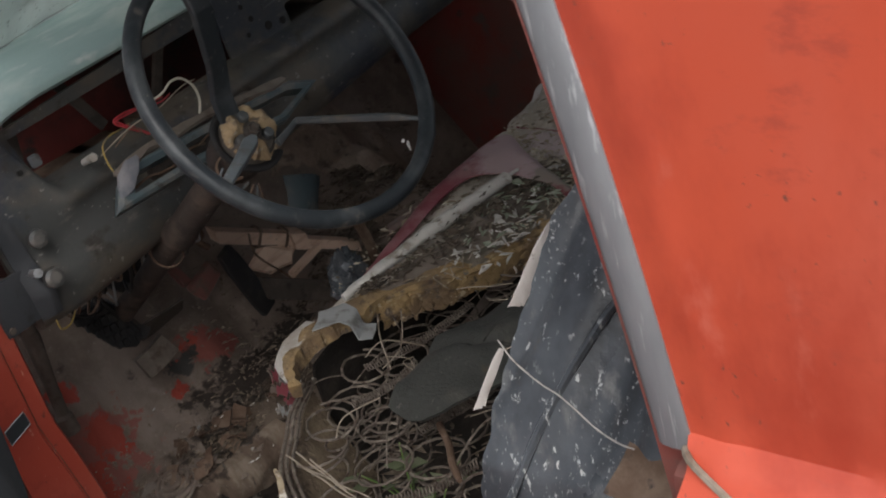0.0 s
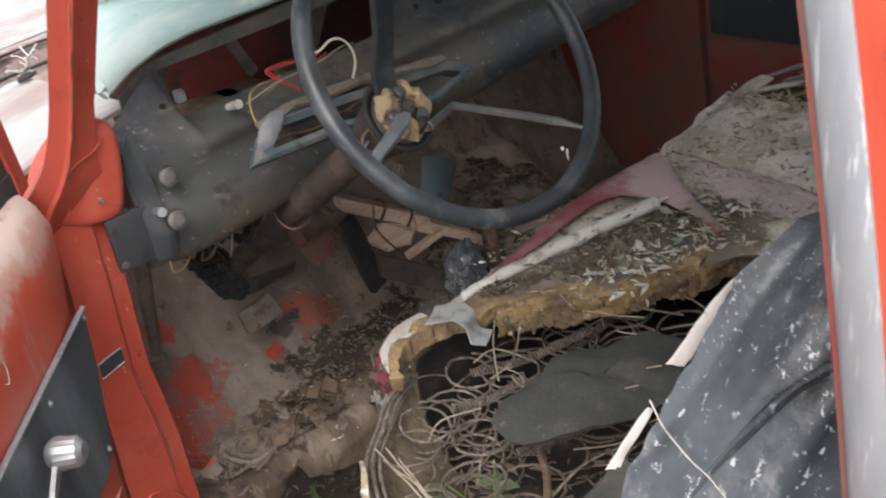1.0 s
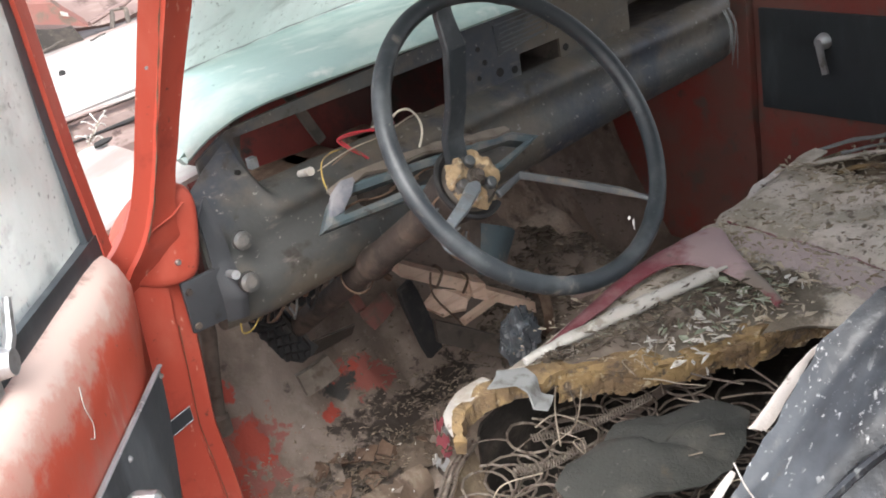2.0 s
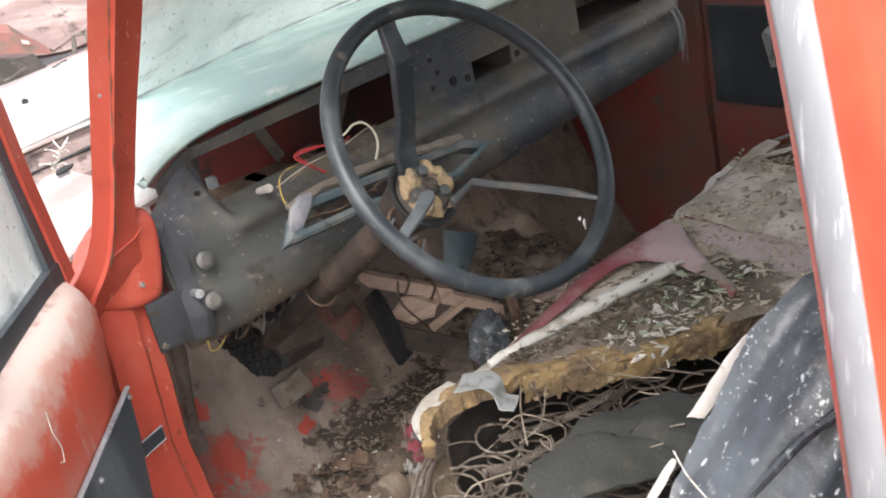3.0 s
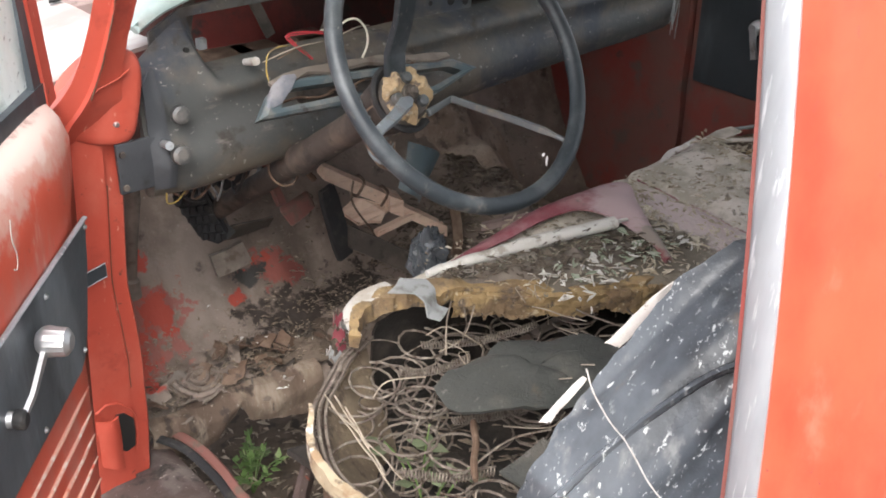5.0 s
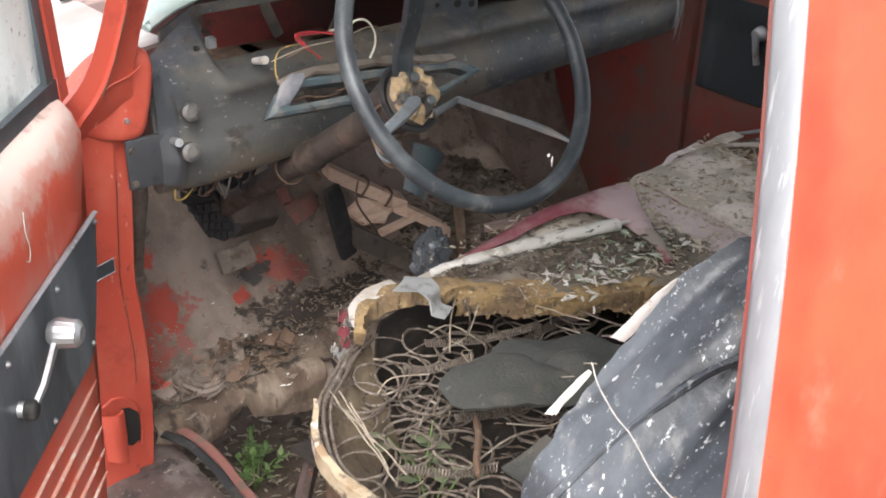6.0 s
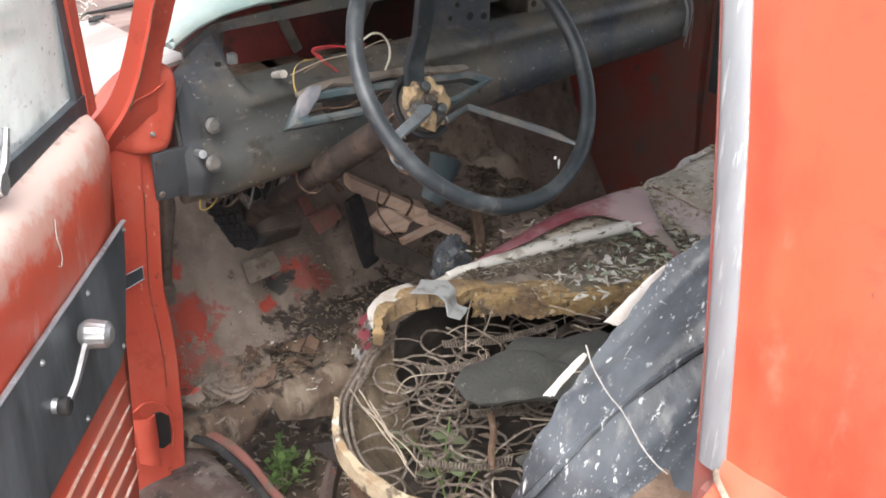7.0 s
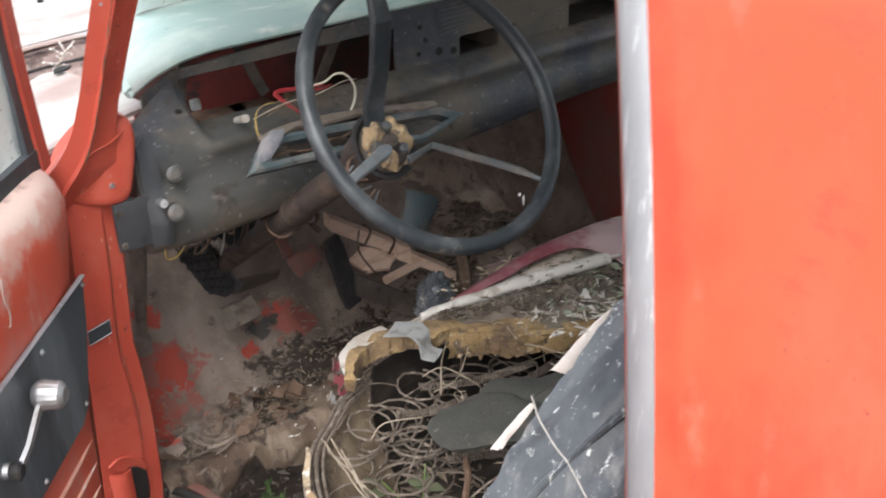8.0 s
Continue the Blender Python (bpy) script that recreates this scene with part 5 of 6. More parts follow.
SEAMS = (((0.998, 0.955), (0.970, 0.645)), ((0.86, 0.92), (0.82, 0.60)))
def cover_end(y):
    return table(y, [(0.30, 1.15), (0.76, 1.178), (0.93, 1.194), (1.0, 1.200)])
def seat_z(x, y):
    z = 0.655 + 0.012 * noise.noise(V((x * 4, y * 4, 0))) + 0.004 * noise.noise(V((x * 22, y * 22, 0))) + 0.012 * max(0, (x - 0.9) / 0.6)
    for (ax, ay), (bx, by) in SEAMS:
        d = abs((x - ax) * (by - ay) - (y - ay) * (bx - ax)) / math.hypot(bx - ax, by - ay)
        z += 0.004 - 0.010 * math.exp(-(d / 0.012) ** 2)
    return z
bm = bmesh.new()
def cushion(u, v):
    y = lerp(table(u, [(0, 0.925), (0.4, 0.957), (0.7, 0.982), (0.9, 1.000), (1, 1.000)]), 0.30, v)
    x = lerp(torn_x(y) + 0.012 * noise.noise(V((y * 40, 0, 0))), cover_end(y) + 0.006 * noise.noise(V((y * 30, 0, 7))) + 0.003 * noise.noise(V((y * 90, 0, 7))), u)
    z = seat_z(x, y) - 0.016 * max(0, 1 - v / 0.08) ** 2
    z += 0.006 * max(0, (u - 0.95) / 0.05) - 0.012 * max(0, 1 - u / 0.05)
    return (x, y, z)
sheet(bm, cushion, 130, 60, -0.010)
part("cushion_cover", bm, dusty, seat, "grimy brown cushion cover strewn with litter")
for (ax, ay), (bx, by) in SEAMS[:1]:
    bm = bmesh.new()
    tube(bm, [wob((lerp(ax, bx, k / 24), lerp(ay, by, k / 24), seat_z(lerp(ax, bx, k / 24), lerp(ay, by, k / 24)) + 0.001), 0.002, 30) for k in range(25)], [0.0016 + 0.0009 * math.sin(2.1 * k) for k in range(25)], 6)
    part("seam_welt", bm, burgundy, seat)
# Valance closes the seat front, coloured as dark as the shade there.
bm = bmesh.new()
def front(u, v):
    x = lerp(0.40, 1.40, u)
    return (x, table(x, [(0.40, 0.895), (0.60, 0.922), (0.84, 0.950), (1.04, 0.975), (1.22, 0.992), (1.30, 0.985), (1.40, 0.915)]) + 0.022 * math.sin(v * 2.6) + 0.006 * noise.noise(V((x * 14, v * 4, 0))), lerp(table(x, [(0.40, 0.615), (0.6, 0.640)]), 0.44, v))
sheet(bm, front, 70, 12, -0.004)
part("front_valance", bm, shaded_dirt, seat, "seat valance darkened for the shade under the cushion")
def ribbon(bm, pts, widths, thick, n, across=8, up=(0, 0, 1), amp=0.003):
    cs = spline(pts, n)
    ws = [table(i / n * (len(widths) - 1), list(enumerate(widths))) for i in range(n + 1)]
    fr = []
    for i, c in enumerate(cs):
        t = (cs[min(i + 1, n)] - cs[max(i - 1, 0)]).normalized()
        s = t.cross(V(up)).normalized()
        fr.append(s)
    def f(u, v):
        i = round(u * n)
        return wob(wob(cs[i] + fr[i] * ws[i] * (v - 0.5), amp, 25), amp * 0.16, 80)
    sheet(bm, f, n, across, thick)
bm = bmesh.new()
inner = spline([(0.50, 0.884, 0.668), (0.627, 0.890, 0.674), (0.72, 0.902, 0.677), (0.785, 0.893, 0.681), (0.803, 0.845, 0.684), (0.803, 0.793, 0.684), (0.790, 0.74, 0.680), (0.772, 0.695, 0.676)], 70)
outer = spline([(0.51, 0.893, 0.662), (0.655, 0.925, 0.670), (0.78, 0.944, 0.674), (0.87, 0.938, 0.677), (0.928, 0.924, 0.676), (0.885, 0.855, 0.677), (0.842, 0.79, 0.676), (0.790, 0.700, 0.674)], 70)
sheet(bm, lambda u, v: wob(lerp(inner[round(u * 70)], outer[round(u * 70)], v) + V((0, 0, 0.006 * math.sin(math.pi * v))), 0.003, 22), 70, 10, -0.003)
part("torn_piping", bm, burgundy, seat, "peeled burgundy vinyl piping")
bm = bmesh.new()
def rollpt(t):
    return V((lerp(0.478, 0.812, t), lerp(0.884, 0.811, t) + 0.006 * math.sin(math.pi * t), lerp(0.677, 0.690, t)))
tube(bm, [wob(rollpt(k / 60), 0.0016, 60) for k in range(61)], [table(k / 60, [(0, 0.006), (0.12, 0.0085), (0.44, 0.0105), (0.45, 0.0126), (0.62, 0.0122), (0.63, 0.0106), (0.94, 0.0112), (0.95, 0.0035), (1, 0.003)]) for k in range(61)], 14, flat=0.85)
part("rolled_strip", bm, peel, seat, "curled grey-white vinyl backing")
bm = bmesh.new()
ribbon(bm, [(0.326, 0.850, 0.632), (0.355, 0.880, 0.640), (0.41, 0.893, 0.643), (0.475, 0.868, 0.640), (0.520, 0.848, 0.638), (0.61, 0.780, 0.634), (0.73, 0.712, 0.634), (0.82, 0.692, 0.640)], [0.012, 0.016, 0.026, 0.030, 0.020, 0.018, 0.018, 0.012], 0.024, 220, 14, amp=0.0085)
part("foam_edge", bm, foam, seat, "ragged yellow foam edge")
bm = bmesh.new()
wall_line = spline([(0.508, 0.856, 0), (0.60, 0.778, 0), (0.715, 0.708, 0), (0.80, 0.680, 0), (0.87, 0.63, 0)], 150)
def foam_wall(u, v):
    p = wall_line[round(u * 150)]
    low = 0.612 + 0.013 * noise.noise(V((u * 13, 0, 2))) + 0.008 * noise.noise(V((u * 48, 0, 5))) + 0.010 * u
    out = 0.004 * noise.noise(V((u * 40, v * 3, 1))) + 0.003 * noise.noise(V((u * 110, v * 8, 3))) - 0.010 * v
    return (p.x - 0.006 - 0.6 * out, p.y - 0.004 - 0.8 * out, lerp(0.655, low, v))
sheet(bm, foam_wall, 150, 12, 0.008)
part("foam_underside", bm, foam, seat, "torn yellow-brown foam under the cushion edge")
for k in range(10):
    bm = bmesh.new()
    t = rnd(0.05, 0.95)
    p = V((lerp(0.50, 0.80, t), lerp(0.80, 0.715, t) + rnd(-0.03, 0.03), 0.668 + rnd(0, 0.01)))
    a, n = rnd(0, 6.3), rnd(0.02, 0.05)
    tube(bm, spline([p, p + V((math.cos(a) * n * 0.5, math.sin(a) * n * 0.5, rnd(0.004, 0.014))), p + V((math.cos(a + 0.6) * n, math.sin(a + 0.6) * n, rnd(-0.01, 0.006)))], 8), 0.0007, 5)
    part("white_fibre", bm, twig_mat, seat, "pale fibre on the torn edge")
bm = bmesh.new()
tube(bm, [wob(p, 0.003, 90) for p in spline([(0.674, 0.760, 0.674), (0.668, 0.745, 0.672), (0.662, 0.735, 0.656), (0.656, 0.730, 0.636), (0.652, 0.724, 0.622)], 20)], [0.0015 + 0.0007 * math.sin(2.2 * k) for k in range(21)], 7, flat=0.6)
part("hanging_shred", bm, peel, seat, "twisted white shred hanging from the cushion")
bm = bmesh.new()
ribbon(bm, [(0.335, 0.862, 0.648), (0.352, 0.886, 0.656), (0.385, 0.903, 0.660), (0.43, 0.908, 0.662)], [0.012, 0.026, 0.030, 0.018], 0.004, 24, 6, amp=0.002)
part("white_scrap", bm, white_back, seat)
bm = bmesh.new()
def tape(u, v):
    a = lerp(0, 1, v)
    p = table(a, [(0, V((0.43, 0.895, 0.668))), (0.35, V((0.452, 0.865, 0.672))), (0.6, V((0.453, 0.845, 0.668))), (0.85, V((0.444, 0.828, 0.652))), (1, V((0.456, 0.816, 0.648)))])
    return wob(p + V((0.034, 0.02, 0.0)) * (u - 0.5), 0.003, 30)
sheet(bm, tape, 6, 18, 0.002)
part("tape_scrap", bm, rag, seat, "limp grey cloth scrap")
bm = bmesh.new()
edge_pts = [(0.375, 0.915, 0.590), (0.30, 0.872, 0.590), (0.232, 0.815, 0.585), (0.190, 0.743, 0.575), (0.182, 0.666, 0.565), (0.20, 0.60, 0.560), (0.26, 0.50, 0.555), (0.34, 0.40, 0.55)]
ribbon(bm, edge_pts[2:], [0.006, 0.011, 0.014, 0.014, 0.013, 0.012], 0.022, 140, 8, amp=0.0035)
part("foam_border", bm, pale_foam, seat, "pale yellow foam border")
bm = bmesh.new()
rim_line = spline(edge_pts[:6], 60)
def lining(u, v):
    p = rim_line[round(u * 60)]
    q = lerp(p, V((0.36, 0.74, 0.47)), 0.62)
    return wob(lerp(p + V((0.012, -0.008, -0.012)), V((q.x, q.y, 0.468)), v ** 0.8), 0.010, 16)
sheet(bm, lining, 60, 14, 0.003)
part("inner_lining", bm, burlap_brown, seat, "brown burlap lining inside the seat edge")
for off, r in ((0.008, 0.0030), (0.016, 0.0030), (0.025, 0.0024)):
    bm = bmesh.new()
    tube(bm, [wob(V(p) + V((off * 0.8, -off * 0.5, 0.004)), 0.004, 14) for p in spline(edge_pts, 60)], r, 6)
    part("border_wire", bm, wire, seat)
# Base kept near-black for the shade under the springs.
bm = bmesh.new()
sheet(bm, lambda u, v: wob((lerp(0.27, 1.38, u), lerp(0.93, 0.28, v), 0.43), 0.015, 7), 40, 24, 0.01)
part("seat_base", bm, shaded_dirt, seat)
bm = bmesh.new()
tube(bm, spline([(0.30, 0.93, 0.40), (0.215, 0.83, 0.40), (0.16, 0.70, 0.40), (0.17, 0.55, 0.40), (0.25, 0.40, 0.40)], 24), 0.012, 8, flat=1.8)
part("seat_frame", bm, dark_steel, seat, "grey-blue steel seat frame")
for x, y in ((0.32, 0.88), (0.30, 0.40), (1.32, 0.88), (1.32, 0.40)):
    bm = bmesh.new()
    box(bm, (x - 0.02, y - 0.02, 0.05 if (x < 0.5) else 0.33), (x + 0.02, y + 0.02, 0.43), 0.003)
    part("seat_riser", bm, rust, seat)
# coil springs
def coil_mesh(turns, r0, h):
    bm = bmesh.new()
    pts = []
    n = int(turns * 14)
    for k in range(n + 1):
        t = k / n
        a = 2 * math.pi * turns * t
        w = r0 * (0.50 + 0.50 * abs(2 * t - 1) ** 1.5)
        pts.append(V((w * math.cos(a), w * math.sin(a), h * t)))
    pts += [V((r0 * math.cos(a), r0 * math.sin(a), h)) for a in [2 * math.pi * (turns + k / 14) for k in range(1, 13)]]
    tube(bm, pts, 0.0019, 6)
    return finish(bm, wire, "spring", V((0, 0, 0)))
coils = [coil_mesh(3.5, 0.038, 0.125), coil_mesh(3, 0.035, 0.135), coil_mesh(3, 0.041, 0.115)]
spots = [(0.405, 0.845), (0.465, 0.878), (0.535, 0.848), (0.60, 0.838), (0.68, 0.80), (0.250, 0.730), (0.300, 0.805), (0.365, 0.855), (0.235, 0.655), (0.305, 0.70), (0.365, 0.752), (0.43, 0.80), (0.49, 0.845), (0.285, 0.62), (0.35, 0.655), (0.42, 0.70), (0.50, 0.75), (0.57, 0.79),
         (0.24, 0.56), (0.32, 0.56), (0.40, 0.61), (0.48, 0.66), (0.57, 0.70), (0.66, 0.74), (0.38, 0.53), (0.62, 0.64), (0.70, 0.66), (0.66, 0.60), (0.76, 0.62), (0.72, 0.72), (0.47, 0.56), (0.55, 0.60)]
for i, (x, y) in enumerate(spots):
    if i in (8, 13, 15, 20, 24, 27):
        continue
    ob = new("spring", coils[i % 3])
    ob.parent = seat
    o = ORIGIN[seat.name]
    ob.matrix_basis = pose(x - o.x + rnd(-0.008, 0.008), y - o.y + rnd(-0.008, 0.008), 0.445 - o.z, rnd(-9, 9), rnd(-9, 9), rnd(0, 360))
def helical(a, b, r=0.0055, pitch=0.0042):
    a, b = V(a), V(b)
    t = (b - a).normalized()
    s = t.cross(V((0, 0, 1))).normalized()
    u = s.cross(t)
    L = (b - a).length
    bm = bmesh.new()
    n = int(L / pitch * 8)
    tube(bm, [a + t * L * k / n + r * (math.cos(k * math.pi / 4) * s + math.sin(k * math.pi / 4) * u) - V((0, 0, 0.01 * math.sin(math.pi * k / n))) for k in range(n + 1)], 0.0012, 4)
    return bm
for a, b in (((0.385, 0.825, 0.580), (0.49, 0.80, 0.575)), ((0.375, 0.70, 0.575), (0.53, 0.66, 0.575)), ((0.265, 0.665, 0.570), (0.36, 0.60, 0.565)), ((0.45, 0.86, 0.58), (0.62, 0.80, 0.58))):
    part("helical_wire", helical(a, b), wire, seat)
def stray(n, xr, yr, zr, length, r, mat, name, label=""):
    for k in range(n):
        p = V((rnd(*xr), rnd(*yr), rnd(*zr)))
        a = rnd(0, 2 * math.pi)
        L = rnd(*length)
        q = p + V((math.cos(a) * L, math.sin(a) * L, rnd(-0.03, 0.03)))
        bm = bmesh.new()
        tube(bm, spline([p, lerp(p, q, 0.5) + V((rnd(-0.02, 0.02), rnd(-0.02, 0.02), rnd(-0.01, 0.025))), q], 8), r, 5)
        part(name, bm, mat, seat, label)
stray(7, (0.26, 0.6), (0.56, 0.85), (0.55, 0.60), (0.06, 0.18), 0.0016, wire, "stray_wire")
stray(5, (0.26, 0.55), (0.56, 0.82), (0.56, 0.60), (0.04, 0.10), 0.0011, twig_mat, "twig", "pale dry twig")
stray(16, (0.38, 0.70), (0.70, 0.88), (0.56, 0.635), (0.05, 0.18), 0.0010, wire, "stray_wire")
stray(9, (0.60, 0.76), (0.60, 0.70), (0.58, 0.63), (0.06, 0.14), 0.0016, wire, "stray_wire")
stray(8, (0.40, 0.68), (0.72, 0.86), (0.58, 0.635), (0.04, 0.10), 0.0008, twig_mat, "twig", "pale dry twig")
stray(2, (0.42, 0.62), (0.76, 0.86), (0.60, 0.63), (0.05, 0.12), 0.0012, twig_mat, "twig", "pale dry twig")
for a, b in (((0.255, 0.812, 0.606), (0.214, 0.612, 0.604)), ((0.262, 0.800, 0.608), (0.222, 0.640, 0.604)), ((0.250, 0.790, 0.604), (0.232, 0.620, 0.606)), ((0.258, 0.770, 0.609), (0.236, 0.690, 0.606))):
    bm = bmesh.new()
    tube(bm, [wob(lerp(V(a), V(b), k / 10), 0.003, 20) for k in range(11)], 0.0011, 5)
    part("straw", bm, twig_mat, seat, "pale dry straw")
bm = bmesh.new()
tube(bm, [wob(lerp(V((0.376, 0.658, 0.598)), V((0.302, 0.570, 0.602)), k / 10), 0.003, 30) for k in range(11)], [0.0045] * 10 + [0.003], 8)
part("cross_rod", bm, rust, seat, "rusty rod across the springs")
# grey felt pad over the springs
bm = bmesh.new()
FC = V((0.463, 0.648, 0.655))
def felt(u, v):
    a = 2 * math.pi * u
    k = 1 + 0.10 * math.sin(2 * a + 0.6) + 0.05 * math.sin(5 * a) + 0.05 * noise.noise(V((3 * math.cos(a), 3 * math.sin(a), 5))) + 0.03 * noise.noise(V((9 * math.cos(a), 9 * math.sin(a), 5)))
    p = FC + v * k * (0.118 * math.cos(a) * V((0.95, -0.31, 0)) + 0.074 * math.sin(a) * V((0.31, 0.95, 0)))
    return (p.x, p.y, p.z + 0.016 * noise.noise(V((p.x * 14, p.y * 14, 2))) + 0.005 * noise.noise(V((p.x * 40, p.y * 40, 2))) - 0.02 * v ** 3 - 0.010 * math.exp(-((p.x - 0.47 + 0.4 * (p.y - 0.65)) / 0.012) ** 2))
sheet(bm, felt, 48, 10, 0.006)
bmesh.ops.remove_doubles(bm, verts=bm.verts, dist=0.0004)
part("felt_pad", bm, burlap, seat, "dark grey felt pad")
for a, b, r in (((0.561, 0.755, 0.654), (0.584, 0.672, 0.660), 0.0009), ((0.50, 0.60, 0.664), (0.514, 0.590, 0.664), 0.0009), ((0.46, 0.600, 0.660), (0.474, 0.590, 0.660), 0.0009), ((0.53, 0.672, 0.672), (0.544, 0.652, 0.668), 0.0008)):
    bm = bmesh.new()
    tube(bm, [wob(lerp(V(a), V(b), k / 8), 0.003, 25) for k in range(9)], r, 6)
    part("twig", bm, twig_mat, seat, "pale dry twig")
bm = bmesh.new()
sheet(bm, lambda u, v: wob((lerp(0.33, 0.40, u), lerp(0.56, 0.47, v), 0.60 + 0.02 * u), 0.008, 14), 8, 8, 0.005)
part("felt_scrap", bm, burlap, seat)

# backrest with a slumped black vinyl cover
bm = bmesh.new()
box(bm, (0.22, 0.06, 0.42), (1.38, 0.22, 1.00), 0.04)
back = part("backrest", bm, blackv, seat, "torn black vinyl backrest streaked white")
bm = bmesh.new()
def cover(u, v):
    # u: rear to front, v: crown down the outer side
    y = lerp(0.02, table(v, [(0, 0.228), (0.25, 0.258), (0.5, 0.278), (0.75, 0.286), (1, 0.295)]), u)
    x = table(v, [(0, 0.30), (0.10, 0.252), (0.25, 0.215), (0.5, 0.155), (0.75, 0.105), (1, 0.07)])
    z = table(v, [(0, 1.06), (0.10, 1.064), (0.25, 1.035), (0.5, 0.955), (0.75, 0.89), (1, 0.80)])
    p = V((x, y, z))
    fold = 0.014 * noise.noise(V((y * 9, z * 7, 1))) + 0.007 * noise.noise(V((y * 26 + z * 10, z * 9, 4))) + 0.0025 * noise.noise(V((y * 70 + z * 25, z * 22, 9)))
    ragged = 0.006 * noise.noise(V((z * 60, 0, 0))) * (u > 0.98)
    return (p.x - fold, p.y + ragged, p.z + fold * 0.6)
sheet(bm, cover, 70, 80, -0.004)
part("vinyl_cover", bm, blackv, back)
bm = bmesh.new()
tube(bm, [wob(p, 0.002, 20) for p in spline([(0.215, 0.14, 1.040), (0.185, 0.187, 1.005), (0.150, 0.222, 0.957), (0.108, 0.250, 0.902), (0.075, 0.268, 0.855)], 30)], 0.0035, 7)
part("welt", bm, blackv, back)
for pts, ws in ((((0.222, 0.262, 1.032), (0.205, 0.270, 1.014), (0.188, 0.277, 0.992), (0.176, 0.282, 0.980)), (0.003, 0.008, 0.012, 0.0135)),
                (((0.151, 0.283, 0.963), (0.145, 0.285, 0.956), (0.132, 0.288, 0.943), (0.118, 0.292, 0.927)), (0.004, 0.007, 0.0085, 0.009))):
    bm = bmesh.new()
    cs = spline(pts, 30)
    side = V((0.55, -0.25, -0.55)).normalized()
    lift = V((-0.45, -0.1, 0.8)).normalized()
    sheet(bm, lambda u, v: wob(cs[round(u * 30)] + (side * (v - 0.5) + lift * 0.22 * math.sin(2.4 * v + 0.4)) * table(u * (len(ws) - 1), list(enumerate(ws))) + V((0, 0, 0.004 * v * (u > 0.9))), 0.0016, 70), 30, 10, 0.0012)
    part("curled_edge", bm, flap_mat, back, "curled pale vinyl edge")
bm = bmesh.new()
tube(bm, [wob(p, 0.0018, 40) + V((-0.006, 0.001, 0.005)) for p in spline([(0.150, 0.276, 0.972), (0.146, 0.262, 0.962), (0.141, 0.238, 0.945), (0.133, 0.212, 0.944), (0.122, 0.178, 0.934), (0.120, 0.155, 0.93)], 30)], [0.0005 + 0.0003 * math.sin(k * 1.3) ** 2 for k in range(31)], 5)
part("cord", bm, white_back, back, "frayed white cord")
bm = bmesh.new()
sheet(bm, lambda u, v: wob((lerp(0.09, 0.13, u), lerp(0.10, 0.17, v), 0.915 + 0.02 * u), 0.012, 20), 8, 8, 0.003)
part("torn_lining", bm, rust, back)

# ---- litter and rubbish in the footwell ----
def plank(name, a, b, w, h, mat, label):
    bm = bmesh.new()
    a, b = V(a), V(b)
    t = (b - a).normalized()
    s = t.cross(V((0, 0, 1))).normalized()
    secs = []
    for k in range(7):
        p = lerp(a, b, k / 6)
        secs.append([wob(p + s * w * i + V((0, 0, h * j)), 0.002, 20) for i, j in ((-0.5, 0), (0.5, 0), (0.5, 1), (-0.5, 1))])
    loft(bm, secs)
    c = (a + b) / 2
    return lone(name, bm, mat, c, label, "wood scrap", smooth=False)
BA, BB = V((0.664, 1.435, 0.578)), V((0.806, 1.405, 0.484))
plank("wooden_batten", BA, BB, 0.036, 0.028, wood, "tan wooden batten bound with wire in the footwell")
plank("wooden_block", (0.790, 1.400, 0.490), (0.818, 1.392, 0.474), 0.044, 0.036, wood, "square tan wood block at the batten's end")
plank("wooden_batten", (0.812, 1.400, 0.478), (0.912, 1.368, 0.408), 0.032, 0.022, wood, "thin tan batten lying on the footwell rubbish")
bm = bmesh.new()
prism(bm, [wob(p, 0.006, 30) for p in ((0.682, 1.400, 0.512), (0.700, 1.402, 0.516), (0.716, 1.402, 0.530), (0.734, 1.400, 0.524), (0.762, 1.394, 0.512), (0.788, 1.388, 0.492), (0.768, 1.376, 0.496), (0.752, 1.370, 0.484), (0.730, 1.372, 0.492), (0.706, 1.376, 0.494))], (0.002, 0.004, -0.007))
lone("wooden_board", bm, wood, (0.73, 1.385, 0.47), "split tan board lying under the batten", "wood scrap", smooth=False)
plank("stick", (0.745, 1.375, 0.452), (0.84, 1.378, 0.462), 0.013, 0.012, wood, "short round stick on the car floor")
plank("steel_angle", (0.636, 1.305, 0.492), (0.792, 1.285, 0.380), 0.010, 0.046, grimy, "rusty steel angle across the footwell")
plank("steel_angle", (0.86, 1.20, 0.50), (1.0, 1.06, 0.56), 0.014, 0.012, pink_paint, "thin reddish steel strip beside the seat front")
bm = bmesh.new()
def carpet(u, v):
    x = lerp(lerp(0.895, 1.20, u), lerp(1.01, 1.22, u), v) + 0.010 * noise.noise(V((v * 14, u, 3))) * (u < 0.05)
    y = lerp(1.52, 1.335, v) + 0.03 * math.sin(3.2 * u + 2.2 * v)
    z = floor_z(y, x) + floor_bump(x, y) + 0.03 + 0.05 * math.sin(math.pi * v) * (1 - u) + 0.02 * noise.noise(V((x * 11, y * 11, 6))) + 0.006 * noise.noise(V((x * 45, y * 45, 6)))
    return (x, y, z)
sheet(bm, carpet, 40, 36, 0.005)
lone("torn_carpet", bm, carpet_mat, (1.05, 1.42, 0.42), "torn brown carpet crumpled over the floor tunnel", "carpet")
bm = bmesh.new()
for k in (0.50, 0.84):
    c = lerp(BA, BB, k) + V((0, 0, 0.014))
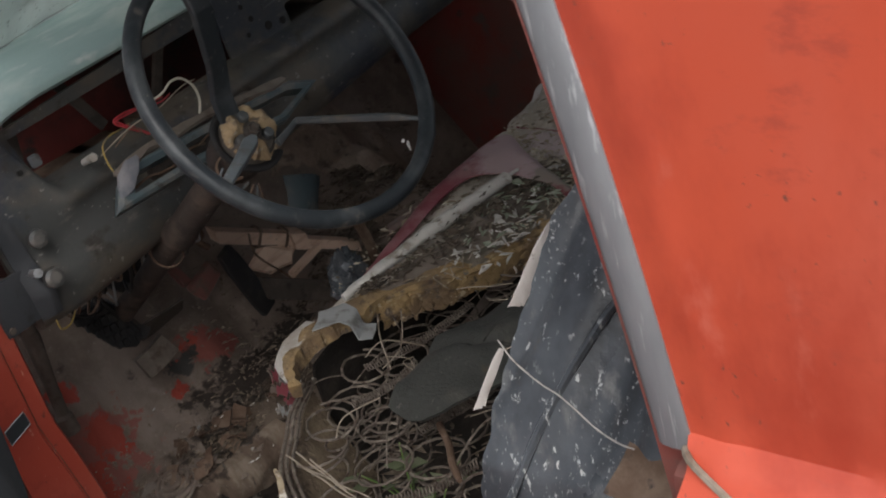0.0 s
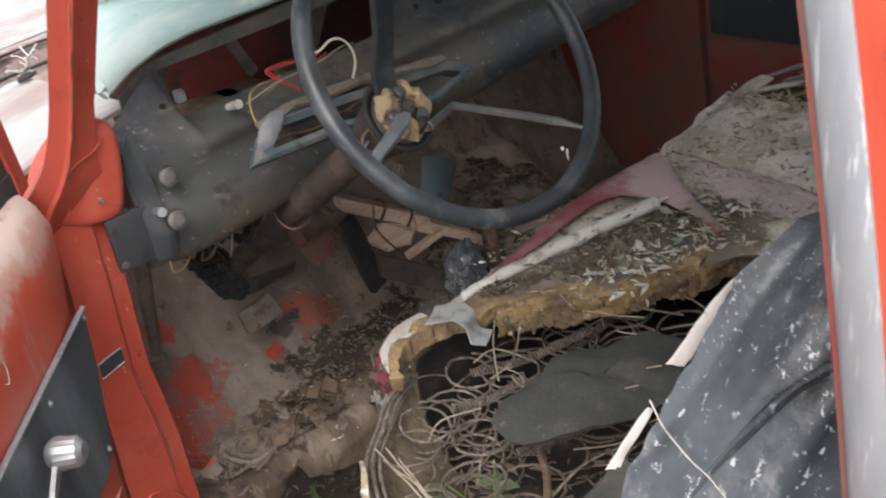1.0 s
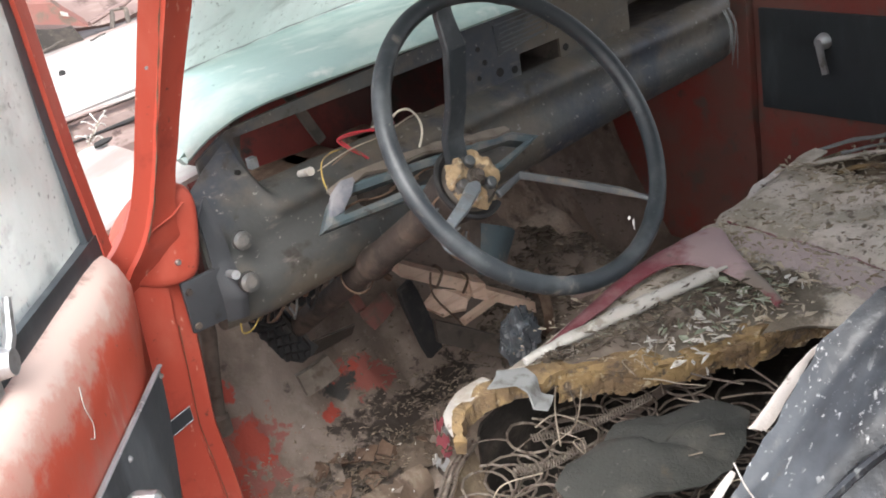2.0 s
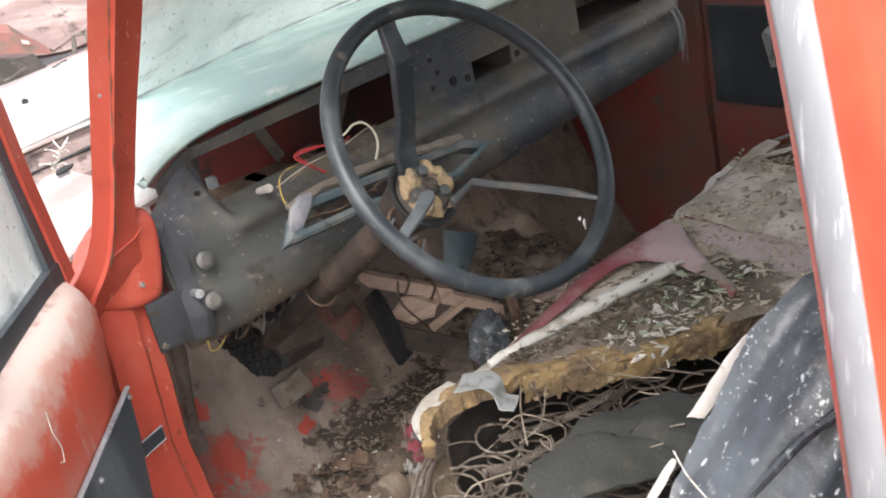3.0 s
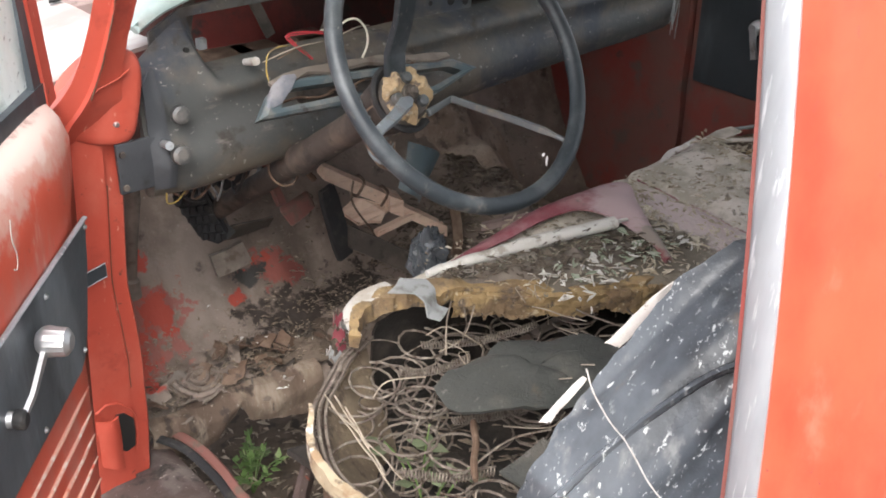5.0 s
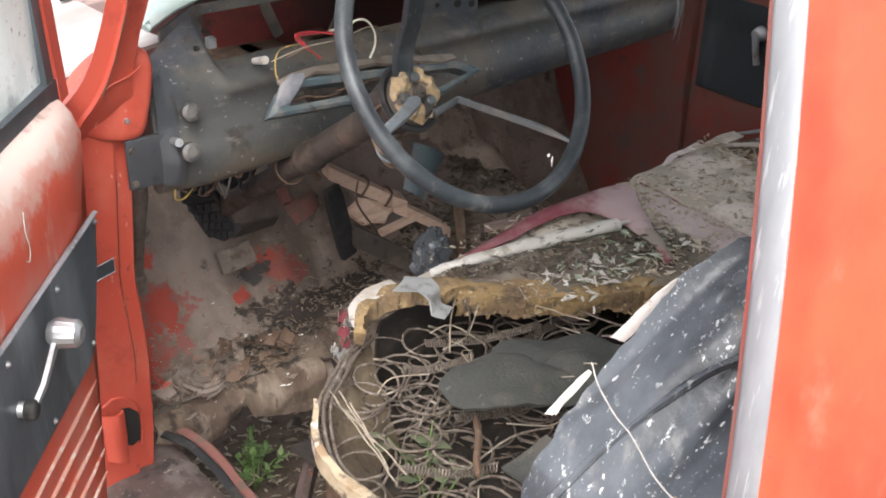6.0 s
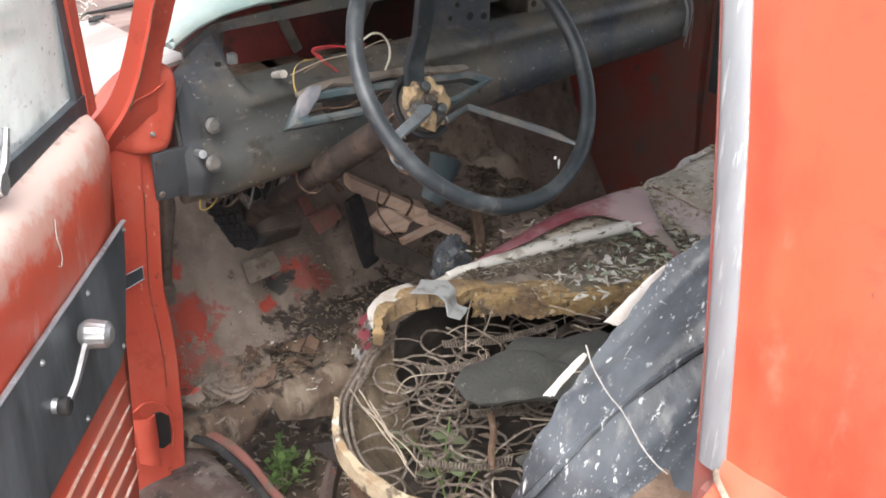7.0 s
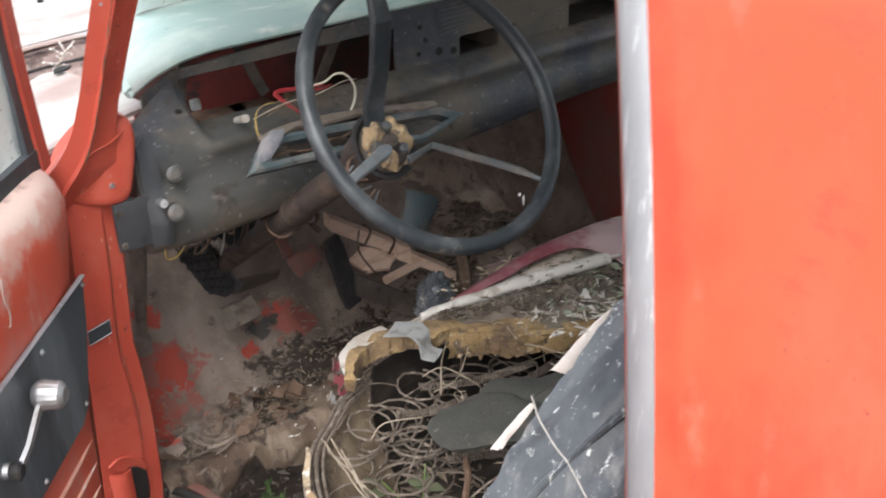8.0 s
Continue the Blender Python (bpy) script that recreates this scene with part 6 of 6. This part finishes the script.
    t = (BB - BA).normalized()
    s1 = t.cross(V((0, 0, 1))).normalized()
    s2 = s1.cross(t)
    tube(bm, [c + 0.021 * math.copysign(abs(math.cos(a)) ** 0.5, math.cos(a)) * s1 + 0.018 * math.copysign(abs(math.sin(a)) ** 0.5, math.sin(a)) * s2 for a in [2 * math.pi * j / 20 for j in range(20)]], 0.0028, 5, True)
tube(bm, spline([(0.70, 1.38, 0.58), (0.69, 1.37, 0.54), (0.72, 1.35, 0.48), (0.73, 1.33, 0.44)], 14), 0.002, 5)
lone("binding_wire", bm, rust, (0.80, 1.44, 0.46), "rusty wire wound round the batten", "wire")
bm = bmesh.new()
def crumple(u, v):
    a, b = 2 * math.pi * u, math.pi * v
    p = V((math.cos(a) * math.sin(b), math.sin(a) * math.sin(b), math.cos(b)))
    return V((0.775, 1.25, 0.45)) + V((0.038 * p.x, 0.026 * p.y, 0.052 * p.z)) * (1 + 0.45 * noise.noise(p * 2.2) + 0.2 * noise.noise(p * 6))
sheet(bm, crumple, 26, 16, 0.001)
bmesh.ops.remove_doubles(bm, verts=bm.verts, dist=0.0005)
lone("plastic_bag", bm, foil_mat, (0.80, 1.255, 0.39), "crumpled shiny grey plastic bag on the car floor", "plastic bag", smooth=False)
bm = bmesh.new()
sheet(bm, lambda u, v: wob((lerp(0.85, 0.872, u) + 0.01 * v, lerp(1.26, 1.30, v) , lerp(0.42, 0.53, v)), 0.010, 22), 5, 14, 0.003)
lone("cloth_scrap", bm, rust, (0.85, 1.27, 0.43), "stiff dirty cloth scrap standing in the footwell", "cloth")
def litter(name, n, place, size, mat, label, kind="stuff", flat=True):
    bm = bmesh.new()
    for k in range(n):
        p = place()
        L, w = rnd(*size) * rnd(0.4, 1) , rnd(0.08, 0.45)
        a, t = rnd(0, 2 * math.pi), rnd(-0.5, 0.5)
        d = V((math.cos(a) * math.cos(t), math.sin(a) * math.cos(t), math.sin(t) * 0.6))
        s = V((-math.sin(a), math.cos(a), rnd(-0.4, 0.4))) * L * w * 0.5
        c = d * L * 0.5
        up = V((0, 0, L * rnd(0.03, 0.2)))
        vs = [bm.verts.new(q) for q in (p - c, p - c * 0.2 + s + up, p + c, p - c * 0.1 - s + up * 0.5)]
        lo = [bm.verts.new(q.co - V((0, 0, 0.0012))) for q in vs]
        bm.faces.new((vs[0], vs[3], vs[2], vs[1]))
        bm.faces.new(lo)
        for i in range(4):
            bm.faces.new((vs[i - 1], vs[i], lo[i], lo[i - 1]))
    return lone(name, bm, mat, (0.5, 0.9, 0.3), label, "litter", kind=kind, smooth=False)


def on_floor(x0, x1, y0, y1, lift=0.0):
    def f():
        x, y = rnd(x0, x1), rnd(y0, y1)
        return V((x, y, floor_z(y, x) + lift + rnd(0, 0.015)))
    return f
def on_seat():
    while True:
        x, y = rnd(0.48, 1.18), rnd(0.40, 0.96)
        if x > torn_x(y) + 0.01 and noise.noise(V((x * 9, y * 9, 3))) > rnd(-0.7, 0.2):
            return V((x, y, seat_z(x, y) + rnd(0.0005, 0.004)))
def on_end():
    if rnd(0, 1) < 0.45:
        y = rnd(0.72, 0.99)
        x = cover_end(y) + rnd(-0.02, 0.02)
        return V((x, y, seat_z(x, y) + rnd(0, 0.010)))
    x = rnd(1.20, 1.39)
    return V((x, rnd(0.62, 0.97) - 0.3 * max(0, x - 1.3), 0.652 + rnd(0, 0.018)))
def along_flap():
    t = rnd(0, 1)
    x, y = lerp(0.955, 0.80, t) + rnd(-0.012, 0.014), lerp(0.935, 0.70, t) + rnd(-0.01, 0.01)
    return V((x, y, seat_z(x, y) + rnd(0.002, 0.014)))
def on_ground():
    x, y = rnd(0.1, 0.9), rnd(0.6, 1.6)
    return V((x, y, ground_height(x, y) + rnd(0.0, 0.03)))
litter("floor_litter", 2200, on_floor(0.5, 1.3, 1.1, 1.55, 0.02), (0.004, 0.024), straw, "dry leaves and chips strewn over the floor pan")
litter("footwell_litter", 800, on_floor(0.22, 0.75, 1.25, 1.40, 0.008), (0.003, 0.015), straw, "dry leaf litter by the pedals")
litter("edge_litter", 420, lambda: V((rnd(0.2, 0.56), rnd(1.245, 1.33), rnd(0.335, 0.350))), (0.005, 0.026), straw, "chips and dead leaves on the torn floor edge")
litter("seat_litter", 1000, on_seat, (0.003, 0.014), seat_straw, "seeds, straw and chips scattered on the seat cushion")
litter("spring_litter", 260, lambda: V((rnd(0.3, 0.75), rnd(0.5, 0.85), 0.447 + rnd(0, 0.05))), (0.01, 0.05), straw, "dead leaves under the seat springs")
litter("ground_litter", 1500, on_ground, (0.01, 0.05), straw, "dead leaves on the soil under the car")
def on_heap():
    r, a = math.sqrt(rnd(0, 1)), rnd(0, 6.3)
    x, y = 0.98 + 0.17 * r * math.cos(a), 1.38 + 0.12 * r * math.sin(a)
    return V((x, y, floor_z(y, x) + floor_bump(x, y) + 0.006 + 0.03 * (1 - r) + rnd(0, 0.012)))
litter("ground_chips", 260, lambda: (lambda x, y: V((x, y, ground_height(x, y) + rnd(0.005, 0.03))))(rnd(0.25, 0.7), rnd(1.05, 1.5)), (0.01, 0.035), twig_mat, "pale chips and straw on the soil below the floor hole")
litter("passenger_heap", 1000, on_heap, (0.01, 0.042), straw, "heap of dry leaves and straw in the passenger footwell")
litter("heap_chips", 160, on_heap, (0.01, 0.03), twig_mat, "pale chips on the heap of leaves")
litter("end_litter", 420, on_end, (0.008, 0.040), seat_straw, "straw and pale chips on the open end of the seat")
litter("flap_litter", 150, along_flap, (0.006, 0.022), seat_straw, "seeds and crumbs along the burgundy flap")
litter("grey_leaves", 90, lambda: V((rnd(0.64, 0.84), rnd(0.72, 0.81), 0.670 + rnd(0, 0.012))), (0.010, 0.034), lichen, "grey-green dry leaves on the torn cushion edge")
litter("seat_chips", 260, on_seat, (0.006, 0.030), seat_straw, "pale wood chips and husks on the seat cushion")
litter("seat_husks", 320, on_seat, (0.010, 0.028), seat_straw, "curled dry leaves and husks on the seat cushion")
litter("heap_litter", 500, lambda: (lambda u, v: V((lerp(0.50, 0.86, u), lerp(table(u, [(0, 0.872), (1, 0.796)]), table(u, [(0, 0.866), (0.3, 0.785), (1, 0.712)]), v), 0.668 + rnd(0, 0.016))))(rnd(0, 1), rnd(0, 1)), (0.006, 0.026), straw, "husks and dry grass heaped on the torn cushion edge")
litter("seat_fluff", 90, lambda: V((rnd(0.58, 0.86), rnd(0.70, 0.80), 0.668 + rnd(0, 0.012))), (0.008, 0.032), peel, "white fluff and shreds on the torn cushion edge")
litter("white_chips", 22, on_floor(0.35, 0.75, 1.15, 1.4, 0.02), (0.006, 0.02), paper, "white paint flakes on the car floor")

# heap of seeds and fluff on the front of the cushion
bm = bmesh.new()
def heap(u, v):
    x, y = lerp(0.50, 0.84, u), lerp(table(u, [(0, 0.872), (1, 0.796)]), table(u, [(0, 0.868), (0.3, 0.790), (1, 0.715)]), v)
    h = math.sin(math.pi * u) * math.sin(math.pi * v)
    return (x, y, 0.655 + 0.018 * h * (1 + noise.noise(V((x * 40, y * 40, 0)))))
sheet(bm, heap, 40, 20, 0.004)
lone("debris_heap", bm, dust_brown, (0.66, 0.78, 0.655), "heap of seeds and rubble on the torn cushion", "debris", kind="stuff")

# weeds growing up through the hole in the floor
def leaf(bm, p, d, L, w, up):
    s = d.cross(V((0, 0, 1))).normalized()
    pts = [p, p + d * L * 0.4 + s * w + up * 0.3, p + d * L + up, p + d * L * 0.4 - s * w + up * 0.3]
    vs = [bm.verts.new(q) for q in pts]
    lo = [bm.verts.new(q - V((0, 0, 0.0008))) for q in pts]
    bm.faces.new(vs)
    bm.faces.new(lo[::-1])
    for i in range(4):
        bm.faces.new((vs[i - 1], lo[i - 1], lo[i], vs[i]))
def weed(x, y, z, n, size, h, mat, label):
    base = thing("weed", (x, y, z), label, "plant", "weeds by the seat")
    tips = []
    for k in range(max(3, n // 6)):
        tip = V((x + rnd(-0.05, 0.05), y + rnd(-0.05, 0.05), z + h * rnd(0.6, 1)))
        bm = bmesh.new()
        tube(bm, spline([(x, y, z - 0.01), lerp(V((x, y, z)), tip, 0.5) + V((0, 0, 0.01)), tip], 6), 0.0015, 4)
        part("stem", bm, leaf_mat, base)
        tips.append(tip)
    for k in range(n):
        bm = bmesh.new()
        p = lerp(V((x, y, z)), random.choice(tips), rnd(0.5, 1))
        a = rnd(0, 6.3)
        leaf(bm, p, V((math.cos(a), math.sin(a), rnd(-0.1, 0.5))), size * rnd(0.6, 1.2), size * rnd(0.25, 0.4), V((0, 0, rnd(-0.005, 0.012))))
        part("leaf", bm, mat, base)
weed(0.40, 1.30, 0.055, 60, 0.019, 0.085, leaf_mat, "small green weed growing in the soil")
weed(0.44, 1.36, 0.055, 40, 0.017, 0.06, leaf_mat, "small green weed growing in the soil")
weed(0.355, 0.74, 0.44, 8, 0.034, 0.135, pale_leaf, "pale green leaves among the seat springs")
weed(0.33, 0.69, 0.44, 6, 0.030, 0.11, pale_leaf, "pale green leaves among the seat springs")

# ---- wreck parked in front ----
wreck = thing("wrecked_car", (0.9, 3.4, 0.05), "bleached white and red wreck parked ahead", "car")
def wreck_y(x):
    return 0.22 * (x - 0.55)
bm = bmesh.new()
def deck(u, v):
    x, y = lerp(-0.6, 2.6, u), lerp(2.37, 3.13, v) + wreck_y(lerp(-0.6, 2.6, u))
    return (x, y, 0.81 + 0.035 * math.sin(math.pi * v) - 0.01 * v + 0.008 * noise.noise(V((x * 5, y * 5, 0))))
sheet(bm, deck, 40, 14, 0.01)
part("deck_lid", bm, white_paint, wreck, "chalky white lid with a small hole")
# Black disc paints the lock hole's depth on the lid.
bm = bmesh.new()
disc(bm, (0.600, 2.648, 0.836), (-0.1, -0.6, 1), 0.0085, 0.010, 16)
part("lock_hole", bm, blackhole, wreck)
bm = bmesh.new()
loft(bm, [[wob((x, y + wreck_y(x), z), 0.008, 6) for y, z in ((2.36, 0.79), (2.32, 0.78), (2.305, 0.745), (2.25, 0.73), (2.235, 0.67), (2.12, 0.65), (2.09, 0.20), (2.36, 0.20))] for x in [-0.6 + 0.16 * k for k in range(21)]])
part("front_panel", bm, pink_paint, wreck)
bm = bmesh.new()
sheet(bm, lambda u, v: wob((lerp(-0.6, 2.6, u), lerp(3.34, 3.70, v), lerp(0.80, 1.10, v)), 0.05, 5), 60, 20, 0.02)
part("rear_panel", bm, pink_paint, wreck)
bm = bmesh.new()
prism(bm, [wob(p, 0.008, 12) for p in ((0.60, 3.27, 0.965), (0.75, 3.26, 0.935), (0.836, 3.25, 0.915), (0.885, 3.25, 0.862), (0.925, 3.23, 0.826), (0.850, 3.24, 0.845), (0.768, 3.25, 0.872), (0.60, 3.26, 0.905))], (0.01, 0.05, 0.02))
part("torn_blade", bm, dull_red, wreck, "torn red body panel with a jagged tip")
bm = bmesh.new()
prism(bm, [(0.852, 3.243, 0.890), (0.872, 3.243, 0.880), (0.872, 3.243, 0.868), (0.852, 3.243, 0.877)], (0, -0.004, 0))
part("pale_patch", bm, white_back, wreck)
# Dark sheet paints the shadow in the gap under the torn blade.
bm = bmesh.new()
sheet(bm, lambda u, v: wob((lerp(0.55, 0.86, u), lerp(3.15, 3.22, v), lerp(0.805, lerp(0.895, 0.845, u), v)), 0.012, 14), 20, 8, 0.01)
part("open_gap", bm, shaded_dirt, wreck)
for a, b, r in (((0.93, 3.24, 0.83), (1.10, 3.30, 0.86), 0.012), ((0.99, 3.22, 0.80), (1.01, 3.26, 0.845), 0.008), ((1.01, 3.26, 0.845), (1.05, 3.25, 0.84), 0.007), ((1.05, 3.25, 0.84), (1.04, 3.22, 0.80), 0.008), ((0.72, 3.12, 0.815), (0.80, 3.14, 0.822), 0.006), ((0.80, 2.93, 0.842), (0.85, 2.95, 0.842), 0.004)):
    bm = bmesh.new()
    tube(bm, [wob(lerp(V(a), V(b), k / 8), 0.008, 20) for k in range(9)], r, 7, flat=0.6)
    part("bent_bracket", bm, grimy if r < 0.009 else pink_paint, wreck)
# Dark tubes paint the shade in the gaps between lid and panels.
for y, z, r in ((2.365, 0.797, 0.006), (2.31, 0.76, 0.005), (2.24, 0.70, 0.009)):
    bm = bmesh.new()
    tube(bm, [wob((-0.58 + 0.08 * k, y + wreck_y(-0.58 + 0.08 * k), z), 0.008, 6) for k in range(40)], [r * (1 + 0.5 * math.sin(1.3 * k)) for k in range(40)], 6)
    part("gap_seal", bm, rubber, wreck)
bm = bmesh.new()
tube(bm, [wob((-0.58 + 0.08 * k, 2.338 + wreck_y(-0.58 + 0.08 * k), 0.806), 0.005, 6) for k in range(40)], 0.010, 8, flat=0.6)
part("lid_lip", bm, white_paint, wreck)
bm = bmesh.new()
box(bm, (-0.6, 2.40, 0.06), (2.6, 3.9, 0.74), 0.05)
part("wreck_body", bm, pink_paint, wreck)

# dead flower stem standing between the wrecks
stem_at = (0.36, 2.02, ground_height(0.36, 2.02))
stem = thing("dead_stem", stem_at, "dry pale flower stem standing between the wrecks", "weed")
bm = bmesh.new()
tube(bm, [wob(p, 0.004, 9) for p in spline([stem_at, (0.37, 2.04, 0.40), (0.39, 2.05, 0.74), (0.40, 2.06, 0.80), (0.445, 2.06, 0.855)], 30)], [0.003 - 0.00006 * k for k in range(31)], 6)
part("stalk", bm, twig_mat, stem)
for k in range(14):
    bm = bmesh.new()
    p = lerp(V((0.415, 2.06, 0.815)), V((0.445, 2.06, 0.858)), k / 13)
    a, n = rnd(0, 6.3), rnd(0.012, 0.034)
    tube(bm, spline([p, p + V((math.cos(a) * n * 0.6, math.sin(a) * n * 0.6, 0.4 * n)), p + V((math.cos(a) * n, math.sin(a) * n, rnd(-0.1, 0.9) * n))], 6), [0.0011] * 5 + [0.0022, 0.001], 6)
    part("dry_sprig", bm, peel, stem)

# ---- flaked paint and torn steel of the floor ----
def shard(x, y, z, w, h, turn, pitch, roll, mat, seed):
    """A torn plate with a jagged outline and a crumpled face."""
    bm = bmesh.new()
    m = pose(x, y, z, pitch, roll, turn)
    def f(u, v):
        a = 2 * math.pi * u
        k = v * (0.5 + 0.5 * abs(math.cos(a) ** 4 + math.sin(a) ** 4) + 0.45 * noise.noise(V((math.cos(a) * 2.4, math.sin(a) * 2.4, seed))) + 0.25 * noise.noise(V((math.cos(a) * 9, math.sin(a) * 9, seed))))
        q = V((w * k * math.cos(a), h * k * math.sin(a), 0))
        q.z = 0.016 * noise.noise(V((q.x * 30, q.y * 30, seed))) + 0.006 * noise.noise(V((q.x * 90, q.y * 90, seed)))
        return m @ q
    sheet(bm, f, 40, 7, 0.0018)
    bmesh.ops.remove_doubles(bm, verts=bm.verts, dist=0.0003)
    part("torn_plate", bm, mat, car, "rusted-through scrap of floor steel")
for n, q in enumerate(((0.285, 1.285, 0.338, 0.060, 0.040, 20, 8, -6), (0.345, 1.325, 0.345, 0.055, 0.030, 38, 14, 4), (0.40, 1.36, 0.350, 0.040, 0.020, 35, 20, 0), (0.24, 1.262, 0.330, 0.045, 0.035, 10, 4, 10), (0.345, 1.262, 0.332, 0.060, 0.035, 25, -6, 6),
                       (0.425, 1.31, 0.335, 0.050, 0.035, 15, 10, -10), (0.50, 1.33, 0.345, 0.045, 0.022, 50, 15, 8), (0.44, 1.262, 0.330, 0.065, 0.04, 5, -8, 0), (0.555, 1.29, 0.345, 0.04, 0.025, 60, 10, 18), (0.39, 1.27, 0.328, 0.040, 0.028, 70, -8, 12), (0.27, 1.325, 0.340, 0.035, 0.018, 30, 16, 0))):
    shard(*q, (dust_brown, floor_mat, rust)[n % 3], 3.7 * n)
for k in range(26):
    bm = bmesh.new()
    x, y = rnd(0.2, 0.52), rnd(1.245, 1.32)
    w, h, tw = rnd(0.015, 0.045), rnd(0.01, 0.03), rnd(0, 6.3)
    tilt = rnd(-0.02, 0.025)
    sheet(bm, lambda u, v: wob((x + (u - 0.5) * w * math.cos(tw) - (v - 0.5) * h * math.sin(tw), y + (u - 0.5) * w * math.sin(tw) + (v - 0.5) * h * math.cos(tw), 0.345 + tilt * u + 0.012 * v), 0.007, 45), 5, 4, 0.0016)
    part("rust_flake", bm, rust if k % 3 else floor_mat, car)
bm = bmesh.new()
def channel(u, v):
    x = lerp(0.185, 0.505, u)
    low = table(x, [(0.185, 0.300), (0.22, 0.272), (0.26, 0.252), (0.30, 0.268), (0.345, 0.318), (0.36, 0.285), (0.42, 0.262), (0.48, 0.250), (0.505, 0.26)])
    y = table(v, [(0, 1.250), (0.2, 1.232), (0.5, 1.222), (1, 1.226)]) - 0.012 * u + 0.010 * noise.noise(V((x * 20, v * 2, 3)))
    z = lerp(0.338, low + 0.008 * noise.noise(V((x * 40, 0, 1))), table(v, [(0, 0), (0.2, 0.05), (1, 1)]))
    return wob(wob((x, y, z), 0.006, 10), 0.003, 40)
sheet(bm, channel, 44, 16, 0.004)
part("floor_channel", bm, flaking, car, "bent rusty floor channel")
for k in range(11):
    bm = bmesh.new()
    x, y, z, w = 0.368 + rnd(-0.016, 0.018), 0.953 + rnd(-0.012, 0.012), 0.545 + 0.0065 * k, rnd(0.011, 0.020)
    tw = rnd(-0.7, 0.7)
    sheet(bm, lambda u, v: wob((x + w * (u - 0.5) * math.cos(tw), y + w * (u - 0.5) * math.sin(tw), z + 0.9 * w * (v - 0.5) + 0.004 * math.sin(9 * u)), 0.005, 60), 7, 7, 0.0012)
    part("peeled_scrap", bm, (rag, burgundy, dust_brown, white_back)[k % 4], seat, "peeled vinyl scrap")
# passenger end of the cushion: cover gone, foam and straw open to view
bm = bmesh.new()
def end_foam(u, v):
    x = lerp(1.17, 1.40, u)
    y = lerp(table(x, [(1.17, 0.99), (1.29, 0.985), (1.40, 0.905)]), 0.32, v)
    return (x, y, 0.642 + 0.012 * noise.noise(V((x * 18, y * 18, 0))) + 0.008 * noise.noise(V((x * 50, y * 50, 0))) + 0.010 * max(0, 1 - v / 0.1))
sheet(bm, end_foam, 40, 70, -0.008)
part("end_foam", bm, burlap_brown, seat, "bare brown padding at the passenger end of the seat")
for pts, w, mat, label in (
        ([(1.090, 0.982, 0.650), (1.12, 0.988, 0.655), (1.16, 0.990, 0.660), (1.197, 0.988, 0.664)], 0.015, flap_mat, "curled grey-white vinyl backing"),
        ([(1.205, 0.978, 0.656), (1.25, 0.980, 0.662), (1.295, 0.976, 0.666)], 0.034, dusty, "limp grey cloth fold"),
        ([(1.225, 0.955, 0.668), (1.27, 0.915, 0.672), (1.33, 0.862, 0.672)], 0.014, dusty, "limp grey cloth fold"),
        ([(1.290, 0.985, 0.664), (1.345, 0.950, 0.670), (1.400, 0.905, 0.672)], 0.013, rag, "bent pale trim strip"),
        ([(1.305, 0.940, 0.662), (1.35, 0.905, 0.666), (1.39, 0.868, 0.666)], 0.010, rag, "bent grey trim strip"),
        ([(1.205, 0.835, 0.668), (1.232, 0.785, 0.672), (1.25, 0.72, 0.668)], 0.040, carpet_mat, "flat tan board scrap"),
        ([(1.225, 0.900, 0.664), (1.270, 0.855, 0.668), (1.30, 0.80, 0.668)], 0.012, foam, "strip of yellow foam")):
    bm = bmesh.new()
    ribbon(bm, pts, [0.7 * w, w, 0.8 * w], 0.003, 30, 6, amp=0.004)
    part("torn_strip", bm, mat, seat, label)

# mud at the rusted edge of the floor, scraps and webs
bm = bmesh.new()
def mud(u, v):
    a = 2 * math.pi * u
    k = v * (1 + 0.3 * noise.noise(V((math.cos(a) * 2, math.sin(a) * 2, 4))) + 0.12 * noise.noise(V((math.cos(a) * 7, math.sin(a) * 7, 4))))
    x, y = 0.53 + 0.12 * k * math.cos(a), 1.285 + 0.062 * k * math.sin(a)
    return (x, y, floor_z(y, x) + floor_bump(x, y) + 0.004 + 0.016 * (1 - v) * (1 + noise.noise(V((x * 45, y * 45, 0)))) + 0.006 * noise.noise(V((x * 90, y * 90, 0))))
sheet(bm, mud, 48, 18, 0.003)
bmesh.ops.remove_doubles(bm, verts=bm.verts, dist=0.0003)
part("mud_patch", bm, soil, car, "dark crumbly mud on the floor pan")
bm = bmesh.new()
for p, w in ((V((0.494, 0.684, 0.922)), 0.004), (V((0.499, 0.682, 0.913)), 0.006)):
    sheet(bm, lambda u, v: wob(p + WU * w * (u - 0.5) + V((0, 0, 1.3 * w)) * (v - 0.5) * (0.5 + u), 0.003, 120), 5, 5, 0.0006)
part("paper_scrap", bm, paper, wheel, "scrap of white paper caught on the rim")
